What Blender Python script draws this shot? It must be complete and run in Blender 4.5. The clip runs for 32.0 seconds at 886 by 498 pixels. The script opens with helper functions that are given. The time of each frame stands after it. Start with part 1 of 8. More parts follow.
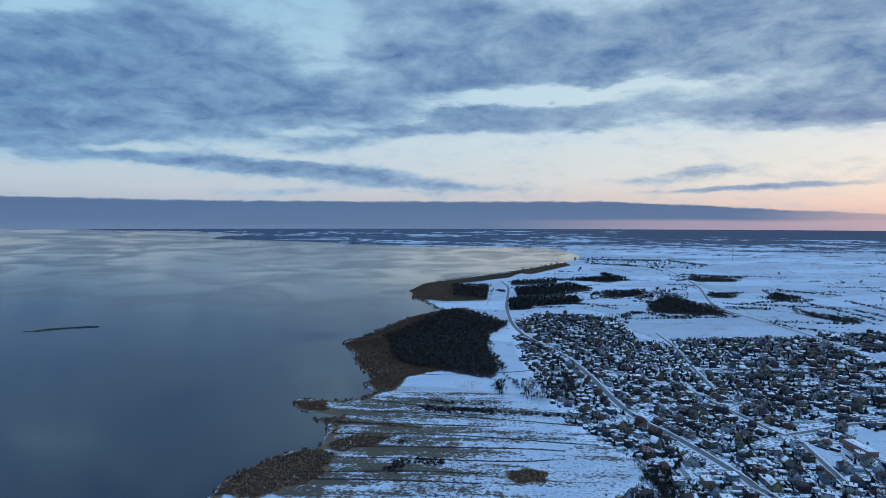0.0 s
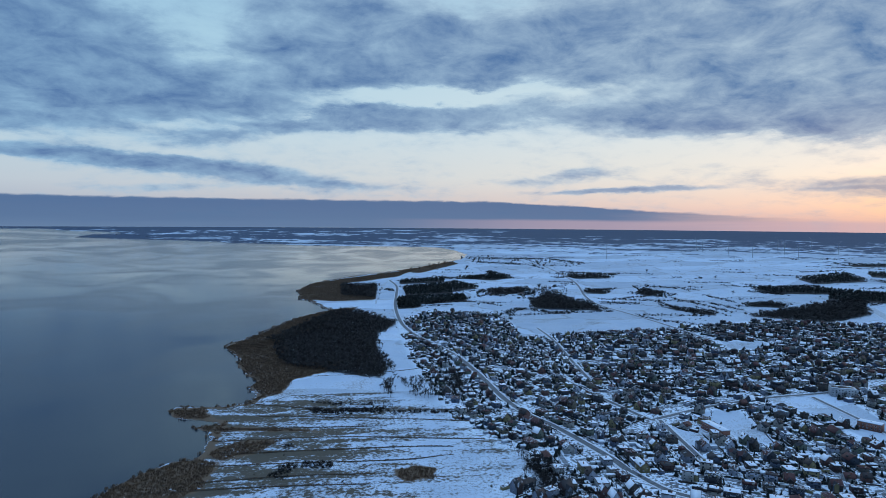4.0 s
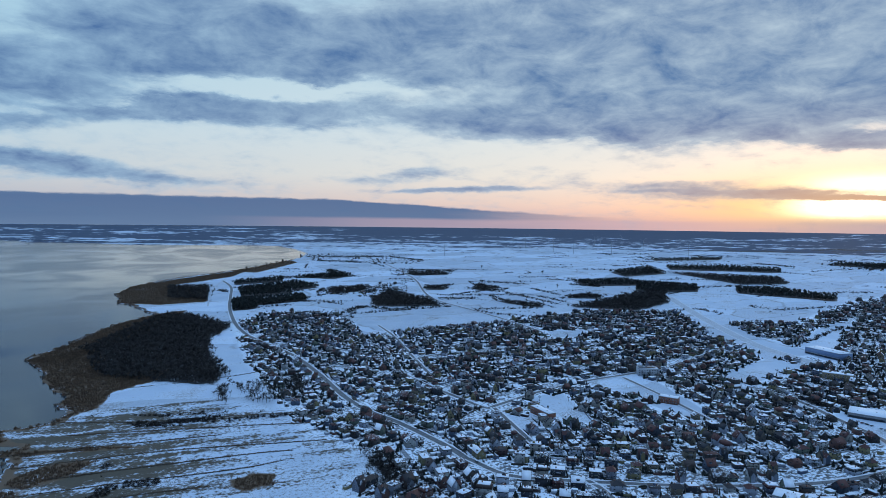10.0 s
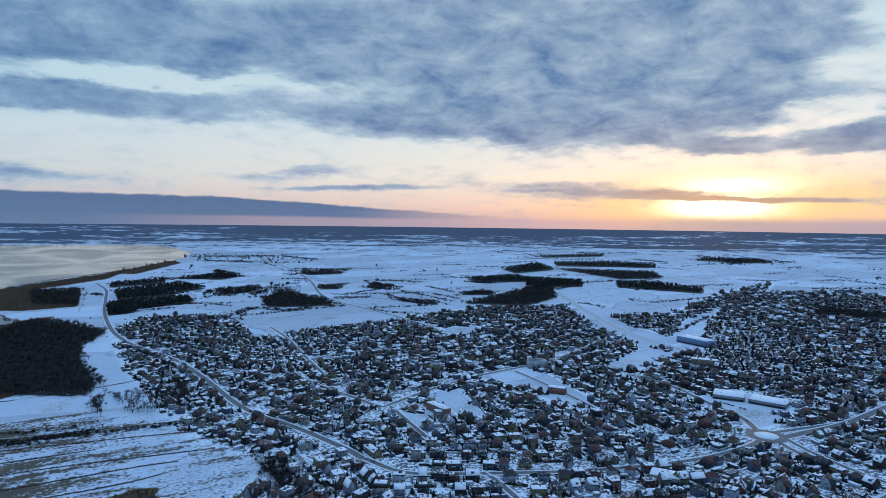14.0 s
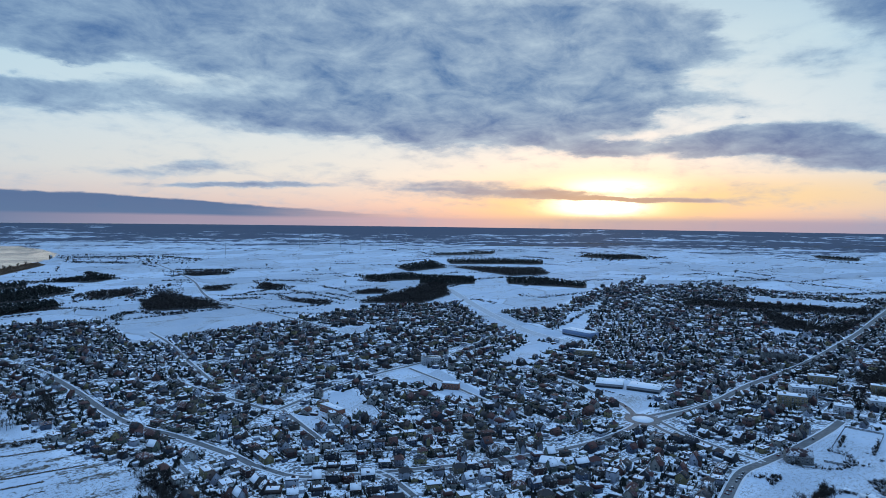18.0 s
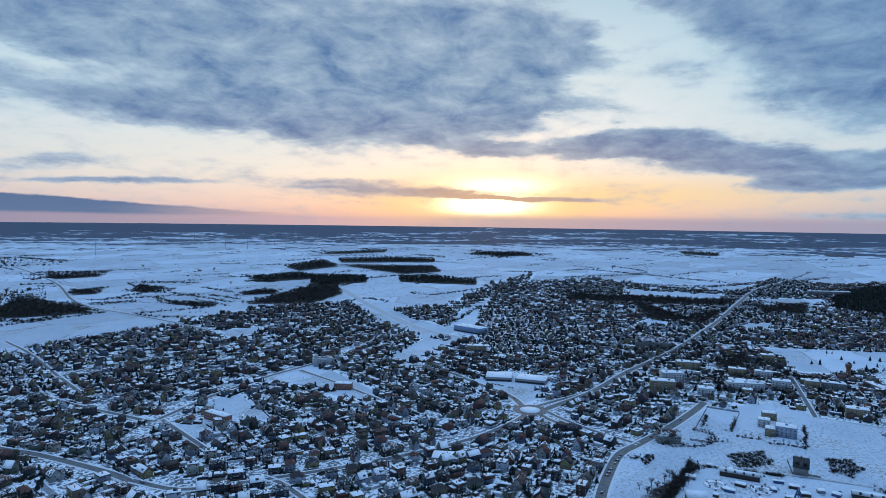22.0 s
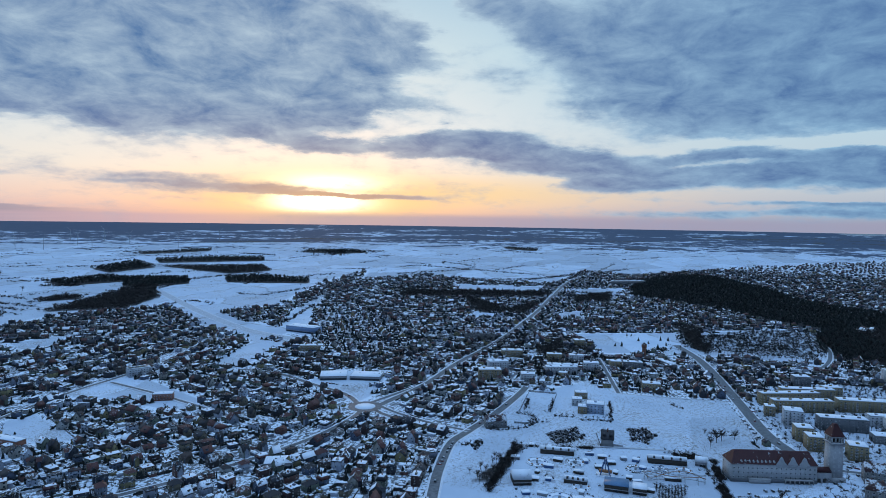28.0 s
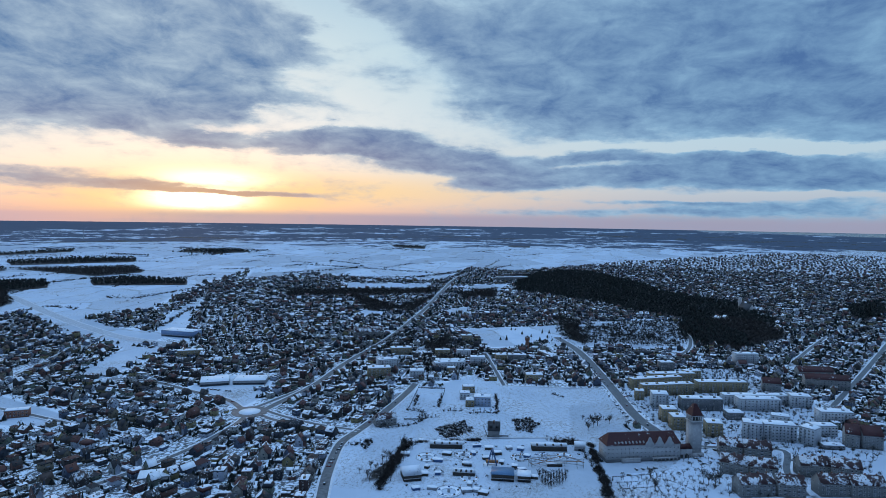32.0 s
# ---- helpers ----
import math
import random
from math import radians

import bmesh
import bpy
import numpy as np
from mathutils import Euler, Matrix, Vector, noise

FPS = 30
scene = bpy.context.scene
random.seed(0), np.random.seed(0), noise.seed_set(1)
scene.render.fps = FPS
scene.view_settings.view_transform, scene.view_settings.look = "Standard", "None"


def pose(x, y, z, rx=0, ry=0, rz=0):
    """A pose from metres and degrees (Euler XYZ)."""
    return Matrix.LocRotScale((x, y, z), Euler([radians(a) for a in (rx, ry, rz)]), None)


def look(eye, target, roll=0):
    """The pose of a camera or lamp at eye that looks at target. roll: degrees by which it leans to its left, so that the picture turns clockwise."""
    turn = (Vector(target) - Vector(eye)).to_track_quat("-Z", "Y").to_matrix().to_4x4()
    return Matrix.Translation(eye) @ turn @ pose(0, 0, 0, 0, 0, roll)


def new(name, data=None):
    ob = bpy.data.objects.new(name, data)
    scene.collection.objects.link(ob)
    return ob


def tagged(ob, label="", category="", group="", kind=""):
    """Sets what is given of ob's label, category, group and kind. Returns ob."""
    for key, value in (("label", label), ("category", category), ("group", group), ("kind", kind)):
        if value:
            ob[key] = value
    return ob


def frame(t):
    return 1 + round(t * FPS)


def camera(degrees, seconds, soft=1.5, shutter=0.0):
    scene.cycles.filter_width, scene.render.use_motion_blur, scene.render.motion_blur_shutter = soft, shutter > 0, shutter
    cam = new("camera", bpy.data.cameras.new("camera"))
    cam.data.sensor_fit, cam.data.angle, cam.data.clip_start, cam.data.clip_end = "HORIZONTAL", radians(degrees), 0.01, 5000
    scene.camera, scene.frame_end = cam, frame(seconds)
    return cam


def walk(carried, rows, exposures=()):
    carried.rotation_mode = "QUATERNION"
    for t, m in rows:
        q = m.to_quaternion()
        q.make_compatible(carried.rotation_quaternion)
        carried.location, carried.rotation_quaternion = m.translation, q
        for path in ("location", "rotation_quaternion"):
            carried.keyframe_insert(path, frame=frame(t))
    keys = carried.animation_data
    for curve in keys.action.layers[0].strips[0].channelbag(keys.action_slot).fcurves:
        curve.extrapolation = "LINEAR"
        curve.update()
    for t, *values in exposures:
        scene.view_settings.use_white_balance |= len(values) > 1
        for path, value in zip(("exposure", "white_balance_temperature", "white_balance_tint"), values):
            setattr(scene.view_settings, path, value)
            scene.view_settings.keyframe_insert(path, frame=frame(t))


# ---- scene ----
# ---- camera and its way ----
cam = camera(71.0, 32.0, soft=0.7)
PATH = [
    (0.0, pose(0, 0, 220, 87.591, -0.094, -0.013)),
    (1.0, pose(0, 0, 220, 87.579, -0.196, -2.619)),
    (2.0, pose(0, 0, 220, 87.568, -0.285, -5.201)),
    (3.0, pose(0, 0, 220, 87.557, -0.362, -7.749)),
    (4.0, pose(0, 0, 220, 87.547, -0.430, -10.263)),
    (5.0, pose(0, 0, 220, 87.537, -0.487, -12.744)),
    (6.0, pose(0, 0, 220, 87.527, -0.536, -15.198)),
    (7.0, pose(0, 0, 220, 87.518, -0.577, -17.633)),
    (8.0, pose(0, 0, 220, 87.509, -0.611, -20.053)),
    (9.0, pose(0, 0, 220, 87.500, -0.638, -22.467)),
    (10.0, pose(0, 0, 220, 87.492, -0.660, -24.877)),
    (11.0, pose(0, 0, 220, 87.484, -0.678, -27.288)),
    (12.0, pose(0, 0, 220, 87.476, -0.693, -29.702)),
    (13.0, pose(0, 0, 220, 87.468, -0.704, -32.121)),
    (14.0, pose(0, 0, 220, 87.460, -0.714, -34.547)),
    (15.0, pose(0, 0, 220, 87.452, -0.723, -36.979)),
    (16.0, pose(0, 0, 220, 87.445, -0.730, -39.419)),
    (17.0, pose(0, 0, 220, 87.438, -0.738, -41.867)),
    (18.0, pose(0, 0, 220, 87.430, -0.747, -44.324)),
    (19.0, pose(0, 0, 220, 87.423, -0.756, -46.792)),
    (20.0, pose(0, 0, 220, 87.416, -0.766, -49.270)),
    (21.0, pose(0, 0, 220, 87.409, -0.778, -51.761)),
    (22.0, pose(0, 0, 220, 87.402, -0.791, -54.266)),
    (23.0, pose(0, 0, 220, 87.395, -0.805, -56.784)),
    (24.0, pose(0, 0, 220, 87.388, -0.820, -59.316)),
    (25.0, pose(0, 0, 220, 87.382, -0.835, -61.861)),
    (26.0, pose(0, 0, 220, 87.375, -0.851, -64.418)),
    (27.0, pose(0, 0, 220, 87.368, -0.865, -66.982)),
    (28.0, pose(0, 0, 220, 87.362, -0.877, -69.552)),
    (29.0, pose(0, 0, 220, 87.355, -0.887, -72.123)),
    (30.0, pose(0, 0, 220, 87.349, -0.891, -74.694)),
    (31.0, pose(0, 0, 220, 87.342, -0.890, -77.264)),
    (32.0, pose(0, 0, 220, 87.336, -0.881, -79.838)),
]
walk(cam, PATH)

# ---- sky, sun and exposure ----
def lin(r, g, b):
    return tuple((c / 255 / 12.92) if c <= 10 else ((c / 255 + 0.055) / 1.055) ** 2.4 for c in (r, g, b))


class Nodes:
    """Short calls for node trees."""

    def __init__(self, tree):
        self.tree = tree
        tree.nodes.clear()

    def link(self, a, b):
        self.tree.links.new(a, b)

    def put(self, socket, v):
        if isinstance(v, bpy.types.NodeSocket):
            self.link(v, socket)
        elif isinstance(v, tuple) and len(v) == 3 and socket.type == "RGBA":
            socket.default_value = (*v, 1)
        else:
            socket.default_value = v

    def math(self, op, a, b=0.0, c=0.0, clamp=False):
        n = self.tree.nodes.new("ShaderNodeMath")
        n.operation, n.use_clamp = op, clamp
        for s, v in zip(n.inputs, (a, b, c)):
            self.put(s, v)
        return n.outputs[0]

    def vec(self, op, a, b=(0, 0, 0)):
        n = self.tree.nodes.new("ShaderNodeVectorMath")
        n.operation = op
        self.put(n.inputs[0], a), self.put(n.inputs[1], b)
        return n.outputs[0]

    def mix(self, fac, a, b, blend="MIX"):
        n = self.tree.nodes.new("ShaderNodeMix")
        n.data_type, n.blend_type, n.clamp_factor = "RGBA", blend, True
        self.put(n.inputs[0], fac), self.put(n.inputs[6], a), self.put(n.inputs[7], b)
        return n.outputs[2]

    def step(self, v, lo, hi, a=0.0, b=1.0, kind="SMOOTHSTEP"):
        n = self.tree.nodes.new("ShaderNodeMapRange")
        n.interpolation_type = kind
        for s, x in zip(n.inputs, (v, lo, hi, a, b)):
            self.put(s, x)
        return n.outputs[0]

    def noise(self, vector, scale, detail=4.0, rough=0.5, distort=0.0, lac=2.0):
        n = self.tree.nodes.new("ShaderNodeTexNoise")
        if vector is not None:
            self.link(vector, n.inputs["Vector"])
        n.inputs["Scale"].default_value, n.inputs["Detail"].default_value = scale, detail
        n.inputs["Roughness"].default_value, n.inputs["Distortion"].default_value = rough, distort
        n.inputs["Lacunarity"].default_value = lac
        return n.outputs[0]

    def ramp(self, v, stops, kind="LINEAR"):
        n = self.tree.nodes.new("ShaderNodeValToRGB")
        n.color_ramp.interpolation = kind
        e = n.color_ramp.elements
        while len(e) < len(stops):
            e.new(0.5)
        for k, (p, col) in zip(e, stops):
            k.position, k.color = p, (*col, 1)
        self.put(n.inputs[0], v)
        return n.outputs[0]

    def combine(self, x, y, z=0.0):
        n = self.tree.nodes.new("ShaderNodeCombineXYZ")
        for s, v in zip(n.inputs, (x, y, z)):
            self.put(s, v)
        return n.outputs[0]




SUN_AZ, SUN_EL = 58.4, 1.6

# cloud masses: azimuth, elevation, half width, half height (degrees), tilt, weight
CLOUDS_A = [
    (-33.2, 7.7, 5.4, 1.90, 5, 0.55),
    (-32.6, 16.2, 3.3, 0.87, 10, -0.60),
    (-30.6, 3.4, 9.2, 0.89, 0, -0.35),
    (-29.8, 6.1, 6.2, 0.40, 4, -0.45),
    (-26.5, 11.5, 12.4, 4.61, 6, 0.95),
    (-22.3, 5.2, 14.2, 0.66, -3, 0.75),
    (-22.3, 9.0, 2.7, 0.46, 4, -0.35),
    (-22.2, 15.7, 7.1, 1.96, 6, 0.35),
    (-17.1, 17.8, 6.1, 1.32, 5, -0.30),
    (-15.8, 10.0, 8.1, 2.63, 3, 0.55),
    (-13.5, 2.8, 5.4, 0.30, 1, 0.40),
    (-11.5, 5.0, 8.0, 0.45, -3, 0.45),
    (-11.4, 8.2, 4.5, 0.35, 2, -0.35),
    (-11.4, 15.9, 5.4, 2.76, 3, -0.35),
    (-8.4, 7.3, 5.4, 0.68, 5, 0.50),
]
CLOUDS_B = [
    (-6.9, 3.8, 12.3, 0.66, -4, 0.75),
    (-5.0, 9.6, 4.3, 0.39, 6, -0.50),
    (-4.3, 10.4, 8.2, 1.98, 1, 0.45),
    (-0.9, 9.1, 7.5, 0.81, 5, 0.65),
    (1.8, 16.7, 8.7, 2.79, -0, 0.60),
    (2.5, 14.5, 6.6, 2.64, 6, 0.70),
    (3.9, 9.4, 8.8, 1.00, -1, 0.60),
    (6.1, 11.1, 7.9, 0.75, 4, -0.75),
    (11.0, 14.8, 9.9, 2.10, -3, 0.70),
    (16.3, 15.4, 15.1, 3.03, 3, 0.90),
    (17.3, 12.1, 5.1, 0.44, 2, -0.40),
    (17.4, 9.9, 10.7, 1.08, 2, 0.75),
    (21.5, 4.1, 4.7, 0.51, 5, 0.50),
    (23.4, 16.8, 1.5, 0.46, 1, -0.30),
    (26.7, 2.9, 6.5, 0.21, 1, 0.95),
]
CLOUDS_C = [
    (30.6, 16.6, 11.2, 3.24, -1, 0.80),
    (32.4, 8.9, 9.5, 1.34, 3, 0.70),
    (33.8, 9.6, 10.1, 1.72, -1, 0.75),
    (37.7, 15.4, 12.8, 3.23, 4, 0.75),
    (38.1, 16.7, 1.5, 0.54, -3, -0.40),
    (41.1, 13.0, 10.9, 2.79, -3, 0.60),
    (44.2, 16.4, 8.2, 2.65, -5, 0.75),
    (44.8, 9.4, 13.4, 1.74, 1, 0.80),
    (45.5, 3.5, 6.8, 0.29, 1, 0.40),
    (46.3, 8.7, 8.1, 1.50, -3, 0.80),
    (47.0, 11.0, 8.5, 2.76, 7, 0.70),
    (48.0, 2.9, 8.8, 0.36, -1, 0.45),
    (48.2, 2.7, 7.0, 0.19, -0, 0.40),
    (50.6, 2.4, 8.3, 0.28, 1, 0.40),
    (50.8, 14.8, 0.9, 0.68, -6, -0.50),
]
CLOUDS_D = [
    (54.0, 14.7, 11.2, 3.79, -0, 0.85),
    (54.6, 8.9, 5.1, 1.39, -4, 0.65),
    (54.9, 15.0, 8.8, 2.62, 7, 0.70),
    (55.6, 13.3, 1.0, 0.50, -7, -0.45),
    (56.7, 16.0, 5.2, 1.60, -9, 0.75),
    (58.0, 17.8, 7.0, 2.04, -2, 0.50),
    (58.0, 9.8, 6.4, 0.94, 4, 0.50),
    (58.8, 6.4, 2.5, 0.38, -3, 0.55),
    (59.0, 11.4, 4.2, 2.04, -7, 0.55),
    (59.7, 10.2, 5.5, 1.37, -1, 0.60),
    (60.3, 2.2, 6.5, 0.20, -1, 0.95),
    (61.8, 14.8, 5.3, 1.83, 5, 0.55),
    (61.8, 7.0, 6.2, 0.49, -0, 0.40),
    (62.2, 6.7, 6.4, 0.50, -4, 0.50),
    (64.4, 14.6, 4.3, 2.07, -3, 0.65),
]
CLOUDS_E = [
    (64.7, 2.2, 4.5, 0.20, 0, 0.60),
    (66.4, 12.4, 2.8, 0.47, -3, -0.30),
    (67.9, 10.0, 2.8, 0.66, -3, 0.30),
    (69.0, 17.6, 1.8, 1.73, -5, -0.50),
    (69.8, 5.9, 5.5, 0.24, -1, 0.35),
    (71.3, 7.4, 4.4, 0.70, -1, 0.85),
    (71.6, 7.4, 4.7, 0.80, -2, 0.85),
    (74.3, 13.3, 2.6, 0.77, 2, 0.25),
    (75.3, 12.9, 2.9, 1.13, -5, 0.22),
    (75.7, 18.3, 5.6, 2.05, -24, 0.75),
    (76.0, 3.9, 5.4, 0.28, -1, -0.50),
    (77.1, 6.0, 8.1, 0.72, -4, 0.80),
    (77.5, 6.1, 9.8, 0.76, -3, 0.80),
    (81.4, 4.8, 7.4, 0.78, -4, 0.85),
    (83.2, 5.0, 8.7, 0.61, -3, 0.60),
]
CLOUDS_F = [
    (83.3, 3.3, 3.2, 0.60, -1, 0.75),
    (86.0, 14.5, 8.5, 4.23, -26, 0.85),
    (86.3, 3.5, 6.1, 0.41, -2, 0.60),
    (91.7, 6.6, 2.9, 0.59, 4, -0.60),
    (92.7, 5.8, 2.9, 0.59, -1, 0.70),
    (93.2, 3.5, 7.2, 0.50, -0, 0.50),
    (95.3, 12.8, 12.1, 4.84, -3, 0.90),
    (95.5, 5.0, 5.6, 0.19, 1, -0.55),
    (95.6, 0.9, 9.4, 0.30, 1, 0.50),
    (97.0, 1.9, 7.8, 0.20, -1, 0.60),
    (101.8, 4.6, 10.3, 1.21, -1, 0.95),
    (103.1, 16.5, 14.5, 2.52, -7, 0.40),
    (105.6, 2.3, 12.1, 0.23, 1, -1.00),
    (106.0, 13.3, 11.9, 5.08, -6, 0.90),
    (107.1, 6.3, 10.1, 0.40, -2, -1.20),
]
CLOUDS_G = [
    (107.3, 1.3, 10.1, 0.63, 0, 0.70),
    (109.4, 4.2, 9.7, 1.48, -2, 0.70),
    (112.4, 8.5, 5.5, 2.47, -5, 0.30),
    (112.6, 3.1, 5.2, 0.84, -1, 0.50),
]
CLOUDS = [CLOUDS_A, CLOUDS_B, CLOUDS_C, CLOUDS_D, CLOUDS_E, CLOUDS_F, CLOUDS_G]


def cloud_group(rows):
    """One node group that sums a few cloud masses over azimuth and elevation."""
    tree = bpy.data.node_groups.new("cloud_masses", "ShaderNodeTree")
    n = Nodes(tree)
    for name in ("azimuth", "elevation"):
        tree.interface.new_socket(name, in_out="INPUT", socket_type="NodeSocketFloat")
    tree.interface.new_socket("cover", in_out="OUTPUT", socket_type="NodeSocketFloat")
    azw, elw = tree.nodes.new("NodeGroupInput").outputs[:2]
    total = None
    for a, e, w, h, tilt, weight in rows:
        du, dv = n.math("SUBTRACT", azw, a), n.math("SUBTRACT", elw, e)
        c, s = math.cos(radians(tilt)), math.sin(radians(tilt))
        p = n.math("MULTIPLY_ADD", du, c / w, n.math("MULTIPLY", dv, s / w))
        q = n.math("MULTIPLY_ADD", dv, c / h, n.math("MULTIPLY", du, -s / h))
        r2 = n.math("MULTIPLY_ADD", p, p, n.math("MULTIPLY", q, q))
        g = n.math("MULTIPLY", n.math("EXPONENT", n.math("MULTIPLY", n.math("POWER", r2, 1.5), -0.7)), weight)
        total = g if total is None else n.math("ADD", total, g)
    n.link(total, tree.nodes.new("NodeGroupOutput").inputs[0])
    return tree


def build_sky():
    world = bpy.data.worlds.new("sky")
    scene.world = world
    world.use_nodes = True
    n = Nodes(world.node_tree)
    d = n.tree.nodes.new("ShaderNodeTexCoord").outputs["Generated"]
    sep = n.tree.nodes.new("ShaderNodeSeparateXYZ")
    n.link(d, sep.inputs[0])
    x, y, z = sep.outputs
    az = n.math("DEGREES", n.math("ARCTAN2", x, y))
    el = n.math("DEGREES", n.math("ARCSINE", z))
    # perspective of a flat cloud deck
    zz = n.math("ADD", n.math("MAXIMUM", z, 0.0), 0.28)
    deck = n.combine(n.math("DIVIDE", x, zz), n.math("DIVIDE", y, zz))
    big = n.noise(deck, 2.4, 7, 0.58, 0.3)
    fine = n.noise(deck, 8.5, 6, 0.6, 0.25)
    wisp = n.noise(n.combine(n.math("MULTIPLY", az, 0.055), n.math("MULTIPLY", el, 0.75)), 1.0, 6, 0.6, 0.5)
    warp = n.math("MULTIPLY", n.math("SUBTRACT", wisp, 0.5), 3.2)
    # ragged outlines: both angles are shaken by torn, stretched noise
    shake = n.tree.nodes.new("ShaderNodeTexNoise")
    n.link(n.combine(n.math("MULTIPLY", az, 0.10), n.math("MULTIPLY", el, 0.34)), shake.inputs["Vector"])
    shake.inputs["Scale"].default_value, shake.inputs["Detail"].default_value, shake.inputs["Roughness"].default_value = 1.0, 7, 0.62
    sk = n.tree.nodes.new("ShaderNodeSeparateColor")
    n.link(shake.outputs["Color"], sk.inputs[0])
    rag = n.step(el, 1, 10, 0.35, 1.0)
    azw = n.math("ADD", az, n.math("MULTIPLY", n.math("MULTIPLY", n.math("SUBTRACT", sk.outputs[0], 0.5), 11.0), rag))
    elw = n.math("ADD", el, n.math("MULTIPLY", n.math("MULTIPLY", n.math("SUBTRACT", sk.outputs[1], 0.5), 4.2), rag))
    total = None
    for rows in CLOUDS:
        g = n.tree.nodes.new("ShaderNodeGroup")
        g.node_tree = cloud_group(rows)
        n.link(azw, g.inputs[0]), n.link(elw, g.inputs[1])
        total = g.outputs[0] if total is None else n.math("ADD", total, g.outputs[0])
    # beyond the view the cover goes on, thick overhead and to both sides
    high = n.math("MAXIMUM", n.step(el, 17, 26, 0.0, 0.6), n.math("MULTIPLY", n.math("MAXIMUM", n.step(az, 106, 122), n.step(az, -30, -45)), n.step(el, 4, 9, 0.0, 0.7)))
    # thin high cloud over the whole bay side
    veil_w = n.math("MULTIPLY", n.step(az, 16, -6), n.step(el, 7, 13, 0.0, 0.42))
    high = n.math("ADD", high, veil_w)
    total = n.math("SUBTRACT", n.math("MINIMUM", n.math("ADD", total, high), 1.15), 0.33)
    streak = n.noise(n.combine(n.math("MULTIPLY", az, 0.20), n.math("MULTIPLY", el, 0.62)), 1.0, 8, 0.62, 0.5)
    field = n.math("ADD", n.math("MULTIPLY", n.math("SUBTRACT", big, 0.5), 0.55), n.math("MULTIPLY", n.math("SUBTRACT", fine, 0.5), 0.95))
    field = n.math("ADD", n.math("ADD", field, n.math("MULTIPLY", n.math("SUBTRACT", streak, 0.5), 0.9)), total)
    dens = n.step(field, -0.42, 0.38)
    tex = n.noise(n.vec("ADD", deck, (7.3, 2.1, 0.0)), 6.5, 8, 0.64, 0.4)
    dark = n.step(n.math("ADD", n.math("MULTIPLY", field, 0.75), n.math("MULTIPLY", n.math("SUBTRACT", tex, 0.5), 1.6)), -0.18, 1.0, kind="LINEAR")
    # how near the sun, sideways
    du = n.math("SUBTRACT", az, SUN_AZ)
    dv = n.math("SUBTRACT", el, SUN_EL)
    spread = n.step(du, -8, 12, 56.0, 27.0)
    side = n.math("EXPONENT", n.math("MULTIPLY", n.math("POWER", n.math("ABSOLUTE", n.math("DIVIDE", du, spread)), 2.0), -1.0))
    # clear sky: dusk gradient far from the sun and near it, over a physical sky
    e01 = n.step(el, 0, 24, kind="LINEAR")
    cool = n.ramp(e01, [(0.0, lin(152, 166, 190)), (0.13, lin(178, 196, 212)), (0.3, lin(176, 204, 222)), (0.6, lin(162, 204, 226)), (1.0, lin(128, 178, 216))])
    warm = n.ramp(e01, [(0.0, lin(214, 180, 180)), (0.07, lin(235, 208, 196)), (0.17, lin(236, 229, 220)), (0.36, lin(219, 228, 232)), (0.62, lin(200, 220, 228)), (1.0, lin(150, 190, 218))])
    nishita = n.tree.nodes.new("ShaderNodeTexSky")
    nishita.sky_type, nishita.sun_disc = "NISHITA", False
    nishita.sun_elevation, nishita.sun_rotation = radians(SUN_EL), radians(SUN_AZ)
    nishita.air_density, nishita.dust_density, nishita.altitude = 1.0, 1.5, 220
    clear = n.mix(side, cool, warm)
    clear = n.mix(1.0, clear, n.mix(1.0, nishita.outputs[0], (SKY_MIX, SKY_MIX, SKY_MIX), "MULTIPLY"), "ADD")
    # glow round the hidden sun
    def halo(w, h, p=1.0):
        r2 = n.math("ADD", n.math("POWER", n.math("DIVIDE", du, w), 2.0), n.math("POWER", n.math("DIVIDE", dv, h), 2.0))
        return n.math("EXPONENT", n.math("MULTIPLY", n.math("POWER", r2, p), -1.0))
    low = n.step(el, 0.1, 1.0)
    orange = n.mix(n.math("MULTIPLY", halo(14, 2.2, 1.0), 0.5), clear, lin(255, 196, 104))
    yellow = n.mix(n.math("MULTIPLY", halo(7.5, 1.8, 0.9), 0.85), orange, tuple(c * 1.1 for c in lin(255, 224, 140)))
    ru = n.math("POWER", n.math("DIVIDE", n.math("SUBTRACT", du, 13.0), 15.0), 2.0)
    rv = n.math("POWER", n.math("DIVIDE", n.math("SUBTRACT", el, 2.5), 1.5), 2.0)
    band = n.math("EXPONENT", n.math("MULTIPLY", n.math("ADD", ru, rv), -1.0))
    yellow = n.mix(n.math("MULTIPLY", band, 0.6), yellow, lin(255, 218, 150))
    core = n.math("MULTIPLY", n.math("MULTIPLY", halo(3.6, 1.0, 1.0), low), 1.0)
    ku = n.math("POWER", n.math("DIVIDE", n.math("SUBTRACT", du, 1.0), 4.2), 2.0)
    kv = n.math("POWER", n.math("DIVIDE", n.math("SUBTRACT", el, 3.2), 0.75), 2.0)
    core = n.math("MAXIMUM", core, n.math("MULTIPLY", n.math("EXPONENT", n.math("MULTIPLY", n.math("ADD", ku, kv), -1.0)), 0.5))
    bright = n.mix(core, yellow, (3.4, 2.9, 2.1))
    # clouds
    cool_c = n.mix(dark, lin(142, 186, 218), lin(78, 114, 164))
    warm_c = n.mix(dark, lin(200, 219, 230), lin(90, 125, 170))
    cloud = n.mix(side, cool_c, warm_c)
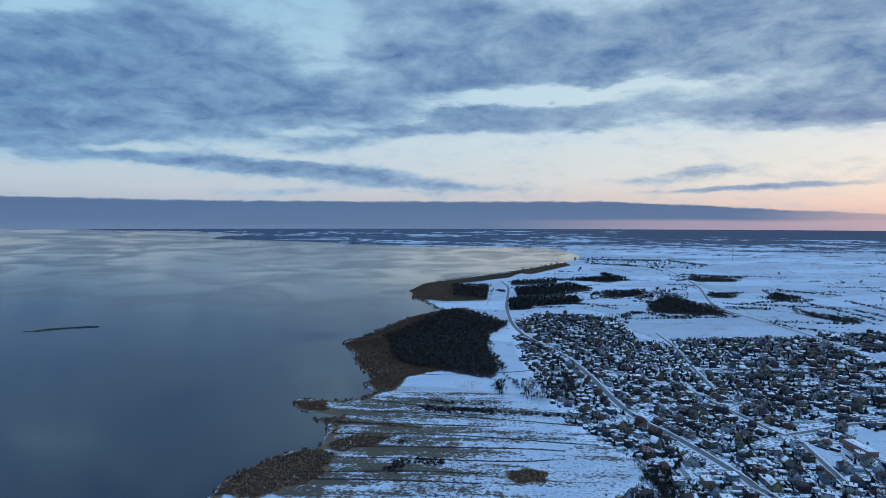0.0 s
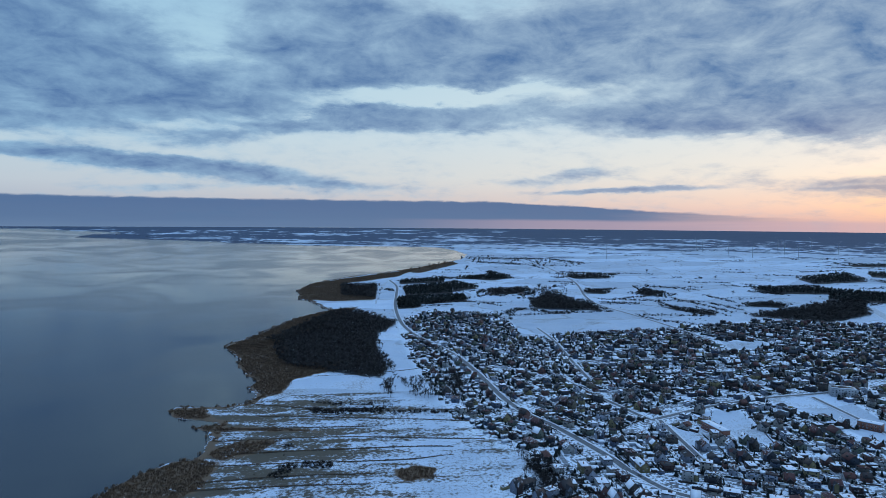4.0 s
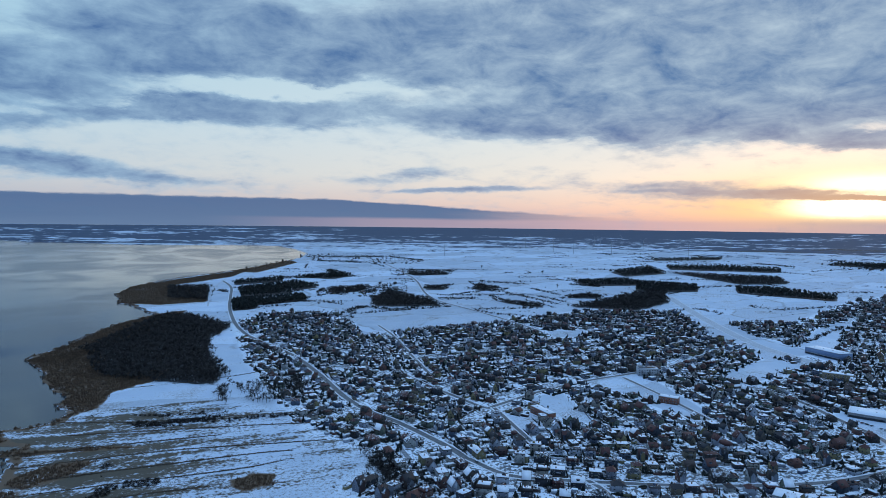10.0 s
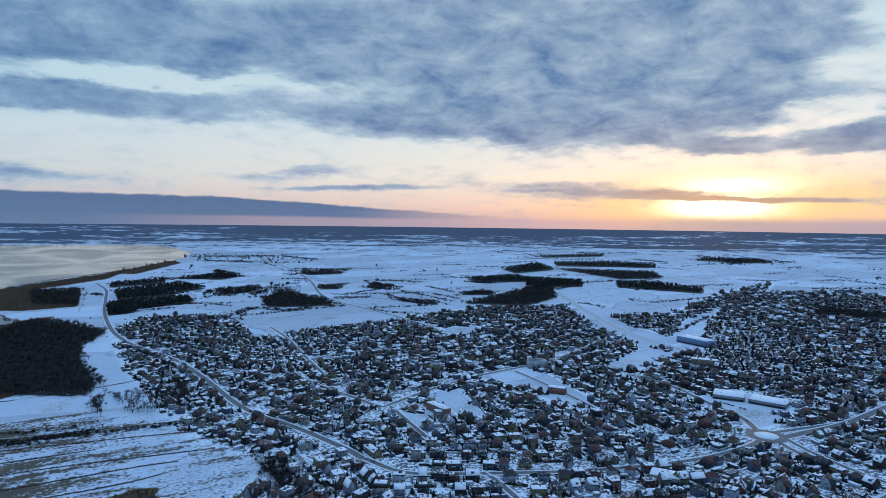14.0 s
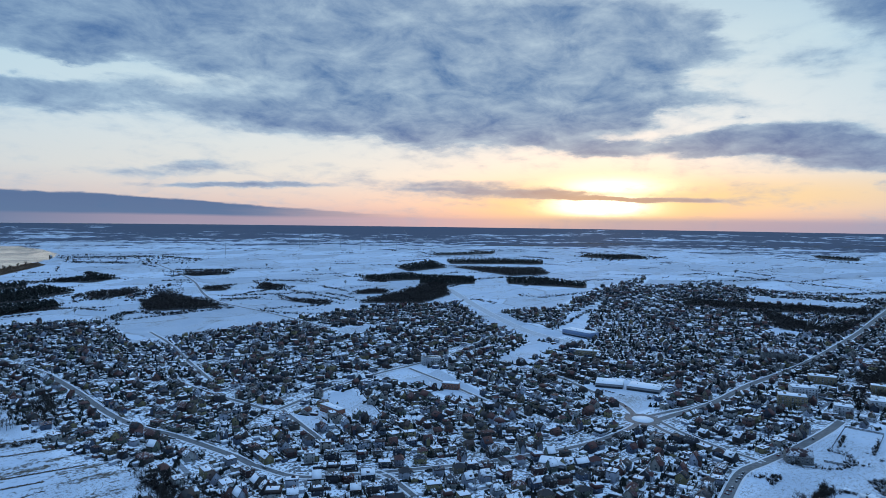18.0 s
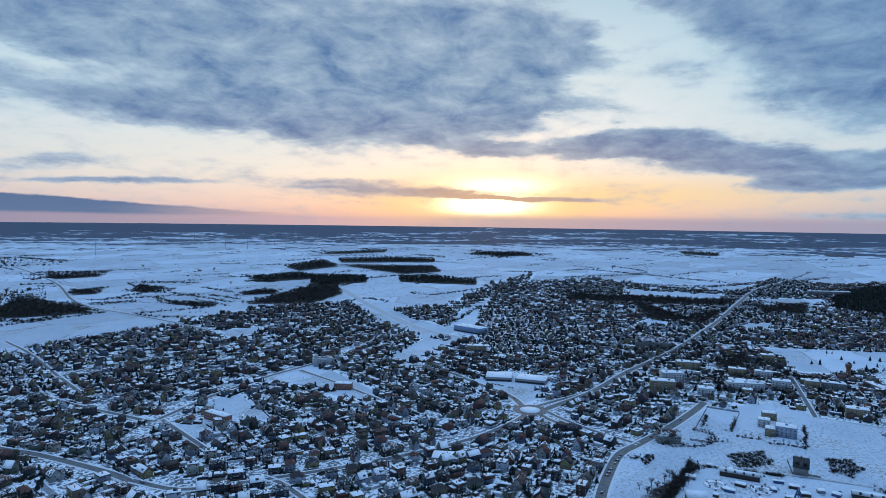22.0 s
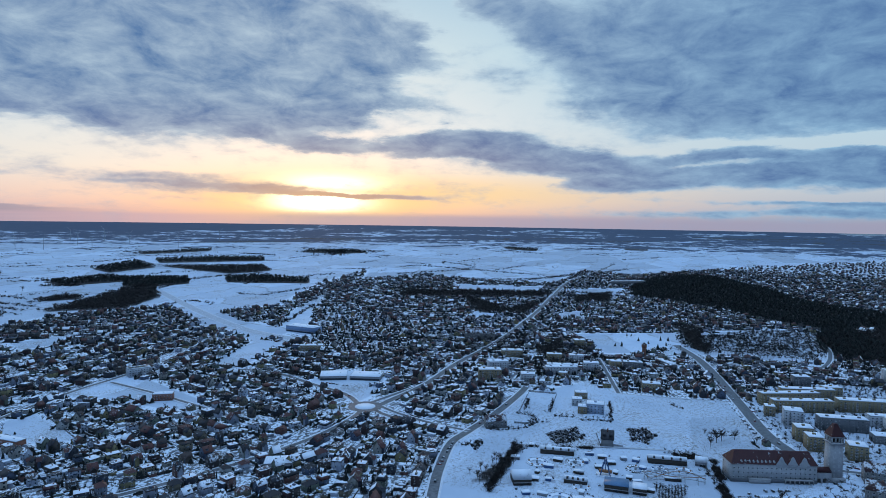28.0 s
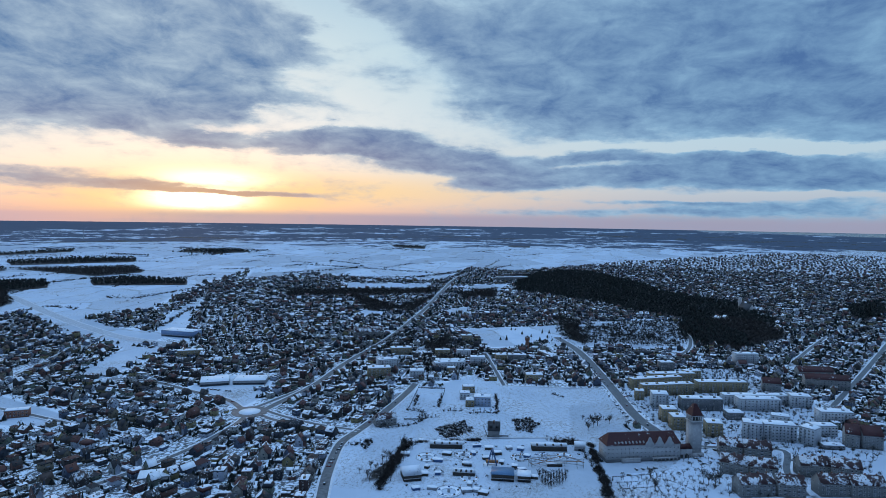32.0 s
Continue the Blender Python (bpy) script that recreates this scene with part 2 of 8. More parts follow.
    blush = n.math("MULTIPLY", n.math("MULTIPLY", n.step(el, 12, 2), side), 0.45)
    cloud = n.mix(blush, cloud, lin(150, 144, 172))
    fire = n.math("MULTIPLY", halo(12, 3.2, 0.7), 0.75)
    cloud = n.mix(fire, cloud, lin(244, 186, 120))
    sky = n.mix(dens, bright, cloud)
    # overhead the deck thins to clear dusk blue; the side away from the sun is dimmer
    away = n.math("COSINE", n.math("RADIANS", du))
    sky = n.mix(n.math("MULTIPLY", n.step(away, -0.1, -0.8), n.step(el, 60, 25)), sky, lin(44, 64, 104))
    sky = n.mix(n.step(el, 26, 62), sky, ZENITH)
    # haze along the horizon
    haze = n.mix(n.math("MULTIPLY", side, side), lin(112, 138, 170), lin(196, 166, 168))
    sky = n.mix(n.math("MULTIPLY", n.step(el, 1.4, -0.6), 0.35), sky, haze)
    # mauve veil low down, past the sun
    veil = n.math("MULTIPLY", n.step(n.math("ADD", n.math("ADD", du, n.math("MULTIPLY", warp, 3.0)), 0.0), -14, 4), n.step(n.math("ADD", el, n.math("MULTIPLY", warp, 0.16)), 0.75, 0.15))
    sky = n.mix(n.math("MULTIPLY", veil, 0.6), sky, lin(164, 158, 182))
    # the long low bank over the bay
    top = n.math("ADD", n.step(az, 12, 44, 2.0, 0.55), n.math("MULTIPLY", warp, n.step(az, 8, 26, 0.10, 0.34)))
    top = n.math("ADD", top, n.math("MULTIPLY", n.math("SUBTRACT", fine, 0.5), 0.35))
    edge = n.step(n.math("SUBTRACT", top, el), -0.06, 0.16)
    ends = n.math("MULTIPLY", n.step(n.math("ADD", az, n.math("MULTIPLY", warp, 4.0)), 44, 24), n.step(az, -120, -80))
    bank_col = n.ramp(n.step(el, -0.6, 3.2, kind="LINEAR"), [(0.0, lin(98, 126, 162)), (0.25, lin(86, 116, 155)), (0.6, lin(74, 106, 150)), (1.0, lin(96, 128, 168))])
    bank_col = n.mix(n.math("MULTIPLY", n.step(wisp, 0.35, 0.75), 0.35), bank_col, lin(78, 108, 150))
    sky = n.mix(n.math("MULTIPLY", n.math("MULTIPLY", edge, ends), 0.93), sky, bank_col)
    # rosy slit between the bank and the land
    slit = n.math("MULTIPLY", n.math("MULTIPLY", n.step(az, 2, 24), n.step(az, 54, 44)), n.step(n.math("ADD", el, n.math("MULTIPLY", warp, 0.12)), 0.42, 0.10))
    sky = n.mix(n.math("MULTIPLY", slit, 0.5), sky, lin(206, 176, 186))
    # below the horizon: dim
    sky = n.mix(n.step(el, -0.7, -3), sky, lin(84, 100, 126))
    bg = n.tree.nodes.new("ShaderNodeBackground")
    n.link(sky, bg.inputs[0])
    bg.inputs[1].default_value = 1.0
    out = n.tree.nodes.new("ShaderNodeOutputWorld")
    n.link(bg.outputs[0], out.inputs[0])


SKY_MIX = 0.02
ZENITH = (0.48, 0.84, 1.46)
build_sky()

# low sun behind thin cloud
sun_data = bpy.data.lights.new("sun", "SUN")
sun_data.energy, sun_data.angle, sun_data.color = 0.35, radians(8), (1.0, 0.72, 0.45)
sun = new("sun", sun_data)
sun.matrix_world = look((0, 0, 0), (-math.sin(radians(SUN_AZ)), -math.cos(radians(SUN_AZ)), -math.tan(radians(SUN_EL + 0.6))))

# ---- materials ----
def material(name, build):
    m = bpy.data.materials.new(name)
    m.use_nodes = True
    n = Nodes(m.node_tree)
    col, rough, bump, extra = build(n)
    b = n.tree.nodes.new("ShaderNodeBsdfPrincipled")
    n.put(b.inputs["Base Color"], col), n.put(b.inputs["Roughness"], rough)
    if bump is not None:
        k = n.tree.nodes.new("ShaderNodeBump")
        k.inputs["Strength"].default_value, k.inputs["Distance"].default_value = bump[1], bump[2]
        n.link(bump[0], k.inputs["Height"])
        if len(bump) > 3:
            n.link(bump[3], k.inputs["Normal"])
        n.link(k.outputs[0], b.inputs["Normal"])
    for key, v in extra.items():
        n.put(b.inputs[key], v)
    o = n.tree.nodes.new("ShaderNodeOutputMaterial")
    n.link(b.outputs[0], o.inputs[0])
    return m


def world_pos(n):
    return n.tree.nodes.new("ShaderNodeNewGeometry").outputs["Position"]


def obj_random(n):
    return n.tree.nodes.new("ShaderNodeObjectInfo").outputs["Random"]


def island_random(n):
    return n.tree.nodes.new("ShaderNodeNewGeometry").outputs["Random Per Island"]


def attribute(n, name):
    a = n.tree.nodes.new("ShaderNodeAttribute")
    a.attribute_name = name
    return a.outputs["Fac"]


SNOW = (0.76, 0.83, 0.90)
EARTH = (0.055, 0.045, 0.035)
STRIP_TURN = 5.0
GRASS = (0.13, 0.10, 0.06)
REED = (0.20, 0.125, 0.07)


def plain(name, a, b, scale=1.5, rough=0.8, bump=0.3, dist=0.05, **extra):
    """A surface mottled between two colours, with fine grain."""
    def build(n):
        p = world_pos(n)
        k = n.noise(p, scale, 5, 0.6)
        g = n.noise(p, scale * 9, 3, 0.6)
        f = n.step(n.math("MULTIPLY_ADD", g, 0.4, n.math("MULTIPLY", k, 0.8)), 0.38, 0.82)
        return n.mix(f, a, b), n.math("MULTIPLY_ADD", g, 0.2, rough - 0.1), (g, bump, dist), extra
    return material(name, build)


def ground_build(n):
    p = world_pos(n)
    uv = n.tree.nodes.new("ShaderNodeUVMap")
    uv.uv_map = "bearing"
    uv = uv.outputs[0]
    flat = n.vec("MULTIPLY", p, (1, 1, 0))
    n60, n12, n3, n1 = (n.noise(flat, s, d, 0.58) for s, d in ((1 / 60, 4), (1 / 14, 5), (1 / 3.5, 5), (0.9, 4)))
    drift = n.noise(flat, 1 / 120, 3, 0.5, 0.6)
    # wind-blown snow, thin over grass
    col = n.mix(n.step(n60, 0.3, 0.7), (0.50, 0.58, 0.67), (0.64, 0.71, 0.79))
    col = n.mix(n.step(attribute(n, "town"), 0.05, 0.5), col, SNOW)
    # parcels: each field a little different, with grassy balks between
    wob = n.vec("ADD", flat, n.combine(n.math("MULTIPLY", n60, 40.0), n.math("MULTIPLY", drift, 60.0)))
    cells = []
    for feature in ("F1", "DISTANCE_TO_EDGE"):
        vo = n.tree.nodes.new("ShaderNodeTexVoronoi")
        vo.feature, vo.voronoi_dimensions = feature, "2D"
        n.link(n.vec("MULTIPLY", wob, (1 / 210, 1 / 120, 0)), vo.inputs["Vector"])
        vo.inputs["Scale"].default_value, vo.inputs["Randomness"].default_value = 1.0, 0.8
        cells.append(vo)
    sepc = n.tree.nodes.new("ShaderNodeSeparateColor")
    n.link(cells[0].outputs["Color"], sepc.inputs[0])
    shade = n.step(sepc.outputs[0], 0.0, 1.0, 0.78, 1.12, "LINEAR")
    outside = n.step(n.math("ADD", attribute(n, "town"), attribute(n, "meadow")), 0.3, 0.05)
    col = n.mix(outside, col, n.mix(1.0, col, n.combine(shade, shade, shade), "MULTIPLY"))
    dist = n.tree.nodes.new("ShaderNodeVectorMath")
    dist.operation = "LENGTH"
    n.link(flat, dist.inputs[0])
    remote = n.step(dist.outputs["Value"], 900, 1300, 0.0, 0.4)
    balk = n.math("MULTIPLY", n.step(cells[1].outputs["Distance"], 0.026, 0.012), n.step(n.noise(flat, 1 / 30, 3, 0.6), 0.43, 0.50))
    col = n.mix(n.math("MULTIPLY", n.math("MULTIPLY", balk, outside), remote), col, GRASS)
    thin = n.math("ADD", n.math("MULTIPLY", n12, 0.5), n.math("MULTIPLY", n3, 0.5))
    meadow = attribute(n, "meadow")
    town = attribute(n, "town")
    reed = attribute(n, "reed")
    wood = attribute(n, "wood")
    speck = n.step(n.math("ADD", n.math("MULTIPLY_ADD", n1, 0.55, n.math("MULTIPLY", n3, 0.45)), n.math("MULTIPLY", n.math("SUBTRACT", n60, 0.5), 0.5)), 0.53, 0.63)
    col = n.mix(n.math("MULTIPLY", speck, n.step(drift, 0.35, 0.62, 0.12, 0.75)), col, GRASS)
    turned = n.tree.nodes.new("ShaderNodeVectorRotate")
    turned.rotation_type = "Z_AXIS"
    n.link(flat, turned.inputs["Vector"])
    turned.inputs["Angle"].default_value = radians(STRIP_TURN)
    wav = n.vec("ADD", turned.outputs[0], n.combine(0.0, n.math("MULTIPLY", n60, 22.0)))
    lane = n.noise(n.vec("MULTIPLY", wav, (1 / 130, 1 / 19, 0)), 1.0, 5, 0.6)
    rough_a = n.step(attribute(n, "rough"), 0.2, 0.6)
    tuft = n.step(n.math("MULTIPLY_ADD", n1, 0.6, n.math("MULTIPLY", n3, 0.4)), 0.50, 0.60)
    col = n.mix(n.math("MULTIPLY", n.math("MULTIPLY", tuft, rough_a), 0.75), col, GRASS)
    m = n.step(n.math("ADD", n.math("MULTIPLY_ADD", lane, 0.6, n.math("MULTIPLY", thin, 0.6)), n.math("MULTIPLY", meadow, 0.14)), 0.64, 0.745)
    col = n.mix(n.math("MULTIPLY", m, n.step(meadow, 0.02, 0.3)), col, n.mix(n3, GRASS, (0.06, 0.05, 0.04)))
    t = n.step(n.math("ADD", n.math("MULTIPLY", town, 0.175), n.math("MULTIPLY_ADD", n3, 0.6, n.math("MULTIPLY", n12, 0.4))), 0.65, 0.71)
    col = n.mix(n.math("MULTIPLY", t, n.step(town, 0.1, 0.6, 0.0, 0.9)), col, n.mix(n1, (0.04, 0.04, 0.042), (0.10, 0.10, 0.10)))
    r = n.step(n.math("MULTIPLY_ADD", n12, 0.7, reed), 0.70, 0.86)
    reedcol = n.mix(n1, (0.10, 0.065, 0.042), REED)
    reedcol = n.mix(n.step(n.math("MULTIPLY_ADD", n60, 0.6, n.math("MULTIPLY", n3, 0.4)), 0.58, 0.66, 0.0, 0.75), reedcol, SNOW)
    col = n.mix(r, col, reedcol)
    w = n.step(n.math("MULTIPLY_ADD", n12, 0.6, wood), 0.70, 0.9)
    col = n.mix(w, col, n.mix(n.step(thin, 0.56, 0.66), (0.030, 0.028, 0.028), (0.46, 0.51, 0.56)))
    # far country: belts of wood between the snowy fields, tinted for haze
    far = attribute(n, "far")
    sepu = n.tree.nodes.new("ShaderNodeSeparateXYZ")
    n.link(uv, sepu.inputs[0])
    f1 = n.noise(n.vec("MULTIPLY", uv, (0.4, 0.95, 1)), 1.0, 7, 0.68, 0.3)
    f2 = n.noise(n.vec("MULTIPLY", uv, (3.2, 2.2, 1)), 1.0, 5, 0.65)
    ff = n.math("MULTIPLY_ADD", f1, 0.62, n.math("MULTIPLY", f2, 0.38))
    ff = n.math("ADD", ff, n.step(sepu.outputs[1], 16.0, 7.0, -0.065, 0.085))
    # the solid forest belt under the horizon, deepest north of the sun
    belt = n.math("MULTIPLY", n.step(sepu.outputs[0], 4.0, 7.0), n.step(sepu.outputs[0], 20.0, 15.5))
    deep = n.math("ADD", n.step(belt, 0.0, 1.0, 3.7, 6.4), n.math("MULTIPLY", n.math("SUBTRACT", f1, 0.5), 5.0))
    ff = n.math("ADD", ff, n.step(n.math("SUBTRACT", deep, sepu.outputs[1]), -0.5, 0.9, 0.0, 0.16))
    # the woods' base colour carries the blue of distance haze, painted in
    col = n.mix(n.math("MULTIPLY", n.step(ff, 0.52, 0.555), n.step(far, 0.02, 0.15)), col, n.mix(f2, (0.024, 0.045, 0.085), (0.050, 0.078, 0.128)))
    return col, 0.7, (n.math("MULTIPLY_ADD", n12, 1.0, n.math("MULTIPLY", n1, 0.25)), 0.5, 0.5), {"Specular IOR Level": 0.25}


def water_build(n):
    p = world_pos(n)
    a = n.noise(n.vec("MULTIPLY", p, (1, 0.6, 0)), 0.35, 4, 0.6)
    b = n.noise(n.vec("MULTIPLY", p, (1, 1, 0)), 1 / 260, 4, 0.55, 0.8)
    level = n.vec("NORMALIZE", n.vec("ADD", n.tree.nodes.new("ShaderNodeNewGeometry").outputs["True Normal"], (0, 0, 2)))
    h = n.math("MULTIPLY", a, n.step(b, 0.3, 0.7, 0.3, 1.0))
    return (0.020, 0.032, 0.048), n.step(b, 0.35, 0.65, 0.09, 0.2), (h, 0.03, 0.25, level), {"IOR": 1.34}


def wall_build(rnd):
    def build(n):
        r = rnd(n)
        p = world_pos(n)
        palette = [(0.56, 0.53, 0.45), (0.10, 0.075, 0.055), (0.26, 0.20, 0.12), (0.62, 0.63, 0.64), (0.045, 0.045, 0.05), (0.36, 0.28, 0.12), (0.08, 0.035, 0.028), (0.30, 0.31, 0.33),
                   (0.14, 0.11, 0.08), (0.05, 0.06, 0.075), (0.46, 0.41, 0.32), (0.07, 0.055, 0.045), (0.20, 0.22, 0.15), (0.52, 0.53, 0.55), (0.22, 0.10, 0.07), (0.12, 0.15, 0.20)]
        c = n.ramp(r, [(i / len(palette), k) for i, k in enumerate(palette)], "CONSTANT")
        s = n.noise(n.vec("MULTIPLY", p, (1, 1, 0.25)), 0.9, 5, 0.65)
        c = n.mix(n.step(s, 0.4, 0.8, 0.0, 0.5), c, (0.10, 0.095, 0.09))
        c = n.mix(1.0, c, (0.68, 0.74, 0.84), "MULTIPLY")
        return c, 0.85, (n.noise(p, 6, 3), 0.2, 0.02), {}
    return build


def roof_build(rnd):
    def build(n):
        r, p = rnd(n), world_pos(n)
        palette = [(0.022, 0.02, 0.023), (0.08, 0.026, 0.022), (0.032, 0.027, 0.027), (0.018, 0.021, 0.028), (0.10, 0.036, 0.026), (0.026, 0.026, 0.030), (0.055, 0.036, 0.03)]
        c = n.ramp(n.math("FRACT", n.math("MULTIPLY", r, 7.31)), [(i / len(palette), k) for i, k in enumerate(palette)], "CONSTANT")
        s = n.math("MULTIPLY_ADD", n.noise(p, 0.5, 5, 0.65), 0.7, n.math("MULTIPLY", n.noise(p, 3, 3, 0.6), 0.3))
        cover = n.math("MULTIPLY_ADD", n.math("FRACT", n.math("MULTIPLY", r, 3.7)), 0.24, s)
        c = n.mix(n.step(cover, 0.72, 0.80), c, (0.66, 0.70, 0.74))
        return c, 0.7, (s, 0.3, 0.05), {}
    return build


GROUND = material("snowy_ground", ground_build)
WATER = material("calm_water", water_build)
WALL = material("rendered_wall", wall_build(obj_random))
WALL_FAR = material("rendered_walls", wall_build(island_random))
ROOF = material("roof_tiles", roof_build(obj_random))
ROOF_FAR = material("roofs_tiles", roof_build(island_random))


def worn_snow(rnd):
    """Snow on roofs: whole on some, blown off others so that dark felt shows."""
    def build(n):
        r, p = rnd(n), world_pos(n)
        k = n.math("MULTIPLY_ADD", n.noise(p, 0.35, 4, 0.6, 0.8), 0.75, n.math("MULTIPLY", n.noise(p, 2.4, 3, 0.6), 0.25))
        bare = n.step(n.math("MULTIPLY_ADD", n.math("FRACT", n.math("MULTIPLY", r, 5.3)), 0.28, k), 0.69, 0.73)
        c = n.mix(n.noise(p, 0.8, 4, 0.6), (0.72, 0.78, 0.85), (0.90, 0.93, 0.96))
        return n.mix(bare, c, (0.045, 0.047, 0.052)), 0.75, (k, 0.4, 0.06), {}
    return build


ROOF_SNOW = material("worn_roof_snow", worn_snow(obj_random))
ROOF_SNOW_FAR = material("worn_roofs_snow", worn_snow(island_random))
SNOW_MAT = plain("roof_snow", (0.74, 0.80, 0.86), (0.88, 0.91, 0.94), 0.8, 0.75, 0.4, 0.05)
ROAD_MAT = plain("slushy_asphalt", (0.045, 0.05, 0.055), (0.16, 0.175, 0.19), 0.35, 0.55, 0.3, 0.03)
TRACK_MAT = plain("packed_snow_lane", (0.30, 0.32, 0.35), (0.62, 0.66, 0.70), 0.4, 0.7, 0.3, 0.05)
SIDE_ROAD_MAT = plain("trodden_snow_street", (0.045, 0.05, 0.058), (0.36, 0.39, 0.43), 0.3, 0.65, 0.3, 0.04)
VERGE_MAT = plain("ploughed_snow", (0.55, 0.58, 0.62), (0.78, 0.8, 0.83), 0.5, 0.8, 0.6, 0.15)
BALLAST = plain("rail_ballast", (0.07, 0.065, 0.06), (0.32, 0.33, 0.35), 0.6, 0.9, 0.5, 0.05)
GLASS = plain("window_glass", (0.02, 0.025, 0.03), (0.05, 0.06, 0.07), 0.3, 0.12, 0.0, 0.01)
FRAME_MAT = plain("window_frame_paint", (0.55, 0.55, 0.54), (0.7, 0.7, 0.69), 2, 0.6)
BRICK = plain("chimney_brick", (0.16, 0.07, 0.05), (0.26, 0.13, 0.09), 3, 0.9)
BARK = plain("dark_bark", (0.020, 0.017, 0.015), (0.050, 0.041, 0.034), 2, 0.95)
TWIG = plain("bare_twigs", (0.020, 0.017, 0.016), (0.052, 0.042, 0.035), 0.4, 0.95)
NEEDLE = plain("pine_needles", (0.007, 0.010, 0.009), (0.020, 0.027, 0.022), 0.7, 0.9)
REED_MAT = plain("dry_reed", (0.10, 0.062, 0.040), (0.23, 0.14, 0.082), 0.12, 0.9)
METAL = plain("painted_metal", (0.30, 0.32, 0.34), (0.42, 0.44, 0.46), 1, 0.45, 0.1, 0.01)
DARK = plain("dark_timber", (0.03, 0.026, 0.022), (0.07, 0.06, 0.05), 1.5, 0.9)

# ---- plan, in metres from the point under the camera ----
SHORE_NEAR = [(-185, 491), (-187, 513), (-177, 542), (-160, 571), (-141, 590), (-125, 594), (-119, 609), (-118, 650), (-126, 674), (-144, 688), (-117, 696), (-134, 710), (-173, 726), (-186, 756), (-177, 766), (-123, 761), (-98, 774), (-89, 800), (-104, 839), (-98, 880), (-118, 910), (-124, 939), (-141, 978), (-139, 1027), (-177, 1102), (-174, 1151), (-135, 1215), (-113, 1293), (-73, 1386), (-22, 1453), (3, 1485), (-25, 1542), (-53, 1632), (-74, 1660), (-92, 1807), (-58, 1955), (18, 2066), (122, 2172), (235, 2269), (323, 2354)]
SHORE_FAR = [(463, 2522), (577, 2690), (634, 2858), (613, 3081), (561, 3239), (351, 3316), (50, 3355), (-72, 3352), (-294, 3445), (-521, 3497), (-596, 3563), (-873, 3638), (-1146, 3664), (-1388, 3731), (-1368, 3918), (-1236, 4073), (-1377, 4162), (-1667, 4179), (-1706, 4275), (-2195, 4135)]
SEA_SHORE = [(4571, -1003), (4458, -1301), (4314, -1562), (4173, -1766), (4077, -1932)]
ROAD_MAIN_STREET = (7.5, [(189, 2023), (198, 1879), (180, 1711), (157, 1517), (148, 1326), (153, 1223), (164, 1159), (201, 1012), (211, 876), (213, 748), (222, 680), (238, 631), (251, 574), (260, 522), (259, 491)])
ROAD_COAST_LANE = (4, [(189, 2023), (140, 1809), (112, 1560)])
ROAD_RAILWAY = (7, [(835, 2371), (812, 2132), (767, 1860), (686, 1591), (666, 1449), (683, 1307), (695, 1147), (690, 998)])
ROAD_CROSS_STREET = (6, [(322, 836), (330, 756), (342, 690), (352, 638), (365, 638), (430, 663), (479, 678), (557, 694), (643, 702), (755, 723), (875, 764), (990, 788)])
ROAD_SCHOOL_LANE = (5, [(363, 635), (354, 587), (340, 513)])
ROAD_GARDEN_STREET = (5, [(416, 1207), (407, 1091), (379, 931), (358, 813)])
ROAD_MID_STREET = (6, [(372, 907), (428, 927), (524, 926), (640, 926)])
ROAD_ALLOTMENT_STREET = (5, [(605, 687), (587, 590), (563, 493), (551, 447)])
ROAD_LONG_STREET = (6, [(262, 504), (276, 457), (312, 430), (345, 410), (417, 371), (493, 342), (547, 330), (600, 327), (625, 330)])
ROAD_SIDE_STREET = (5, [(332, 433), (334, 405), (329, 379), (325, 362)])
ROAD_MARKET_STREET = (7, [(644, 341), (679, 381), (705, 448), (730, 510), (735, 568), (724, 589)])
ROAD_RING_EAST = (6, [(660, 334), (712, 321), (766, 307)])
ROAD_RING_SOUTH = (6, [(638, 322), (622, 294), (610, 243)])
ROAD_BYPASS = (20, [(1276, 1278), (1139, 1057), (1052, 908), (992, 793), (968, 736), (946, 634)])
ROAD_WEST_ROAD = (9, [(2523, 231), (2272, 266), (2016, 311), (1682, 305), (1439, 295), (1212, 293), (1067, 295), (901, 307), (766, 306), (672, 318), (639, 321)])
ROAD_FIELD_ROAD = (5, [(2122, 378), (2278, 597), (2428, 861), (2557, 1169)])
ROAD_HILL_ROAD = (9, [(448, 173), (469, 179), (503, 188), (568, 200), (609, 195), (679, 185), (757, 179), (804, 178)])
ROAD_HILL_STREET = (5, [(609, 195), (619, 245), (636, 291), (651, 318)])
ROAD_AVENUE = (13, [(1177, -9), (1051, -49), (835, -81), (721, -97), (665, -115), (621, -123)])
ROAD_PARK_ROAD = (6, [(1012, 201), (1052, 110), (1051, -49), (1056, -159), (1084, -213), (1171, -246), (1275, -255), (1384, -207), (1284, 89), (1216, 192), (1100, 261)])
ROAD_WATER_TOWER_LANE = (5, [(1013, 107), (909, 82), (821, 61)])
ROAD_FIELD_LANE = (4, [(821, 61), (827, -4), (838, -70)])
ROAD_FAIR_LANE = (4, [(590, 136), (604, 96), (623, 41), (632, -16), (621, -51)])
ROAD_ESTATE_ROAD = (6, [(638, -126), (641, -179), (645, -225), (589, -209), (540, -207)])
ROAD_NORTH_ROAD = (6, [(1073, -386), (1165, -440), (1282, -512)])
ROAD_NORTH_STREET = (7, [(821, -340), (1021, -464), (1209, -580), (1353, -671)])
ROAD_FARM_TRACK = (4, [(1286, 1578), (1353, 1925), (1345, 2091), (1672, 2381)])
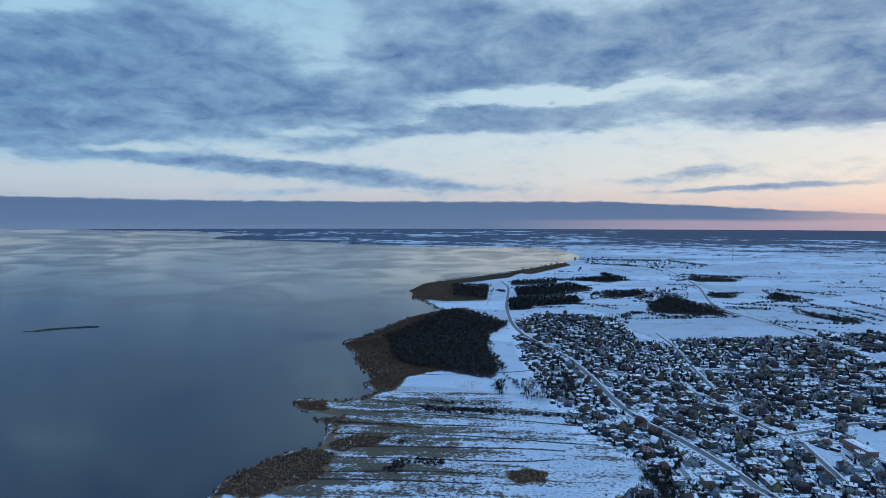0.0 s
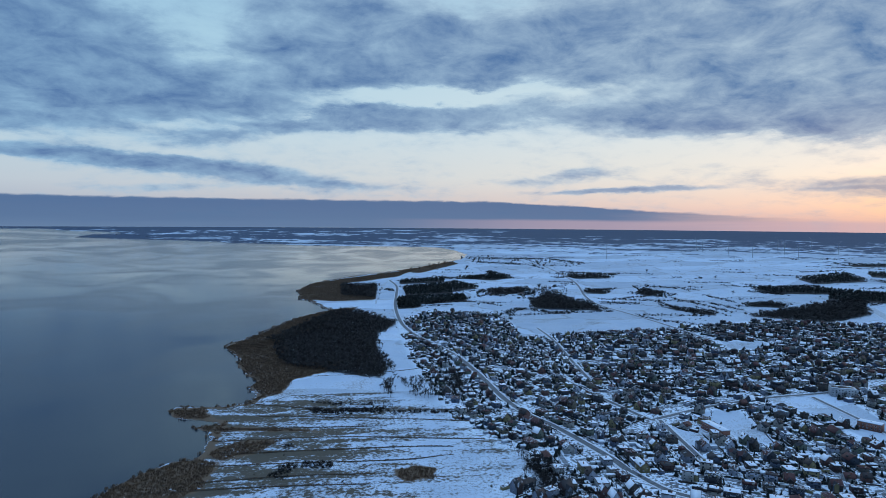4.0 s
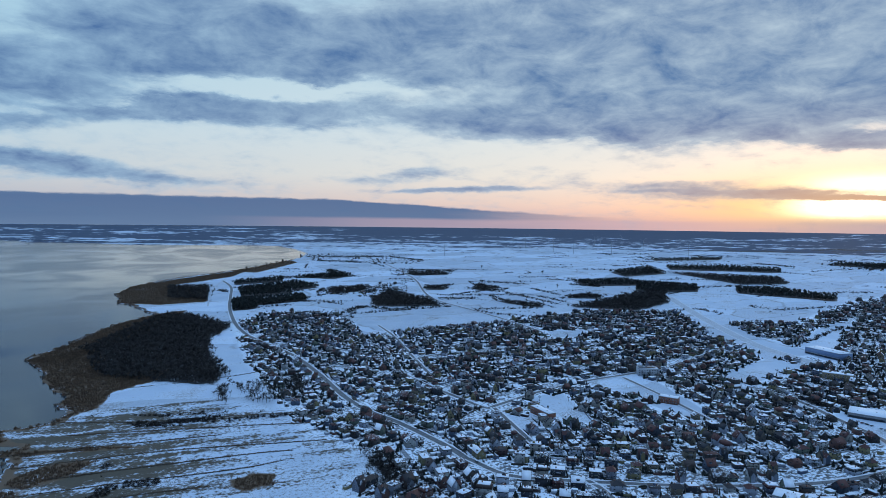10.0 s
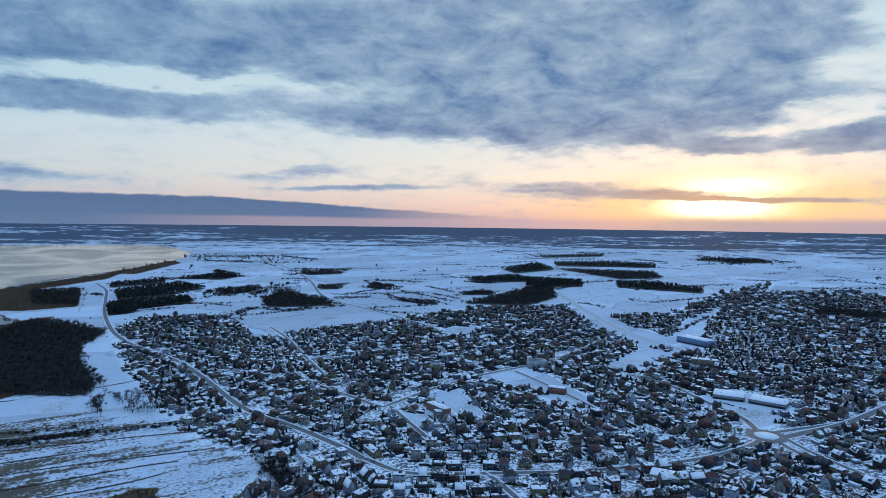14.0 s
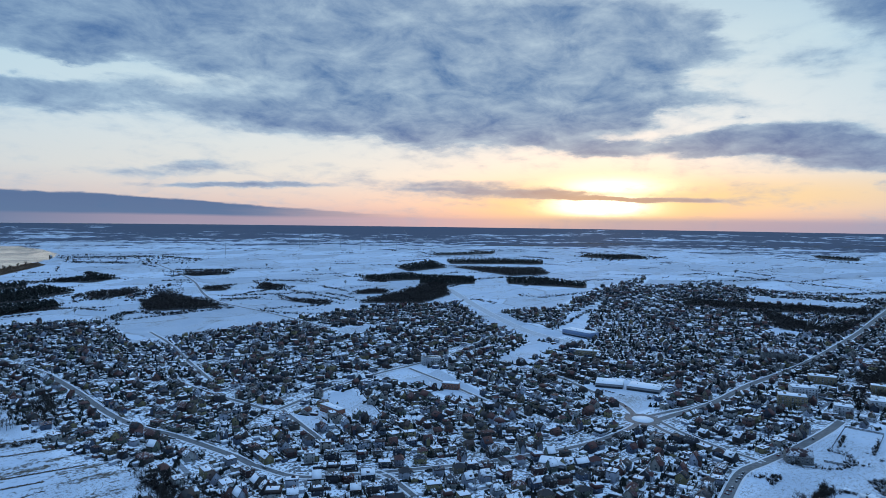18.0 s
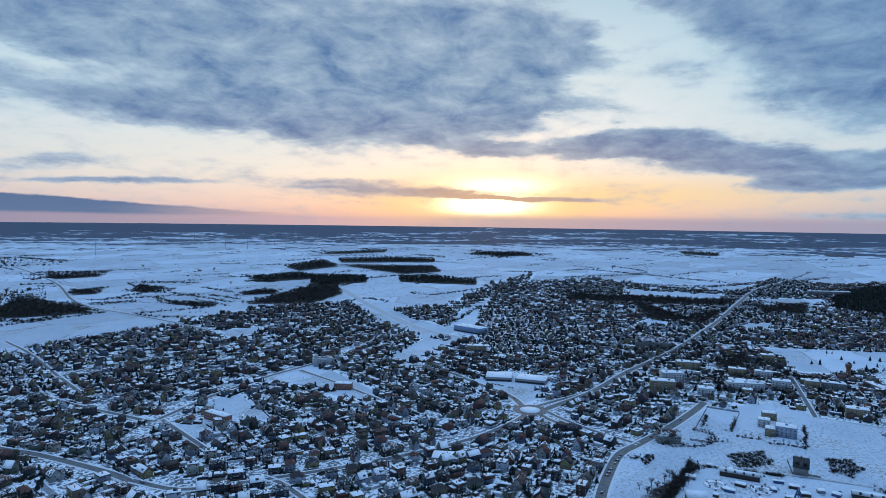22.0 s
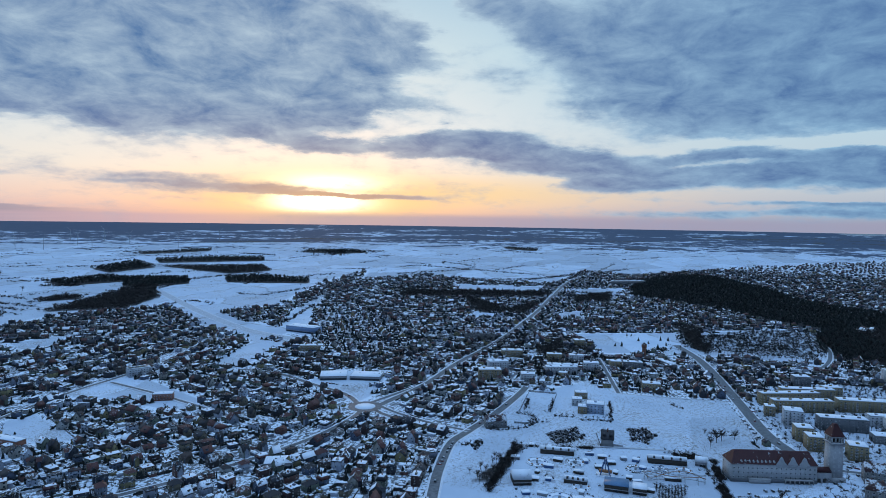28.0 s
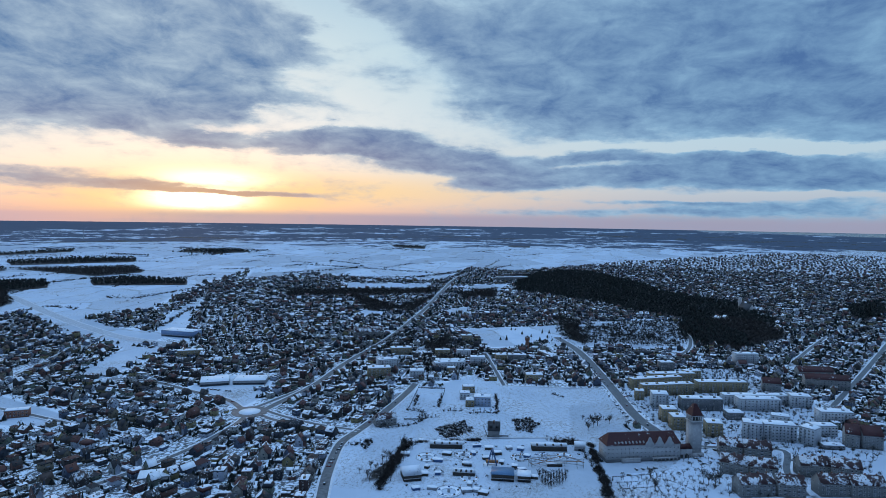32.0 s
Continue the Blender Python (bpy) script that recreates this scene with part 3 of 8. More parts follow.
REEDS_A = [
    [(-175, 1116), (-90, 1178), (-69, 1108), (-68, 947), (-134, 1019)],
    [(-186, 756), (-144, 754), (-134, 717), (-173, 726)],
    [(-184, 494), (-177, 542), (-160, 571), (-130, 593), (-99, 584), (-108, 523), (-150, 487)],
    [(-141, 688), (-51, 669), (-14, 654), (-126, 672)],
    [(-119, 609), (-84, 636), (-49, 633), (-69, 604), (-99, 588)],
    [(-98, 774), (-89, 800), (-121, 921), (-141, 978), (-138, 1023), (-75, 978), (15, 979), (14, 933), (-51, 877), (-62, 811)],
]
REEDS_B = [
    [(-177, 1102), (-135, 1215), (-73, 1386), (3, 1485), (65, 1518), (-4, 1301), (-88, 1158), (-123, 1084)],
    [(-92, 1807), (-58, 1955), (120, 2140), (307, 2301), (224, 2109), (29, 1943), (132, 1892), (114, 1633), (10, 1614), (-74, 1660)],
    [(235, 2269), (323, 2354), (505, 2562), (512, 2479), (314, 2200)],
    [(57, 538), (74, 545), (90, 538), (89, 521), (70, 515), (55, 521)],
]
REEDS = REEDS_A + REEDS_B
BARE_WOODS_A = [
    [(-111, 1167), (-30, 1387), (22, 1477), (87, 1431), (145, 1301), (94, 1185), (85, 1042), (94, 941), (76, 856), (38, 878), (-20, 922), (-79, 970)],
    [(29, 1930), (148, 1917), (126, 1633), (26, 1701)],
    [(505, 1549), (610, 1683), (653, 1498), (647, 1369), (479, 1429)],
    [(67, 840), (88, 856), (81, 785), (68, 765)],
    [(806, 2072), (954, 2025), (934, 1944), (798, 1960)],
]
BARE_WOODS_B = [
    [(915, 1708), (934, 1605), (850, 1559), (846, 1634)],
    [(1154, 1336), (1439, 1446), (1199, 1194), (1042, 1132), (916, 1251)],
    [(1684, 1694), (1919, 1425), (1794, 1288), (1647, 1350)],
    [(1118, 1419), (1093, 1312), (984, 1372)],
    [(1602, 550), (1436, 361), (1607, 310), (1394, 303), (1357, 414)],
    [(1683, 271), (1809, 157), (1626, 140), (1610, 234)],
]
BARE_WOODS_C = [
    [(1596, 727), (1763, 313), (1659, 307), (1487, 677)],
    [(523, 156), (585, 133), (502, 126), (478, 160)],
    [(1279, -15), (1298, -44), (1181, -71), (1106, -58), (1162, -33)],
    [(1036, 226), (1171, 189), (1064, 171), (979, 194)],
    [(1387, 5), (1346, -61), (1177, -55), (1202, -28)],
    [(735, 1726), (807, 1677), (765, 1622), (709, 1646)],
]
BARE_WOODS_D = [
    [(796, 1447), (887, 1298), (859, 1257), (808, 1344)],
    [(446, 1767), (583, 1792), (546, 1677), (428, 1664)],
    [(166, 872), (192, 923), (184, 812), (154, 773)],
    [(175, 550), (197, 522), (186, 456), (166, 465)],
    [(1346, -235), (1485, -440), (1260, -444), (1125, -309)],
]
BARE_WOODS = BARE_WOODS_A + BARE_WOODS_B + BARE_WOODS_C + BARE_WOODS_D
PINE_WOODS_A = [
    [(4157, -71), (4429, -457), (4249, -968), (3927, -1363), (3630, -1807), (3181, -1585), (3646, -979), (3943, -574)],
    [(1776, 4260), (2872, 3656), (3460, 3098), (4105, 2638), (3877, 2491), (2944, 3130), (2001, 3802)],
    [(1674, 4291), (2751, 3579), (3507, 2698), (3344, 2573), (2258, 3472), (1562, 4004)],
    [(2383, 2320), (3083, 1979), (3333, 1589), (2860, 1835)],
    [(3624, 1439), (3897, 639), (3771, 68), (3648, 598), (3496, 1248)],
    [(2502, 1521), (2636, 1443), (2545, 1305), (2388, 1422)],
]
PINE_WOODS_B = [
    [(1924, 115), (2111, 92), (2281, -12), (2290, -122), (2012, -263), (1794, -326), (1676, -455), (1561, -456), (1452, -479), (1371, -450), (1466, -376), (1416, -294), (1482, -208), (1606, -109), (1712, 5), (1750, 104)],
    [(1471, -293), (1444, -335), (1243, -360), (1145, -341), (1163, -252), (1272, -244)],
    [(1657, -696), (1763, -832), (1550, -743), (1454, -645)],
    [(1836, 1857), (2037, 1742), (2133, 1578), (2025, 1498), (1760, 1759)],
    [(1572, 1312), (1661, 1267), (1680, 1070), (1598, 1022), (1495, 1235)],
    [(1415, 1556), (1518, 1398), (1417, 1306), (1321, 1354), (1270, 1398)],
]
PINE_WOODS_C = [
    [(1508, 1796), (1761, 1869), (1658, 1669), (1464, 1667)],
    [(1225, 1645), (1423, 1619), (1391, 1474), (1208, 1533)],
    [(407, 2044), (547, 2094), (601, 2018), (524, 1969)],
    [(174, 1632), (360, 1667), (352, 1573), (162, 1517)],
    [(216, 1843), (380, 1924), (338, 1708), (202, 1681)],
    [(221, 1995), (373, 2031), (359, 1951), (212, 1916)],
]
PINE_WOODS_D = [
    [(571, 2186), (609, 2046), (538, 2023)],
    [(171, 1604), (236, 1651), (214, 1492), (157, 1477)],
    [(388, 1963), (438, 1801), (346, 1749)],
    [(1965, 2086), (2286, 1975), (2197, 1914), (1936, 2019)],
    [(3384, 243), (3348, 125), (3220, 120), (3221, 231)],
    [(3170, 851), (3118, 642), (2996, 631), (3031, 784)],
]
PINE_WOODS_E = [
    [(2509, 1608), (2593, 1457), (2455, 1402), (2389, 1556)],
]
PINE_WOODS = PINE_WOODS_A + PINE_WOODS_B + PINE_WOODS_C + PINE_WOODS_D + PINE_WOODS_E
OPEN_GROUND_A = [
    [(403, 1347), (656, 1362), (674, 1138), (398, 1155)],
    [(388, 1963), (704, 1996), (679, 1785), (397, 1837)],
    [(516, 686), (594, 701), (652, 694), (593, 527), (540, 499), (547, 635)],
    [(416, 651), (485, 672), (439, 537), (409, 550)],
    [(362, 612), (406, 601), (385, 550), (344, 548)],
    [(719, 651), (919, 695), (934, 622), (728, 587)],
]
OPEN_GROUND_B = [
    [(1308, 1350), (1367, 1315), (1148, 971), (1046, 812), (1042, 744), (1327, 860), (1365, 835), (1119, 691), (887, 665), (923, 746), (976, 875)],
    [(931, 704), (1080, 759), (1289, 808), (1147, 718), (969, 697)],
    [(1013, 726), (1094, 750), (1051, 647), (973, 628)],
    [(703, 452), (790, 476), (789, 375), (701, 344), (652, 348)],
    [(362, 158), (467, 177), (568, 200), (609, 195), (679, 185), (777, 172), (889, 93), (821, 61), (838, -70), (680, -95), (636, -120), (516, -146), (420, -120)],
    [(1205, 190), (1301, -6), (1347, -98), (1414, -187), (1401, -285), (1225, -270), (1110, -218), (1114, -33), (1063, 102)],
]
OPEN_GROUND_C = [
    [(837, -81), (962, -138), (1012, -270), (856, -331), (729, -306), (675, -365), (446, -245), (415, -98), (669, -120)],
    [(1442, 254), (1491, 194), (1401, 181), (1355, 249)],
    [(1832, 296), (1930, 141), (1774, 128), (1698, 248)],
    [(1808, 622), (1852, 359), (1727, 334), (1699, 584)],
    [(1376, 446), (1414, 393), (1339, 360), (1297, 420)],
    [(705, 1029), (788, 1017), (762, 946), (681, 966)],
]
OPEN_GROUND_D = [
    [(601, 1369), (645, 1145), (344, 1112), (402, 1343)],
    [(777, 172), (872, 91), (821, 61)],
]
OPEN_GROUND = OPEN_GROUND_A + OPEN_GROUND_B + OPEN_GROUND_C + OPEN_GROUND_D
TOWN = [(147, 1320), (232, 1437), (350, 1383), (391, 1165), (682, 1133), (715, 1168), (939, 1191), (1109, 1094), (1136, 944), (1246, 877), (1652, 1004), (1973, 1018), (1760, 941), (1983, 781), (1876, 524), (1973, 335), (2321, 324), (2256, 150), (2510, -133), (2845, -535), (3255, -1257), (3409, -1618), (3129, -1651), (620, -540), (325, -210), (235, 195), (140, 483), (209, 555), (174, 572), (149, 624), (141, 772), (136, 960)]
VILLAGES = [[(436, 1757), (716, 1817), (648, 1631), (413, 1635)], [(224, 1386), (425, 1424), (417, 1353), (258, 1299)], [(575, 2787), (821, 2762), (1030, 2423), (950, 2283), (788, 2358), (578, 2474)], [(773, 2137), (1016, 2077), (917, 1946), (739, 1993)], [(2414, 1544), (2713, 1391), (2510, 1230), (2279, 1442)], [(2607, 1695), (2601, 1273), (2360, 1381), (2372, 1595)]]
STRIP_A = [(-170, 702), (-150, 784), (-67, 784), (70, 785), (174, 683), (188, 605), (177, 536), (173, 471), (-184, 470), (-177, 542), (-127, 619)]
HEDGE_LINES_A = [
    [(419, 2029), (547, 2094), (605, 2032)],
    [(221, 1995), (401, 2030)],
    [(344, 1739), (529, 1773), (628, 1734)],
    [(393, 1646), (519, 1689), (562, 1590)],
    [(237, 1559), (365, 1555), (417, 1486)],
    [(405, 1354), (659, 1369)],
    [(416, 1129), (519, 1140), (619, 1141)],
    [(738, 1534), (882, 1565), (916, 1398), (920, 1295)],
]
HEDGE_LINES_B = [
    [(912, 1763), (1003, 1698), (1058, 1640)],
    [(1015, 1550), (1022, 1425)],
    [(808, 2028), (953, 1983)],
    [(347, 1839), (484, 1919)],
    [(66, 701), (126, 697), (179, 689)],
    [(264, 2490), (486, 2651), (589, 2737)],
    [(-564, 3566), (-268, 3519), (51, 3423), (541, 3373), (625, 3170)],
    [(-1387, 3775), (-1189, 3917), (-892, 3716)],
]
HEDGE_LINES_C = [
    [(123, 980), (201, 1012)],
    [(-15, 726), (26, 718), (71, 724)],
    [(-15, 717), (26, 709), (70, 714)],
    [(67, 710), (148, 696), (193, 686)],
    [(-16, 758), (13, 746), (68, 743)],
    [(984, 1372), (1140, 1369)],
    [(1097, 1101), (1189, 1095), (1186, 1020)],
    [(1224, 1296), (1391, 1328)],
]
HEDGE_LINES_D = [
    [(1336, 1005), (1577, 958)],
    [(711, 1545), (944, 1451)],
    [(896, 1736), (944, 1575)],
    [(1984, 1684), (2058, 1454), (2061, 1409)],
    [(1252, 1713), (1420, 1505), (1467, 1354)],
    [(1029, 729), (1208, 782), (1283, 804)],
    [(686, 1299), (726, 1210), (812, 1131)],
    [(867, 825), (975, 810)],
]
HEDGE_LINES_E = [
    [(868, 1142), (980, 1036), (1054, 953)],
    [(1930, 665), (1986, 468), (2131, 363)],
    [(1596, 816), (1699, 584), (1755, 325)],
    [(2169, 302), (2418, 161)],
    [(1942, 886), (2166, 706)],
    [(1291, 186), (1346, 67), (1402, -64)],
    [(1426, 91), (1557, -4)],
    [(2131, 363), (2328, 255)],
]
HEDGE_LINES_F = [
    [(2964, 795), (3123, 628)],
    [(2904, 393), (3152, 140)],
    [(2510, -133), (2713, -306)],
    [(3071, -727), (3186, -1058)],
    [(1928, 687), (1889, 378)],
    [(2489, -45), (2423, -171)],
    [(2755, 196), (2921, 51)],
    [(1759, 769), (1914, 644), (1908, 492)],
]
HEDGE_LINES_G = [
    [(608, 191), (655, 193), (712, 182)],
    [(652, 159), (657, 139), (676, 143)],
    [(841, -96), (732, -100), (677, -113)],
    [(1003, -70), (839, -89)],
    [(804, 60), (697, 52), (648, 54)],
    [(1119, -257), (1051, -280), (1026, -339)],
]
HEDGE_LINES = HEDGE_LINES_A + HEDGE_LINES_B + HEDGE_LINES_C + HEDGE_LINES_D + HEDGE_LINES_E + HEDGE_LINES_F + HEDGE_LINES_G
DITCHES_A = [
    [(-127, 676), (-14, 667), (59, 660)],
    [(-114, 639), (10, 633), (154, 604)],
    [(-102, 603), (64, 596), (118, 589)],
    [(-118, 574), (-44, 571), (61, 563), (114, 568)],
    [(-150, 537), (-42, 541), (38, 535)],
    [(-161, 522), (-69, 523), (32, 514)],
    [(-101, 769), (-29, 740), (64, 722), (178, 698)],
    [(-81, 717), (73, 683), (179, 655)],
    [(-110, 896), (14, 891), (97, 905), (150, 923)],
]
DITCHES = DITCHES_A
BLOCKS_A = [
    (673, -195, 669, -213, 15, 5, 'panel'),
    (671, -215, 671, -246, 15, 5, 'panel'),
    (672, -248, 662, -259, 15, 5, 'panel'),
    (774, -220, 781, -268, 15, 4, 'panel'),
    (799, -209, 814, -288, 12, 3, 'panel'),
    (845, -189, 858, -253, 14, 4, 'tan'),
    (760, -153, 767, -200, 14, 4, 'grey'),
    (839, -107, 870, -174, 12, 4, 'tan'),
    (876, -133, 893, -196, 12, 4, 'tan'),
    (811, -116, 835, -182, 12, 4, 'tan'),
    (761, -119, 761, -138, 18, 5, 'panel'),
    (711, -123, 713, -139, 16, 4, 'tan'),
]
BLOCKS_B = [
    (684, -129, 686, -143, 16, 4, 'tan'),
    (672, -160, 672, -176, 16, 4, 'tan'),
    (794, -104, 794, -115, 12, 3, 'tan'),
    (952, -160, 957, -180, 15, 4, 'grey'),
    (903, -186, 911, -207, 12, 4, 'tan'),
    (741, -295, 744, -330, 15, 4, 'panel'),
    (697, -272, 701, -296, 12, 3, 'panel'),
    (901, -338, 900, -393, 14, 4, 'red'),
    (1027, -285, 1035, -320, 14, 5, 'panel'),
    (957, -350, 963, -398, 14, 3, 'red'),
    (670, -290, 667, -302, 18, 4, 'red'),
    (668, -305, 667, -323, 18, 4, 'red'),
]
BLOCKS_C = [
    (616, -159, 615, -179, 14, 3, 'brown'),
    (615, -180, 613, -204, 14, 3, 'brown'),
    (574, -149, 569, -171, 14, 3, 'brown'),
    (569, -172, 566, -194, 14, 3, 'brown'),
    (580, -217, 583, -242, 14, 3, 'brown'),
    (581, -242, 580, -266, 14, 3, 'brown'),
    (525, -153, 533, -181, 14, 3, 'brown'),
    (533, -183, 533, -204, 14, 3, 'brown'),
    (541, -218, 545, -242, 14, 3, 'brown'),
    (544, -242, 547, -269, 14, 3, 'brown'),
    (658, -266, 660, -286, 10, 1, 'grey'),
    (803, -286, 802, -309, 15, 4, 'panel'),
]
BLOCKS_D = [
    (735, -197, 737, -215, 15, 2, 'grey'),
    (737, -243, 733, -261, 12, 2, 'panel'),
    (877, -277, 874, -299, 14, 3, 'red'),
    (720, 89, 722, 69, 15, 3, 'blue'),
    (716, 98, 717, 88, 12, 2, 'tan'),
    (744, 109, 746, 97, 12, 2, 'panel'),
    (774, 109, 778, 95, 11, 2, 'tan'),
    (898, 169, 908, 125, 14, 3, 'panel'),
    (917, 119, 921, 97, 15, 4, 'panel'),
    (843, 33, 846, 10, 14, 3, 'tan'),
    (958, 84, 962, 68, 14, 3, 'tan'),
    (963, 66, 968, 38, 12, 3, 'grey'),
]
BLOCKS_E = [
    (826, 191, 831, 172, 15, 3, 'panel'),
    (976, 149, 981, 127, 12, 3, 'panel'),
    (970, 183, 976, 160, 12, 3, 'tan'),
    (972, 249, 978, 224, 14, 3, 'tan'),
    (827, 166, 829, 150, 11, 1, 'panel'),
    (869, 147, 870, 135, 10, 2, 'tan'),
    (1022, 21, 986, -1, 11, 2, 'grey'),
    (724, 445, 741, 413, 32, 1, 'hall'),
    (742, 409, 754, 369, 30, 1, 'hall'),
    (1002, 691, 996, 627, 28, 2, 'hallblue'),
    (444, 329, 456, 307, 18, 1, 'hall'),
    (632, 686, 657, 672, 14, 3, 'panel'),
]
BLOCKS_F = [
    (862, 568, 880, 535, 14, 3, 'tan'),
    (562, 574, 574, 555, 11, 2, 'brick'),
    (393, 601, 394, 566, 10, 2, 'brick'),
    (634, 688, 657, 676, 14, 3, 'panel'),
    (497, 664, 508, 650, 15, 1, 'grey'),
    (1065, 350, 1086, 301, 18, 4, 'brown'),
    (853, 243, 868, 218, 16, 5, 'panel'),
    (814, 247, 826, 218, 16, 4, 'tan'),
    (881, 166, 900, 125, 14, 3, 'panel'),
    (1957, 170, 2013, 79, 18, 4, 'grey'),
    (1097, 158, 1105, 140, 15, 3, 'tan'),
    (966, 254, 980, 225, 15, 3, 'tan'),
]
BLOCKS_G = [(624, 180, 636, 161, 11, 2, 'brown')]
BLOCKS = BLOCKS_G + BLOCKS_A + BLOCKS_B + BLOCKS_C + BLOCKS_D + BLOCKS_E + BLOCKS_F
HOTEL_LEFT = (577, -52)
HOTEL_RIGHT = (599, -120)
HOTEL_END = (605, -127)
TOWER = (615, -135)
LONE_HOUSE = (626, 56)
WATER_TOWER = (1067, 41)
ROUNDABOUT = (642, 333)
BIG_TREE = (1537, 1501)
CHURCH = (1552, -447)
TOWER_RIDE = (548, 50)
RING_A = (565, 78)
RING_B = (553, 111)
RING_C = (486, 79)
RING_D = (514, 66)
RING_E = (571, 26)
RING_F = (578, 6)
RING_G = (583, -14)
COASTER_L = (546, 18)
COASTER_R = (558, -34)
BLUE_HALL = (516, 38)
HALL2 = (500, 112)
GATE_L = (577, 113)
GATE_R = (582, 82)
SHOP_L = (591, 16)
SHOP_R = (596, -17)
STAGE_L = (518, 81)
STAGE_R = (519, 62)
KIOSK = (541, 71)
CAFE = (601, -29)
HEDGE_A = (478, 136)
HEDGE_B = (587, 135)
PARK_TREES = [(1127, 92), (1130, 81), (1206, 78), (1208, 70), (1189, 56), (1146, 37), (1134, 21), (1206, 18), (1137, 8), (1209, 5), (1143, -16), (1031, 152), (1032, 145), (1032, 167), (1024, 105), (1157, -53), (1142, -78)]
TURBINES = [(1191, 2548), (1653, 2714), (1769, 2779), (1765, 2720), (1812, 2589), (1816, 2427), (2145, 2684), (2035, 2504), (1940, 2304), (2282, 2626), (2219, 2398), (2223, 2111), (2634, 2227)]
TALL_TREES = [(292, 2267), (328, 2300), (377, 2370), (397, 2388), (423, 2425), (456, 2482), (609, 1757), (360, 1488), (154, 812), (154, 791), (72, 812), (73, 785), (156, 780), (180, 605), (178, 589), (183, 524), (187, 510), (674, -46), (681, -51), (690, -64), (660, -40), (613, -85), (550, -130), (545, -133), (540, -137), (550, -143), (547, -86), (524, -87), (677, 213), (1059, 322), (1074, 316), (1072, 304), (1085, 248), (1101, 247), (994, 181)]
FIELD_TREES = [(1120, 2065), (1242, 1839), (618, 1783), (1469, 1335), (899, 1419), (1095, 1540), (2251, 836), (3112, 379)]
PARKING = [[(564, -74), (573, -97)], [(556, -61), (549, -72)], [(607, -134), (589, -141)], [(808, -72), (699, -89)], [(826, -90), (703, -108)], [(980, -56), (842, -77)], [(594, 72), (601, 67)], [(510, 191), (573, 199)], [(716, 431), (713, 394)], [(582, -168), (563, -172)], [(651, -153), (649, -176)], [(955, 834), (942, 769)]]
ROAD_CARS = [(651, 189), (639, 191), (476, 180), (759, -91), (911, -68), (698, -102), (721, 300), (718, 183), (204, 980), (218, 704), (212, 833), (672, 368), (699, 427), (447, 361), (266, 502), (978, 296), (1164, 291), (848, 305)]
GARDEN_LAWN = [(540, -57), (564, -121), (512, -128), (485, -48)]
FAIR_TREES = [[(541, 8), (547, -19), (517, -14), (513, 7)]]
FENCES = [[(778, 169), (700, 162)], [(781, 134), (708, 128)], [(783, 170), (786, 135)], [(653, 157), (657, 139), (676, 145)], [(653, 70), (620, 62), (625, 41)], [(477, 639), (431, 530)]]
BUSHES = [[(-30, 735), (62, 724), (57, 712), (-15, 716)], [(680, 39), (689, 23), (673, 11), (642, 16), (644, 33)], [(175, 550), (197, 522), (194, 488), (178, 498)], [(570, 179), (594, 175), (557, 169)], [(629, 120), (666, 93), (632, 78), (606, 103)], [(-48, 560), (-33, 567), (-32, 547), (-47, 547)], [(-25, 574), (4, 567), (-2, 554), (-25, 558)], [(-52, 547), (-32, 541), (-41, 532)], [(-45, 620), (-36, 626), (-34, 611), (-43, 610)]]
YARD_ROWS = [[(689, 162), (683, 143), (654, 138), (627, 162), (628, 181)], [(663, 140), (672, 122)], [(695, 120), (701, 98)], [(773, 67), (698, 59)], [(565, 192), (576, 181)], [(694, 90), (701, 62)], [(706, 157), (748, 162)], [(709, 129), (751, 133)], [(623, 4), (630, -24)], [(619, -26), (553, -43)], [(796, -1), (784, -14)], [(702, -38), (703, -65)]]
STALLS = [(593, 125), (594, 108), (594, 90), (591, 69), (588, 57), (592, 38), (592, 27), (530, 106), (544, 74), (547, 99), (555, 42), (548, 30), (503, 64), (492, 57), (556, 132), (565, 94), (571, 70), (577, 48), (575, 20), (562, 57), (515, 105), (518, 94), (530, 45), (529, 34), (542, 23), (490, 65), (489, 51), (485, 106), (488, 93), (528, 12)]
ISLAND = [(-808, 1190), (-768, 1227), (-735, 1248), (-697, 1257), (-694, 1239), (-720, 1231), (-758, 1211), (-786, 1186)]
PARKS = [[(1254, -37), (1393, -185), (1387, -282), (1224, -265), (1128, -217), (1135, -44)], [(935, 203), (1120, 180), (1054, 101), (923, 96), (869, 172)], [(91, 859), (178, 835), (173, 752), (102, 759)], [(174, 582), (204, 530), (213, 454), (164, 474)], [(934, 355), (1104, 336), (1139, 246), (1020, 237)], [(690, 533), (770, 521), (738, 474), (668, 499)]]
ROUGH = [[(803, 65), (838, -70), (680, -95), (648, -77), (628, 49)], [(562, 198), (603, 189), (750, 177), (696, 59), (620, 55), (592, 133)], [(187, 620), (185, 561), (181, 481), (52, 480), (92, 561)], [(479, 174), (552, 190), (587, 138), (478, 126)]]
ESTATE = [[(837, -81), (962, -138), (1012, -270), (856, -331), (729, -306), (665, -320), (550, -267), (519, -121), (669, -120)]]
FAIR_EDGE = [[(626, -38), (619, -43), (504, -51), (503, -45)], [(593, 131), (615, 63), (610, 62), (587, 129)], [(623, -4), (626, -32), (620, -32), (617, -4)]]
FORMAL_HEDGES = [[(545, -55), (557, -87)], [(533, -56), (545, -90)], [(520, -57), (534, -93)], [(557, -87), (515, -92)], [(545, -55), (505, -48)], [(550, -100), (531, -119)]]

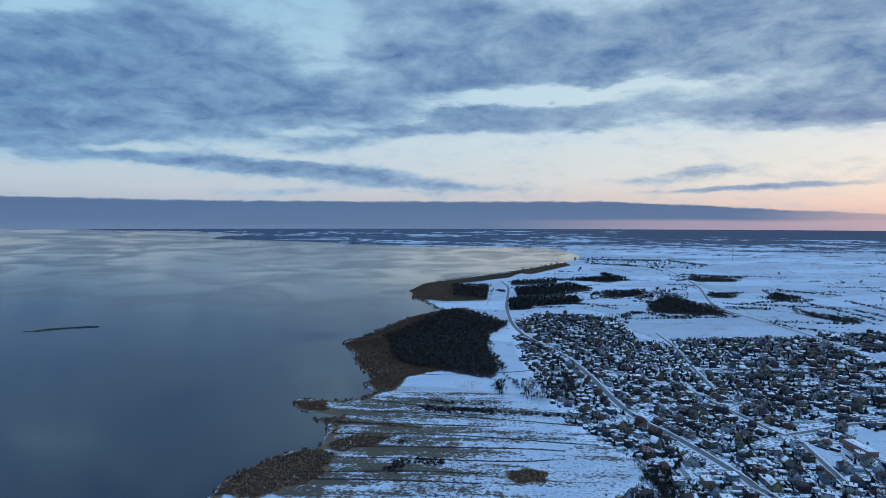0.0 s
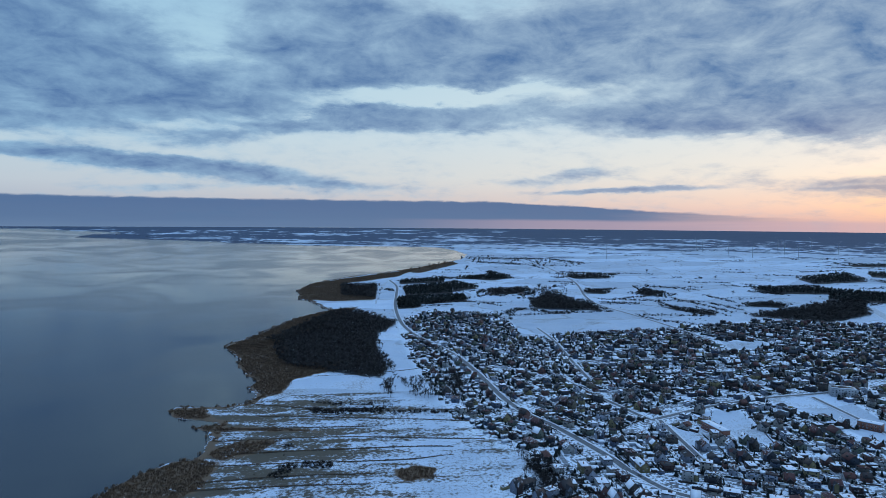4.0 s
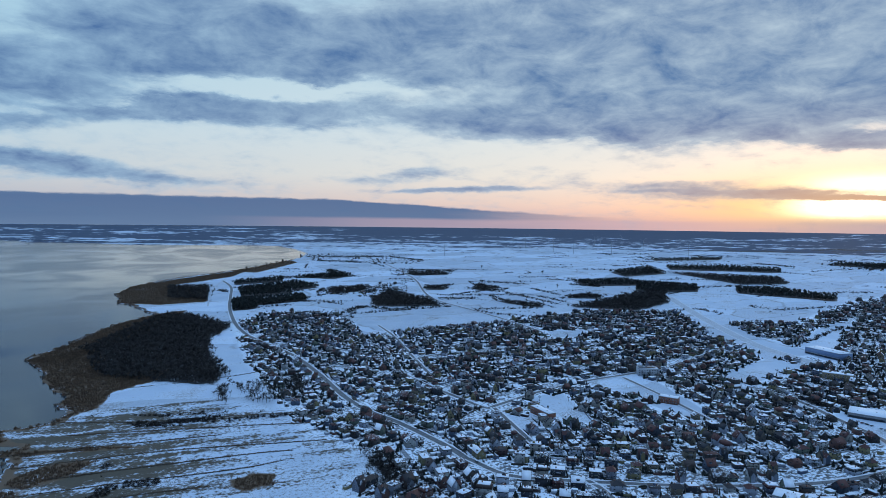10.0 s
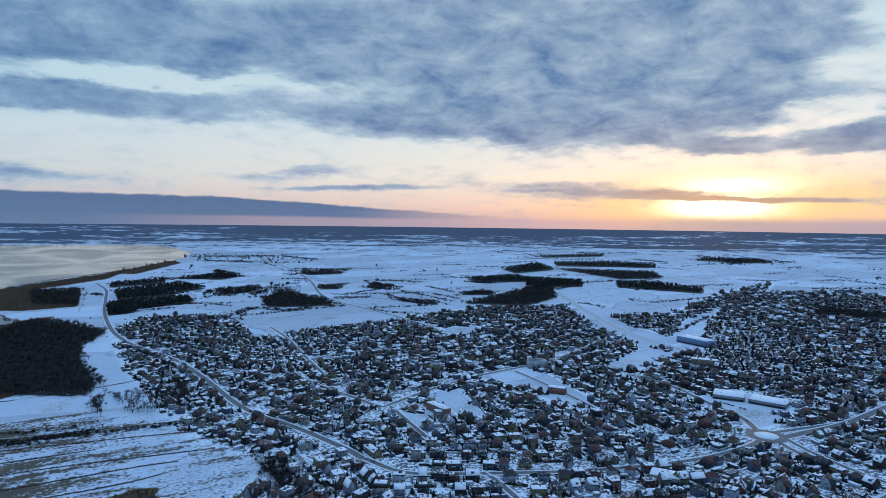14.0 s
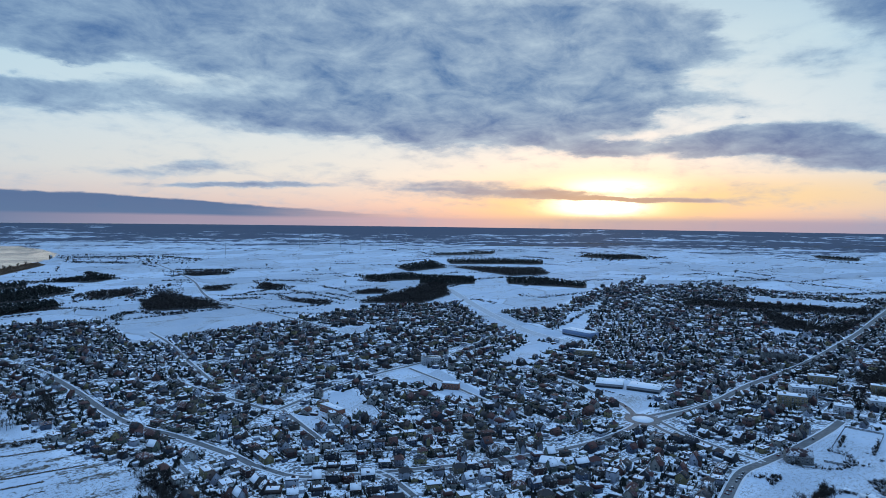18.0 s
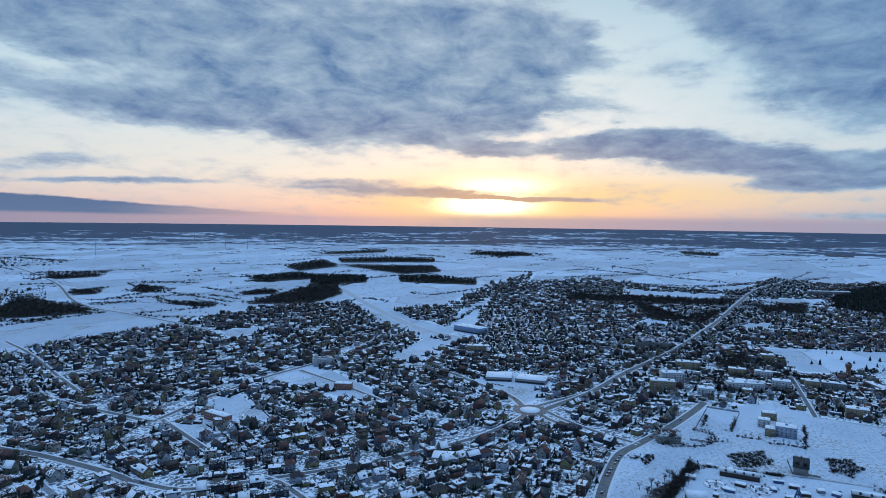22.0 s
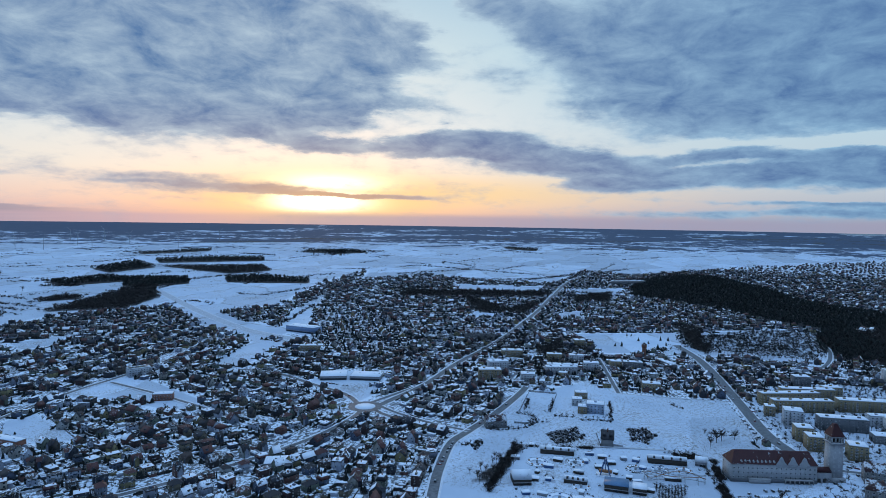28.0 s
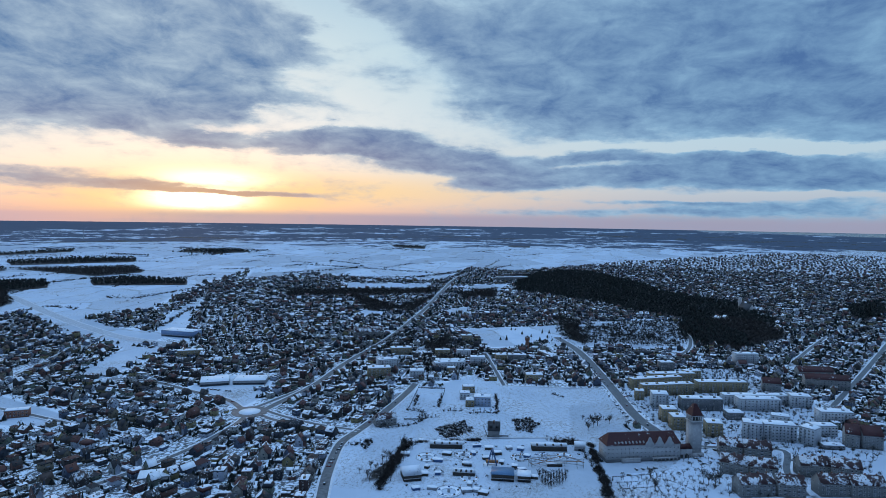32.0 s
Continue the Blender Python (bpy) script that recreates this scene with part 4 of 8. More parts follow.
FIELD_ROWS_A = [
    [(206, 1858), (240, 1825), (290, 1895)],
    [(218, 1508), (300, 1524)],
    [(616, 1991), (674, 1988)],
    [(390, 1637), (429, 1733), (454, 1648), (544, 1731), (645, 1720)],
    [(311, 1360), (389, 1317)],
    [(393, 1331), (399, 1192), (394, 1077)],
    [(210, 1409), (288, 1368)],
    [(431, 1179), (614, 1133)],
    [(715, 1855), (756, 1813)],
    [(956, 1768), (1014, 1688)],
    [(834, 1477), (822, 1286)],
    [(1186, 1721), (1297, 1597)],
    [(949, 1430), (964, 1320)],
    [(938, 1152), (1009, 1081)],
    [(1914, 1962), (2149, 1717)],
    [(895, 1693), (934, 1588)],
    [(1682, 2779), (2020, 2778)],
    [(1987, 2328), (2092, 2216)],
    [(1892, 671), (1900, 503)],
    [(1900, 503), (2124, 345)],
]
FIELD_ROWS_B = [
    [(2162, 255), (2269, 113)],
    [(1416, 458), (1450, 327)],
    [(1587, 285), (1562, 128)],
    [(2333, 256), (2583, 228)],
    [(1211, 194), (1319, 8)],
    [(1089, 318), (1179, 189)],
    [(2210, 923), (2161, 636), (2122, 422)],
    [(1953, 1123), (2024, 1035)],
    [(2970, 819), (2877, 575)],
]
FIELD_ROWS = FIELD_ROWS_A + FIELD_ROWS_B
THICKETS_A = [
    [(156, 1815), (183, 1785)],
    [(190, 1651), (257, 1680)],
    [(166, 1501), (212, 1511)],
    [(249, 1541), (292, 1591), (362, 1616)],
    [(346, 2084), (462, 2022), (532, 2111)],
    [(579, 2216), (547, 2058), (602, 2011)],
    [(397, 1367), (450, 1429), (512, 1365), (577, 1383)],
    [(602, 2685), (921, 2602)],
    [(601, 2525), (760, 2418)],
    [(945, 2595), (1027, 2402)],
    [(825, 2141), (989, 2048)],
    [(724, 1692), (830, 1718)],
    [(684, 1483), (768, 1451)],
    [(840, 1624), (917, 1558)],
    [(1174, 1580), (1230, 1515)],
    [(1029, 1397), (1107, 1362)],
    [(979, 1247), (1214, 1282)],
    [(2202, 1734), (2227, 1604)],
    [(1619, 746), (1624, 592), (1719, 341)],
]
THICKETS_B = [
    [(1784, 273), (1740, 166)],
    [(1253, -13), (1153, -40)],
    [(1279, -63), (1283, -141)],
    [(1218, -107), (1206, -195)],
    [(986, 520), (1055, 416)],
    [(1009, 94), (1134, 6)],
]
THICKETS = THICKETS_A + THICKETS_B

# ---- ground sheet, water and roads ----
EYE_Z, FLAT_R, RIM_R, RIM_POW = 220.0, 1000.0, 4800.0, 1.35
RIM_Z = EYE_Z + RIM_R * math.tan(radians(-0.55))


def lift(r):
    """The land rises gently from the shore plain to the rim of hills."""
    return RIM_Z * np.clip((np.asarray(r, float) - FLAT_R) / (RIM_R - FLAT_R), 0, None) ** RIM_POW


def shrink(r):
    """How much smaller things stand on the rising rim than on the plain."""
    return (EYE_Z - lift(r)) / EYE_Z


def gz(x, y):
    return float(lift(math.hypot(x, y)))


def inside(px, py, poly):
    hit = np.zeros(np.shape(px), bool)
    q = poly[-1]
    for p in poly:
        (x0, y0), (x1, y1) = q, p
        if y0 != y1:
            cross = ((y0 > py) != (y1 > py)) & (px < (x1 - x0) * (py - y0) / (y1 - y0) + x0)
            hit ^= cross
        q = p
    return hit


def line_distance(px, py, pts, closed=False):
    best = np.full(np.shape(px), 1e9)
    pts = list(pts) + ([pts[0]] if closed else [])
    for (x0, y0), (x1, y1) in zip(pts, pts[1:]):
        dx, dy = x1 - x0, y1 - y0
        t = np.clip(((px - x0) * dx + (py - y0) * dy) / (dx * dx + dy * dy + 1e-9), 0, 1)
        best = np.minimum(best, np.hypot(px - x0 - t * dx, py - y0 - t * dy))
    return best


def signed(px, py, poly):
    """Distance into the polygon, negative outside."""
    d = line_distance(px, py, poly, True)
    return np.where(inside(px, py, poly), d, -d)


def ripple(px, py, size, seed):
    """Smooth random relief between -1 and 1, from a few turned waves."""
    rng = np.random.RandomState(seed)
    v = np.zeros(np.shape(px))
    for k in range(9):
        a, f, ph = rng.uniform(0, 6.28), rng.uniform(0.6, 2.2) / size, rng.uniform(0, 6.28)
        v += np.sin((px * np.cos(a) + py * np.sin(a)) * f * 6.28 + ph + 1.3 * np.sin((py * np.cos(a) - px * np.sin(a)) * f * 3.7 + ph))
    return v / 4.5


LAKE = SHORE_NEAR + SHORE_FAR + [(-5200, 4200), (-5200, -3000), (-1500, -3000), (-550, -400), (-300, 200)]
SEA = SEA_SHORE + [(5400, -3000), (5400, -900)]


def water_depth(px, py):
    w = np.maximum(signed(px, py, LAKE), signed(px, py, SEA))
    r = np.hypot(px, py)
    return w + 3.0 * ripple(px, py, 60, 3) * np.clip(r / 900, 0.5, 2.0) + 1.6 * ripple(px, py, 17, 5) * np.clip(1600 / (r + 1), 0, 1)


def soft_areas(px, py, polys, edge):
    m = np.zeros(np.shape(px))
    for poly in polys:
        xs, ys = zip(*poly)
        near = (px > min(xs) - edge) & (px < max(xs) + edge) & (py > min(ys) - edge) & (py < max(ys) + edge)
        if near.any():
            m[near] = np.maximum(m[near], np.clip(signed(px[near], py[near], poly) / edge * 0.5 + 0.5, 0, 1))
    return m


ROADS = {
    "main_street": ROAD_MAIN_STREET, "coast_lane": ROAD_COAST_LANE, "cross_street": ROAD_CROSS_STREET, "school_lane": ROAD_SCHOOL_LANE, "garden_street": ROAD_GARDEN_STREET,
    "mid_street": ROAD_MID_STREET, "allotment_street": ROAD_ALLOTMENT_STREET, "long_street": ROAD_LONG_STREET, "side_street": ROAD_SIDE_STREET, "market_street": ROAD_MARKET_STREET,
    "ring_east": ROAD_RING_EAST, "ring_south": ROAD_RING_SOUTH, "bypass": ROAD_BYPASS, "west_road": ROAD_WEST_ROAD, "field_road": ROAD_FIELD_ROAD, "hill_road": ROAD_HILL_ROAD,
    "hill_street": ROAD_HILL_STREET, "avenue": ROAD_AVENUE, "park_road": ROAD_PARK_ROAD, "water_tower_lane": ROAD_WATER_TOWER_LANE, "field_lane": ROAD_FIELD_LANE, "fair_lane": ROAD_FAIR_LANE,
    "estate_road": ROAD_ESTATE_ROAD, "north_road": ROAD_NORTH_ROAD, "north_street": ROAD_NORTH_STREET, "farm_track": ROAD_FARM_TRACK, "railway": ROAD_RAILWAY,
}


def mesh_object(name, verts, faces, mat, parent=None, label="", smooth=False):
    me = bpy.data.meshes.new(name)
    me.from_pydata(verts, [], faces)
    me.materials.append(mat)
    if smooth:
        me.polygons.foreach_set("use_smooth", [True] * len(me.polygons))
    ob = new(name, me)
    if parent is not None:
        ob.parent = parent
    if label:
        tagged(ob, label)
    return ob


def polar_sheet(name, bearings, radii, height, mat):
    """A sheet over a fan of bearings (degrees from +y, clockwise) and radii."""
    A, R = np.meshgrid(np.radians(bearings), radii, indexing="ij")
    X, Y = R * np.sin(A), R * np.cos(A)
    Z = height(X, Y, R)
    na, nr = A.shape
    idx = np.arange(na * nr).reshape(na, nr)
    quads = np.stack([idx[:-1, :-1], idx[1:, :-1], idx[1:, 1:], idx[:-1, 1:]], -1).reshape(-1, 4)[:, ::-1]
    me = bpy.data.meshes.new(name)
    me.vertices.add(na * nr)
    me.vertices.foreach_set("co", np.stack([X, Y, Z], -1).astype(np.float32).ravel())
    me.loops.add(quads.size)
    me.loops.foreach_set("vertex_index", quads.astype(np.int32).ravel())
    me.polygons.add(len(quads))
    me.polygons.foreach_set("loop_start", np.arange(0, quads.size, 4, dtype=np.int32))
    me.polygons.foreach_set("use_smooth", np.ones(len(quads), bool))
    me.update(calc_edges=True)
    me.materials.append(mat)
    return new(name, me), X.ravel(), Y.ravel(), A.ravel(), R.ravel(), quads


def ground_height(X, Y, R):
    w = water_depth(X, Y)
    shore = np.clip(-w / 6, -1.6, 0.5)
    relief = 0.25 * ripple(X, Y, 90, 11) * np.clip(-w / 40, 0, 1)
    return lift(R) + shore + relief


bearings = np.concatenate([np.arange(-62, 140, 0.3), np.arange(140, 298.5, 4.0), [298.0]])
radii = np.concatenate([[0, 30, 80, 140, 200], np.geomspace(300, RIM_R, 340)])
ground, gx, gy_, ga, gr, gquads = polar_sheet("ground", bearings, radii, ground_height, GROUND)
tagged(ground, "flat snow-covered coastal plain with dry grass showing through", "ground", kind="structure")


def give(me, name, values):
    me.attributes.new(name, "FLOAT", "POINT").data.foreach_set("value", np.asarray(values, np.float32))


STRIPS = [STRIP_A]
gw = water_depth(gx, gy_)
reed_mask = soft_areas(gx, gy_, REEDS, 14)
reed_mask = np.maximum(reed_mask, np.clip(1 - np.abs(gw + 5) / 9, 0, 1) * (gr < 2600) * 0.8)
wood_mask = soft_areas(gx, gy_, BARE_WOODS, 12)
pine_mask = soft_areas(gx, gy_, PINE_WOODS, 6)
open_mask = soft_areas(gx, gy_, OPEN_GROUND, 6)
town_mask = soft_areas(gx, gy_, [TOWN], 20) * (1 - open_mask)
meadow_mask = np.clip(soft_areas(gx, gy_, STRIPS, 25), 0, 1) * np.clip(1.25 + gw / 260, 0.3, 1)
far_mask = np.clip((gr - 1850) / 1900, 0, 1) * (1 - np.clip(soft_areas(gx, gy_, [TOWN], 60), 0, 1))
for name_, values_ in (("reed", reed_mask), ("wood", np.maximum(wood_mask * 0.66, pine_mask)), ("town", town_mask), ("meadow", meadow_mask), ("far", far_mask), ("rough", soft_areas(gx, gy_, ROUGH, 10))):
    give(ground.data, name_, values_)
uvl = ground.data.uv_layers.new(name="bearing")
loop_v = gquads.ravel()
dep = np.degrees(np.arctan((EYE_Z - lift(gr)) / np.maximum(gr, 1)))
uvl.data.foreach_set("uv", np.stack([np.degrees(ga)[loop_v] * 0.33, dep[loop_v] * 5.0], -1).astype(np.float32).ravel())

lake, *_ = polar_sheet("water", np.arange(-150, 30.5, 1.0), np.geomspace(60, RIM_R + 20, 90), lambda X, Y, R: lift(R) - 0.15, WATER)
tagged(lake, "calm grey-blue bay reflecting the evening sky", "water", kind="structure")
sea, *_ = polar_sheet("water_sea", np.arange(84, 126, 1.0), np.geomspace(3800, RIM_R + 20, 20), lambda X, Y, R: lift(R) - 0.15, WATER)
tagged(sea, "distant strip of open sea under the horizon", "water", kind="structure")


def smooth_line(pts, step=10.0):
    """A line eased through its bends, as evenly spaced points."""
    p = np.array(pts, float)
    out = []
    q = np.vstack([2 * p[0] - p[1], p, 2 * p[-1] - p[-2]])
    for i in range(1, len(q) - 2):
        a, b, c, d = q[i - 1:i + 3]
        m = max(2, int(np.linalg.norm(c - b) / step))
        for k in range(m):
            t = k / m
            out.append(0.5 * (2 * b + (c - a) * t + (2 * a - 5 * b + 4 * c - d) * t * t + (3 * b - a - 3 * c + d) * t ** 3))
    out.append(p[-1])
    return np.array(out)


def ribbon(line, left, right, up):
    t = np.gradient(line, axis=0)
    t /= np.linalg.norm(t, axis=1, keepdims=True) + 1e-9
    nrm = np.stack([-t[:, 1], t[:, 0]], 1)
    vs, fs = [], []
    for i, (p, nn) in enumerate(zip(line, nrm)):
        for off in (left, right):
            x, y = p + nn * off
            vs.append((x, y, gz(x, y) + up))
        if i:
            k = 2 * i
            fs.append((k - 2, k - 1, k + 1, k))
    return vs, fs


ROAD_LINES = {}
for road_name, (width, pts) in ROADS.items():
    line = smooth_line(pts)
    ROAD_LINES[road_name] = (width, line)
    lane = width <= 4.5
    rail = road_name == "railway"
    mat = BALLAST if rail else TRACK_MAT if lane or road_name == "bypass" else ROAD_MAT
    extra_up = 0.02 * (list(ROADS).index(road_name) % 9)
    vs, fs = ribbon(line, width / 2, -width / 2, 0.82 + extra_up)
    rd = mesh_object(f"road_{road_name}", vs, fs, mat)
    tagged(rd, "snow-dusted railway embankment across fields" if rail else "narrow lane of packed snow" if lane else "wet dark asphalt road with slush at its edges", "railway" if rail else "road", kind="structure")
    if not lane:
        for side in (1, -1):
            vs, fs = ribbon(line, side * (width / 2 + 1.9), side * (width / 2 - 0.1), 0.86 + extra_up)
            if side < 0:
                fs = [f[::-1] for f in fs]
            pv = mesh_object("pavement", vs, fs, VERGE_MAT, rd)
            tagged(pv, "pavement under ploughed snow")

# ---- kit: meshes, houses, trees ----
def tri_mesh(name, V, F, mats, mat_index=None, smooth=False):
    """One mesh from arrays of vertices and triangles."""
    V, F = np.asarray(V, np.float32), np.asarray(F, np.int32)
    me = bpy.data.meshes.new(name)
    me.vertices.add(len(V))
    me.vertices.foreach_set("co", V.ravel())
    me.loops.add(F.size)
    me.loops.foreach_set("vertex_index", F.ravel())
    me.polygons.add(len(F))
    me.polygons.foreach_set("loop_start", np.arange(0, F.size, 3, dtype=np.int32))
    for m in mats:
        me.materials.append(m)
    if mat_index is not None:
        me.polygons.foreach_set("material_index", np.asarray(mat_index, np.int32))
    if smooth:
        me.polygons.foreach_set("use_smooth", np.ones(len(F), bool))
    me.update(calc_edges=True)
    return me


class Shape:
    """Collects vertices and triangles of one piece."""

    def __init__(self):
        self.v, self.f = [], []

    def face(self, *pts):
        k = len(self.v)
        self.v += [tuple(p) for p in pts]
        self.f += [(k, k + i, k + i + 1) for i in range(1, len(pts) - 1)]
        return self

    def box(self, x0, x1, y0, y1, z0, z1, taper=0.0):
        k = len(self.v)
        t = taper
        self.v += [(x0, y0, z0), (x1, y0, z0), (x1, y1, z0), (x0, y1, z0), (x0 + t, y0 + t, z1), (x1 - t, y0 + t, z1), (x1 - t, y1 - t, z1), (x0 + t, y1 - t, z1)]
        for a, b, c, d in ((0, 3, 2, 1), (4, 5, 6, 7), (0, 1, 5, 4), (1, 2, 6, 5), (2, 3, 7, 6), (3, 0, 4, 7)):
            self.f += [(k + a, k + b, k + c), (k + a, k + c, k + d)]
        return self

    def prism(self, ring, z0, z1):
        """An upright prism over a ring of (x, y)."""
        k, m = len(self.v), len(ring)
        self.v += [(x, y, z0) for x, y in ring] + [(x, y, z1) for x, y in ring]
        for i in range(m):
            j = (i + 1) % m
            self.f += [(k + i, k + j, k + m + j), (k + i, k + m + j, k + m + i)]
        self.f += [(k + m, k + m + i, k + m + i + 1) for i in range(1, m - 1)]
        return self

    def extrude_x(self, ring, x0, x1):
        """A prism along x over a ring of (y, z)."""
        k, m = len(self.v), len(ring)
        self.v += [(x0, y, z) for y, z in ring] + [(x1, y, z) for y, z in ring]
        for i in range(m):
            j = (i + 1) % m
            self.f += [(k + i, k + m + j, k + j), (k + i, k + m + i, k + m + j)]
        self.f += [(k, k + i, k + i + 1) for i in range(1, m - 1)] + [(k + m, k + m + i + 1, k + m + i) for i in range(1, m - 1)]
        return self

    def tube(self, a, b, ra, rb, sides=4):
        a, b = Vector(a), Vector(b)
        d = (b - a).normalized()
        u = d.orthogonal().normalized()
        w = d.cross(u)
        k = len(self.v)
        for c, r in ((a, ra), (b, rb)):
            for i in range(sides):
                t = 2 * math.pi * i / sides
                self.v.append(tuple(c + u * (r * math.cos(t)) + w * (r * math.sin(t))))
        for i in range(sides):
            j = (i + 1) % sides
            self.f += [(k + i, k + j, k + sides + j), (k + i, k + sides + j, k + sides + i)]
        return self

    def mesh(self, name, mat):
        return tri_mesh(name, self.v, self.f, [mat])

    def arrays(self):
        return np.array(self.v, np.float32), np.array(self.f, np.int32)


def part(name, shape, mat, parent, label="", at=None):
    """Links a shape, or a mesh that exists, as one part under a thing."""
    me = shape.mesh(name, mat) if isinstance(shape, Shape) else shape
    ob = new(name, me)
    ob.parent = parent
    if at is not None:
        ob.matrix_local = at
    if label:
        tagged(ob, label)
    return ob


def thing(name, label, category, group="", m=None):
    ob = tagged(new(name), label, category, group)
    if m is not None:
        ob.matrix_world = m
    return ob


def lite(shape, keep=3, swell=2.1):
    """A thinned copy for far off: every third face, swollen about its middle."""
    v, f = np.array(shape.v, np.float32), np.array(shape.f, np.int32)
    t = v[f[::keep]]
    mid = t.mean(1, keepdims=True)
    t = mid + (t - mid) * swell
    out = Shape()
    out.v, out.f = [tuple(p) for p in t.reshape(-1, 3)], [(3 * i, 3 * i + 1, 3 * i + 2) for i in range(len(t))]
    return out


def stem(shape):
    """The lowest tube of a trunk alone."""
    out = Shape()
    out.f = shape.f[:8]
    out.v = shape.v[:max(i for f in out.f for i in f) + 1]
    return out


def scatter(name, templates, places, mat, choose):
    """Many copies of small shapes joined in one mesh. places: rows of x, y, z, turn, width scale, height scale."""
    Vs, Fs, k = [], [], 0
    places = np.asarray(places, float)
    for i, (v, f) in enumerate(templates):
        rows = places[choose == i]
        if not len(rows):
            continue
        c, s = np.cos(rows[:, 3])[:, None], np.sin(rows[:, 3])[:, None]
        x = (v[None, :, 0] * c - v[None, :, 1] * s) * rows[:, 4][:, None] + rows[:, 0][:, None]
        y = (v[None, :, 0] * s + v[None, :, 1] * c) * rows[:, 4][:, None] + rows[:, 1][:, None]
        z = v[None, :, 2] * rows[:, 5][:, None] + rows[:, 2][:, None]
        Vs.append(np.stack([x, y, z], -1).reshape(-1, 3))
        Fs.append((f[None] + (np.arange(len(rows)) * len(v))[:, None, None]).reshape(-1, 3) + k)
        k += len(rows) * len(v)
    return new(name, tri_mesh(name, np.concatenate(Vs), np.concatenate(Fs), [mat]))


# --- houses ---
WIN_W, WIN_H = 1.3, 1.35


def window_mesh(w=WIN_W, h=WIN_H, name="window"):
    """A frame with a pane set back in it, as one piece; it faces -y."""
    def ring(x, z0, z1, y):
        return [(-x, y, z0), (x, y, z0), (x, y, z1), (-x, y, z1)]
    b = 0.13
    rings = [ring(w / 2, 0, h, 0.03), ring(w / 2, 0, h, -0.08), ring(w / 2 - b, b, h - b, -0.08), ring(w / 2 - b, b, h - b, -0.02)]
    v = [p for r in rings for p in r]
    f = []
    for k in range(3):
        for i in range(4):
            j = (i + 1) % 4
            a, c = 4 * k, 4 * k + 4
            f += [(a + i, a + j, c + j), (a + i, c + j, c + i)]
    f += [(12, 13, 14), (12, 14, 15)]
    return tri_mesh(name, v, f, [FRAME_MAT, GLASS], [0] * (len(f) - 2) + [1, 1])


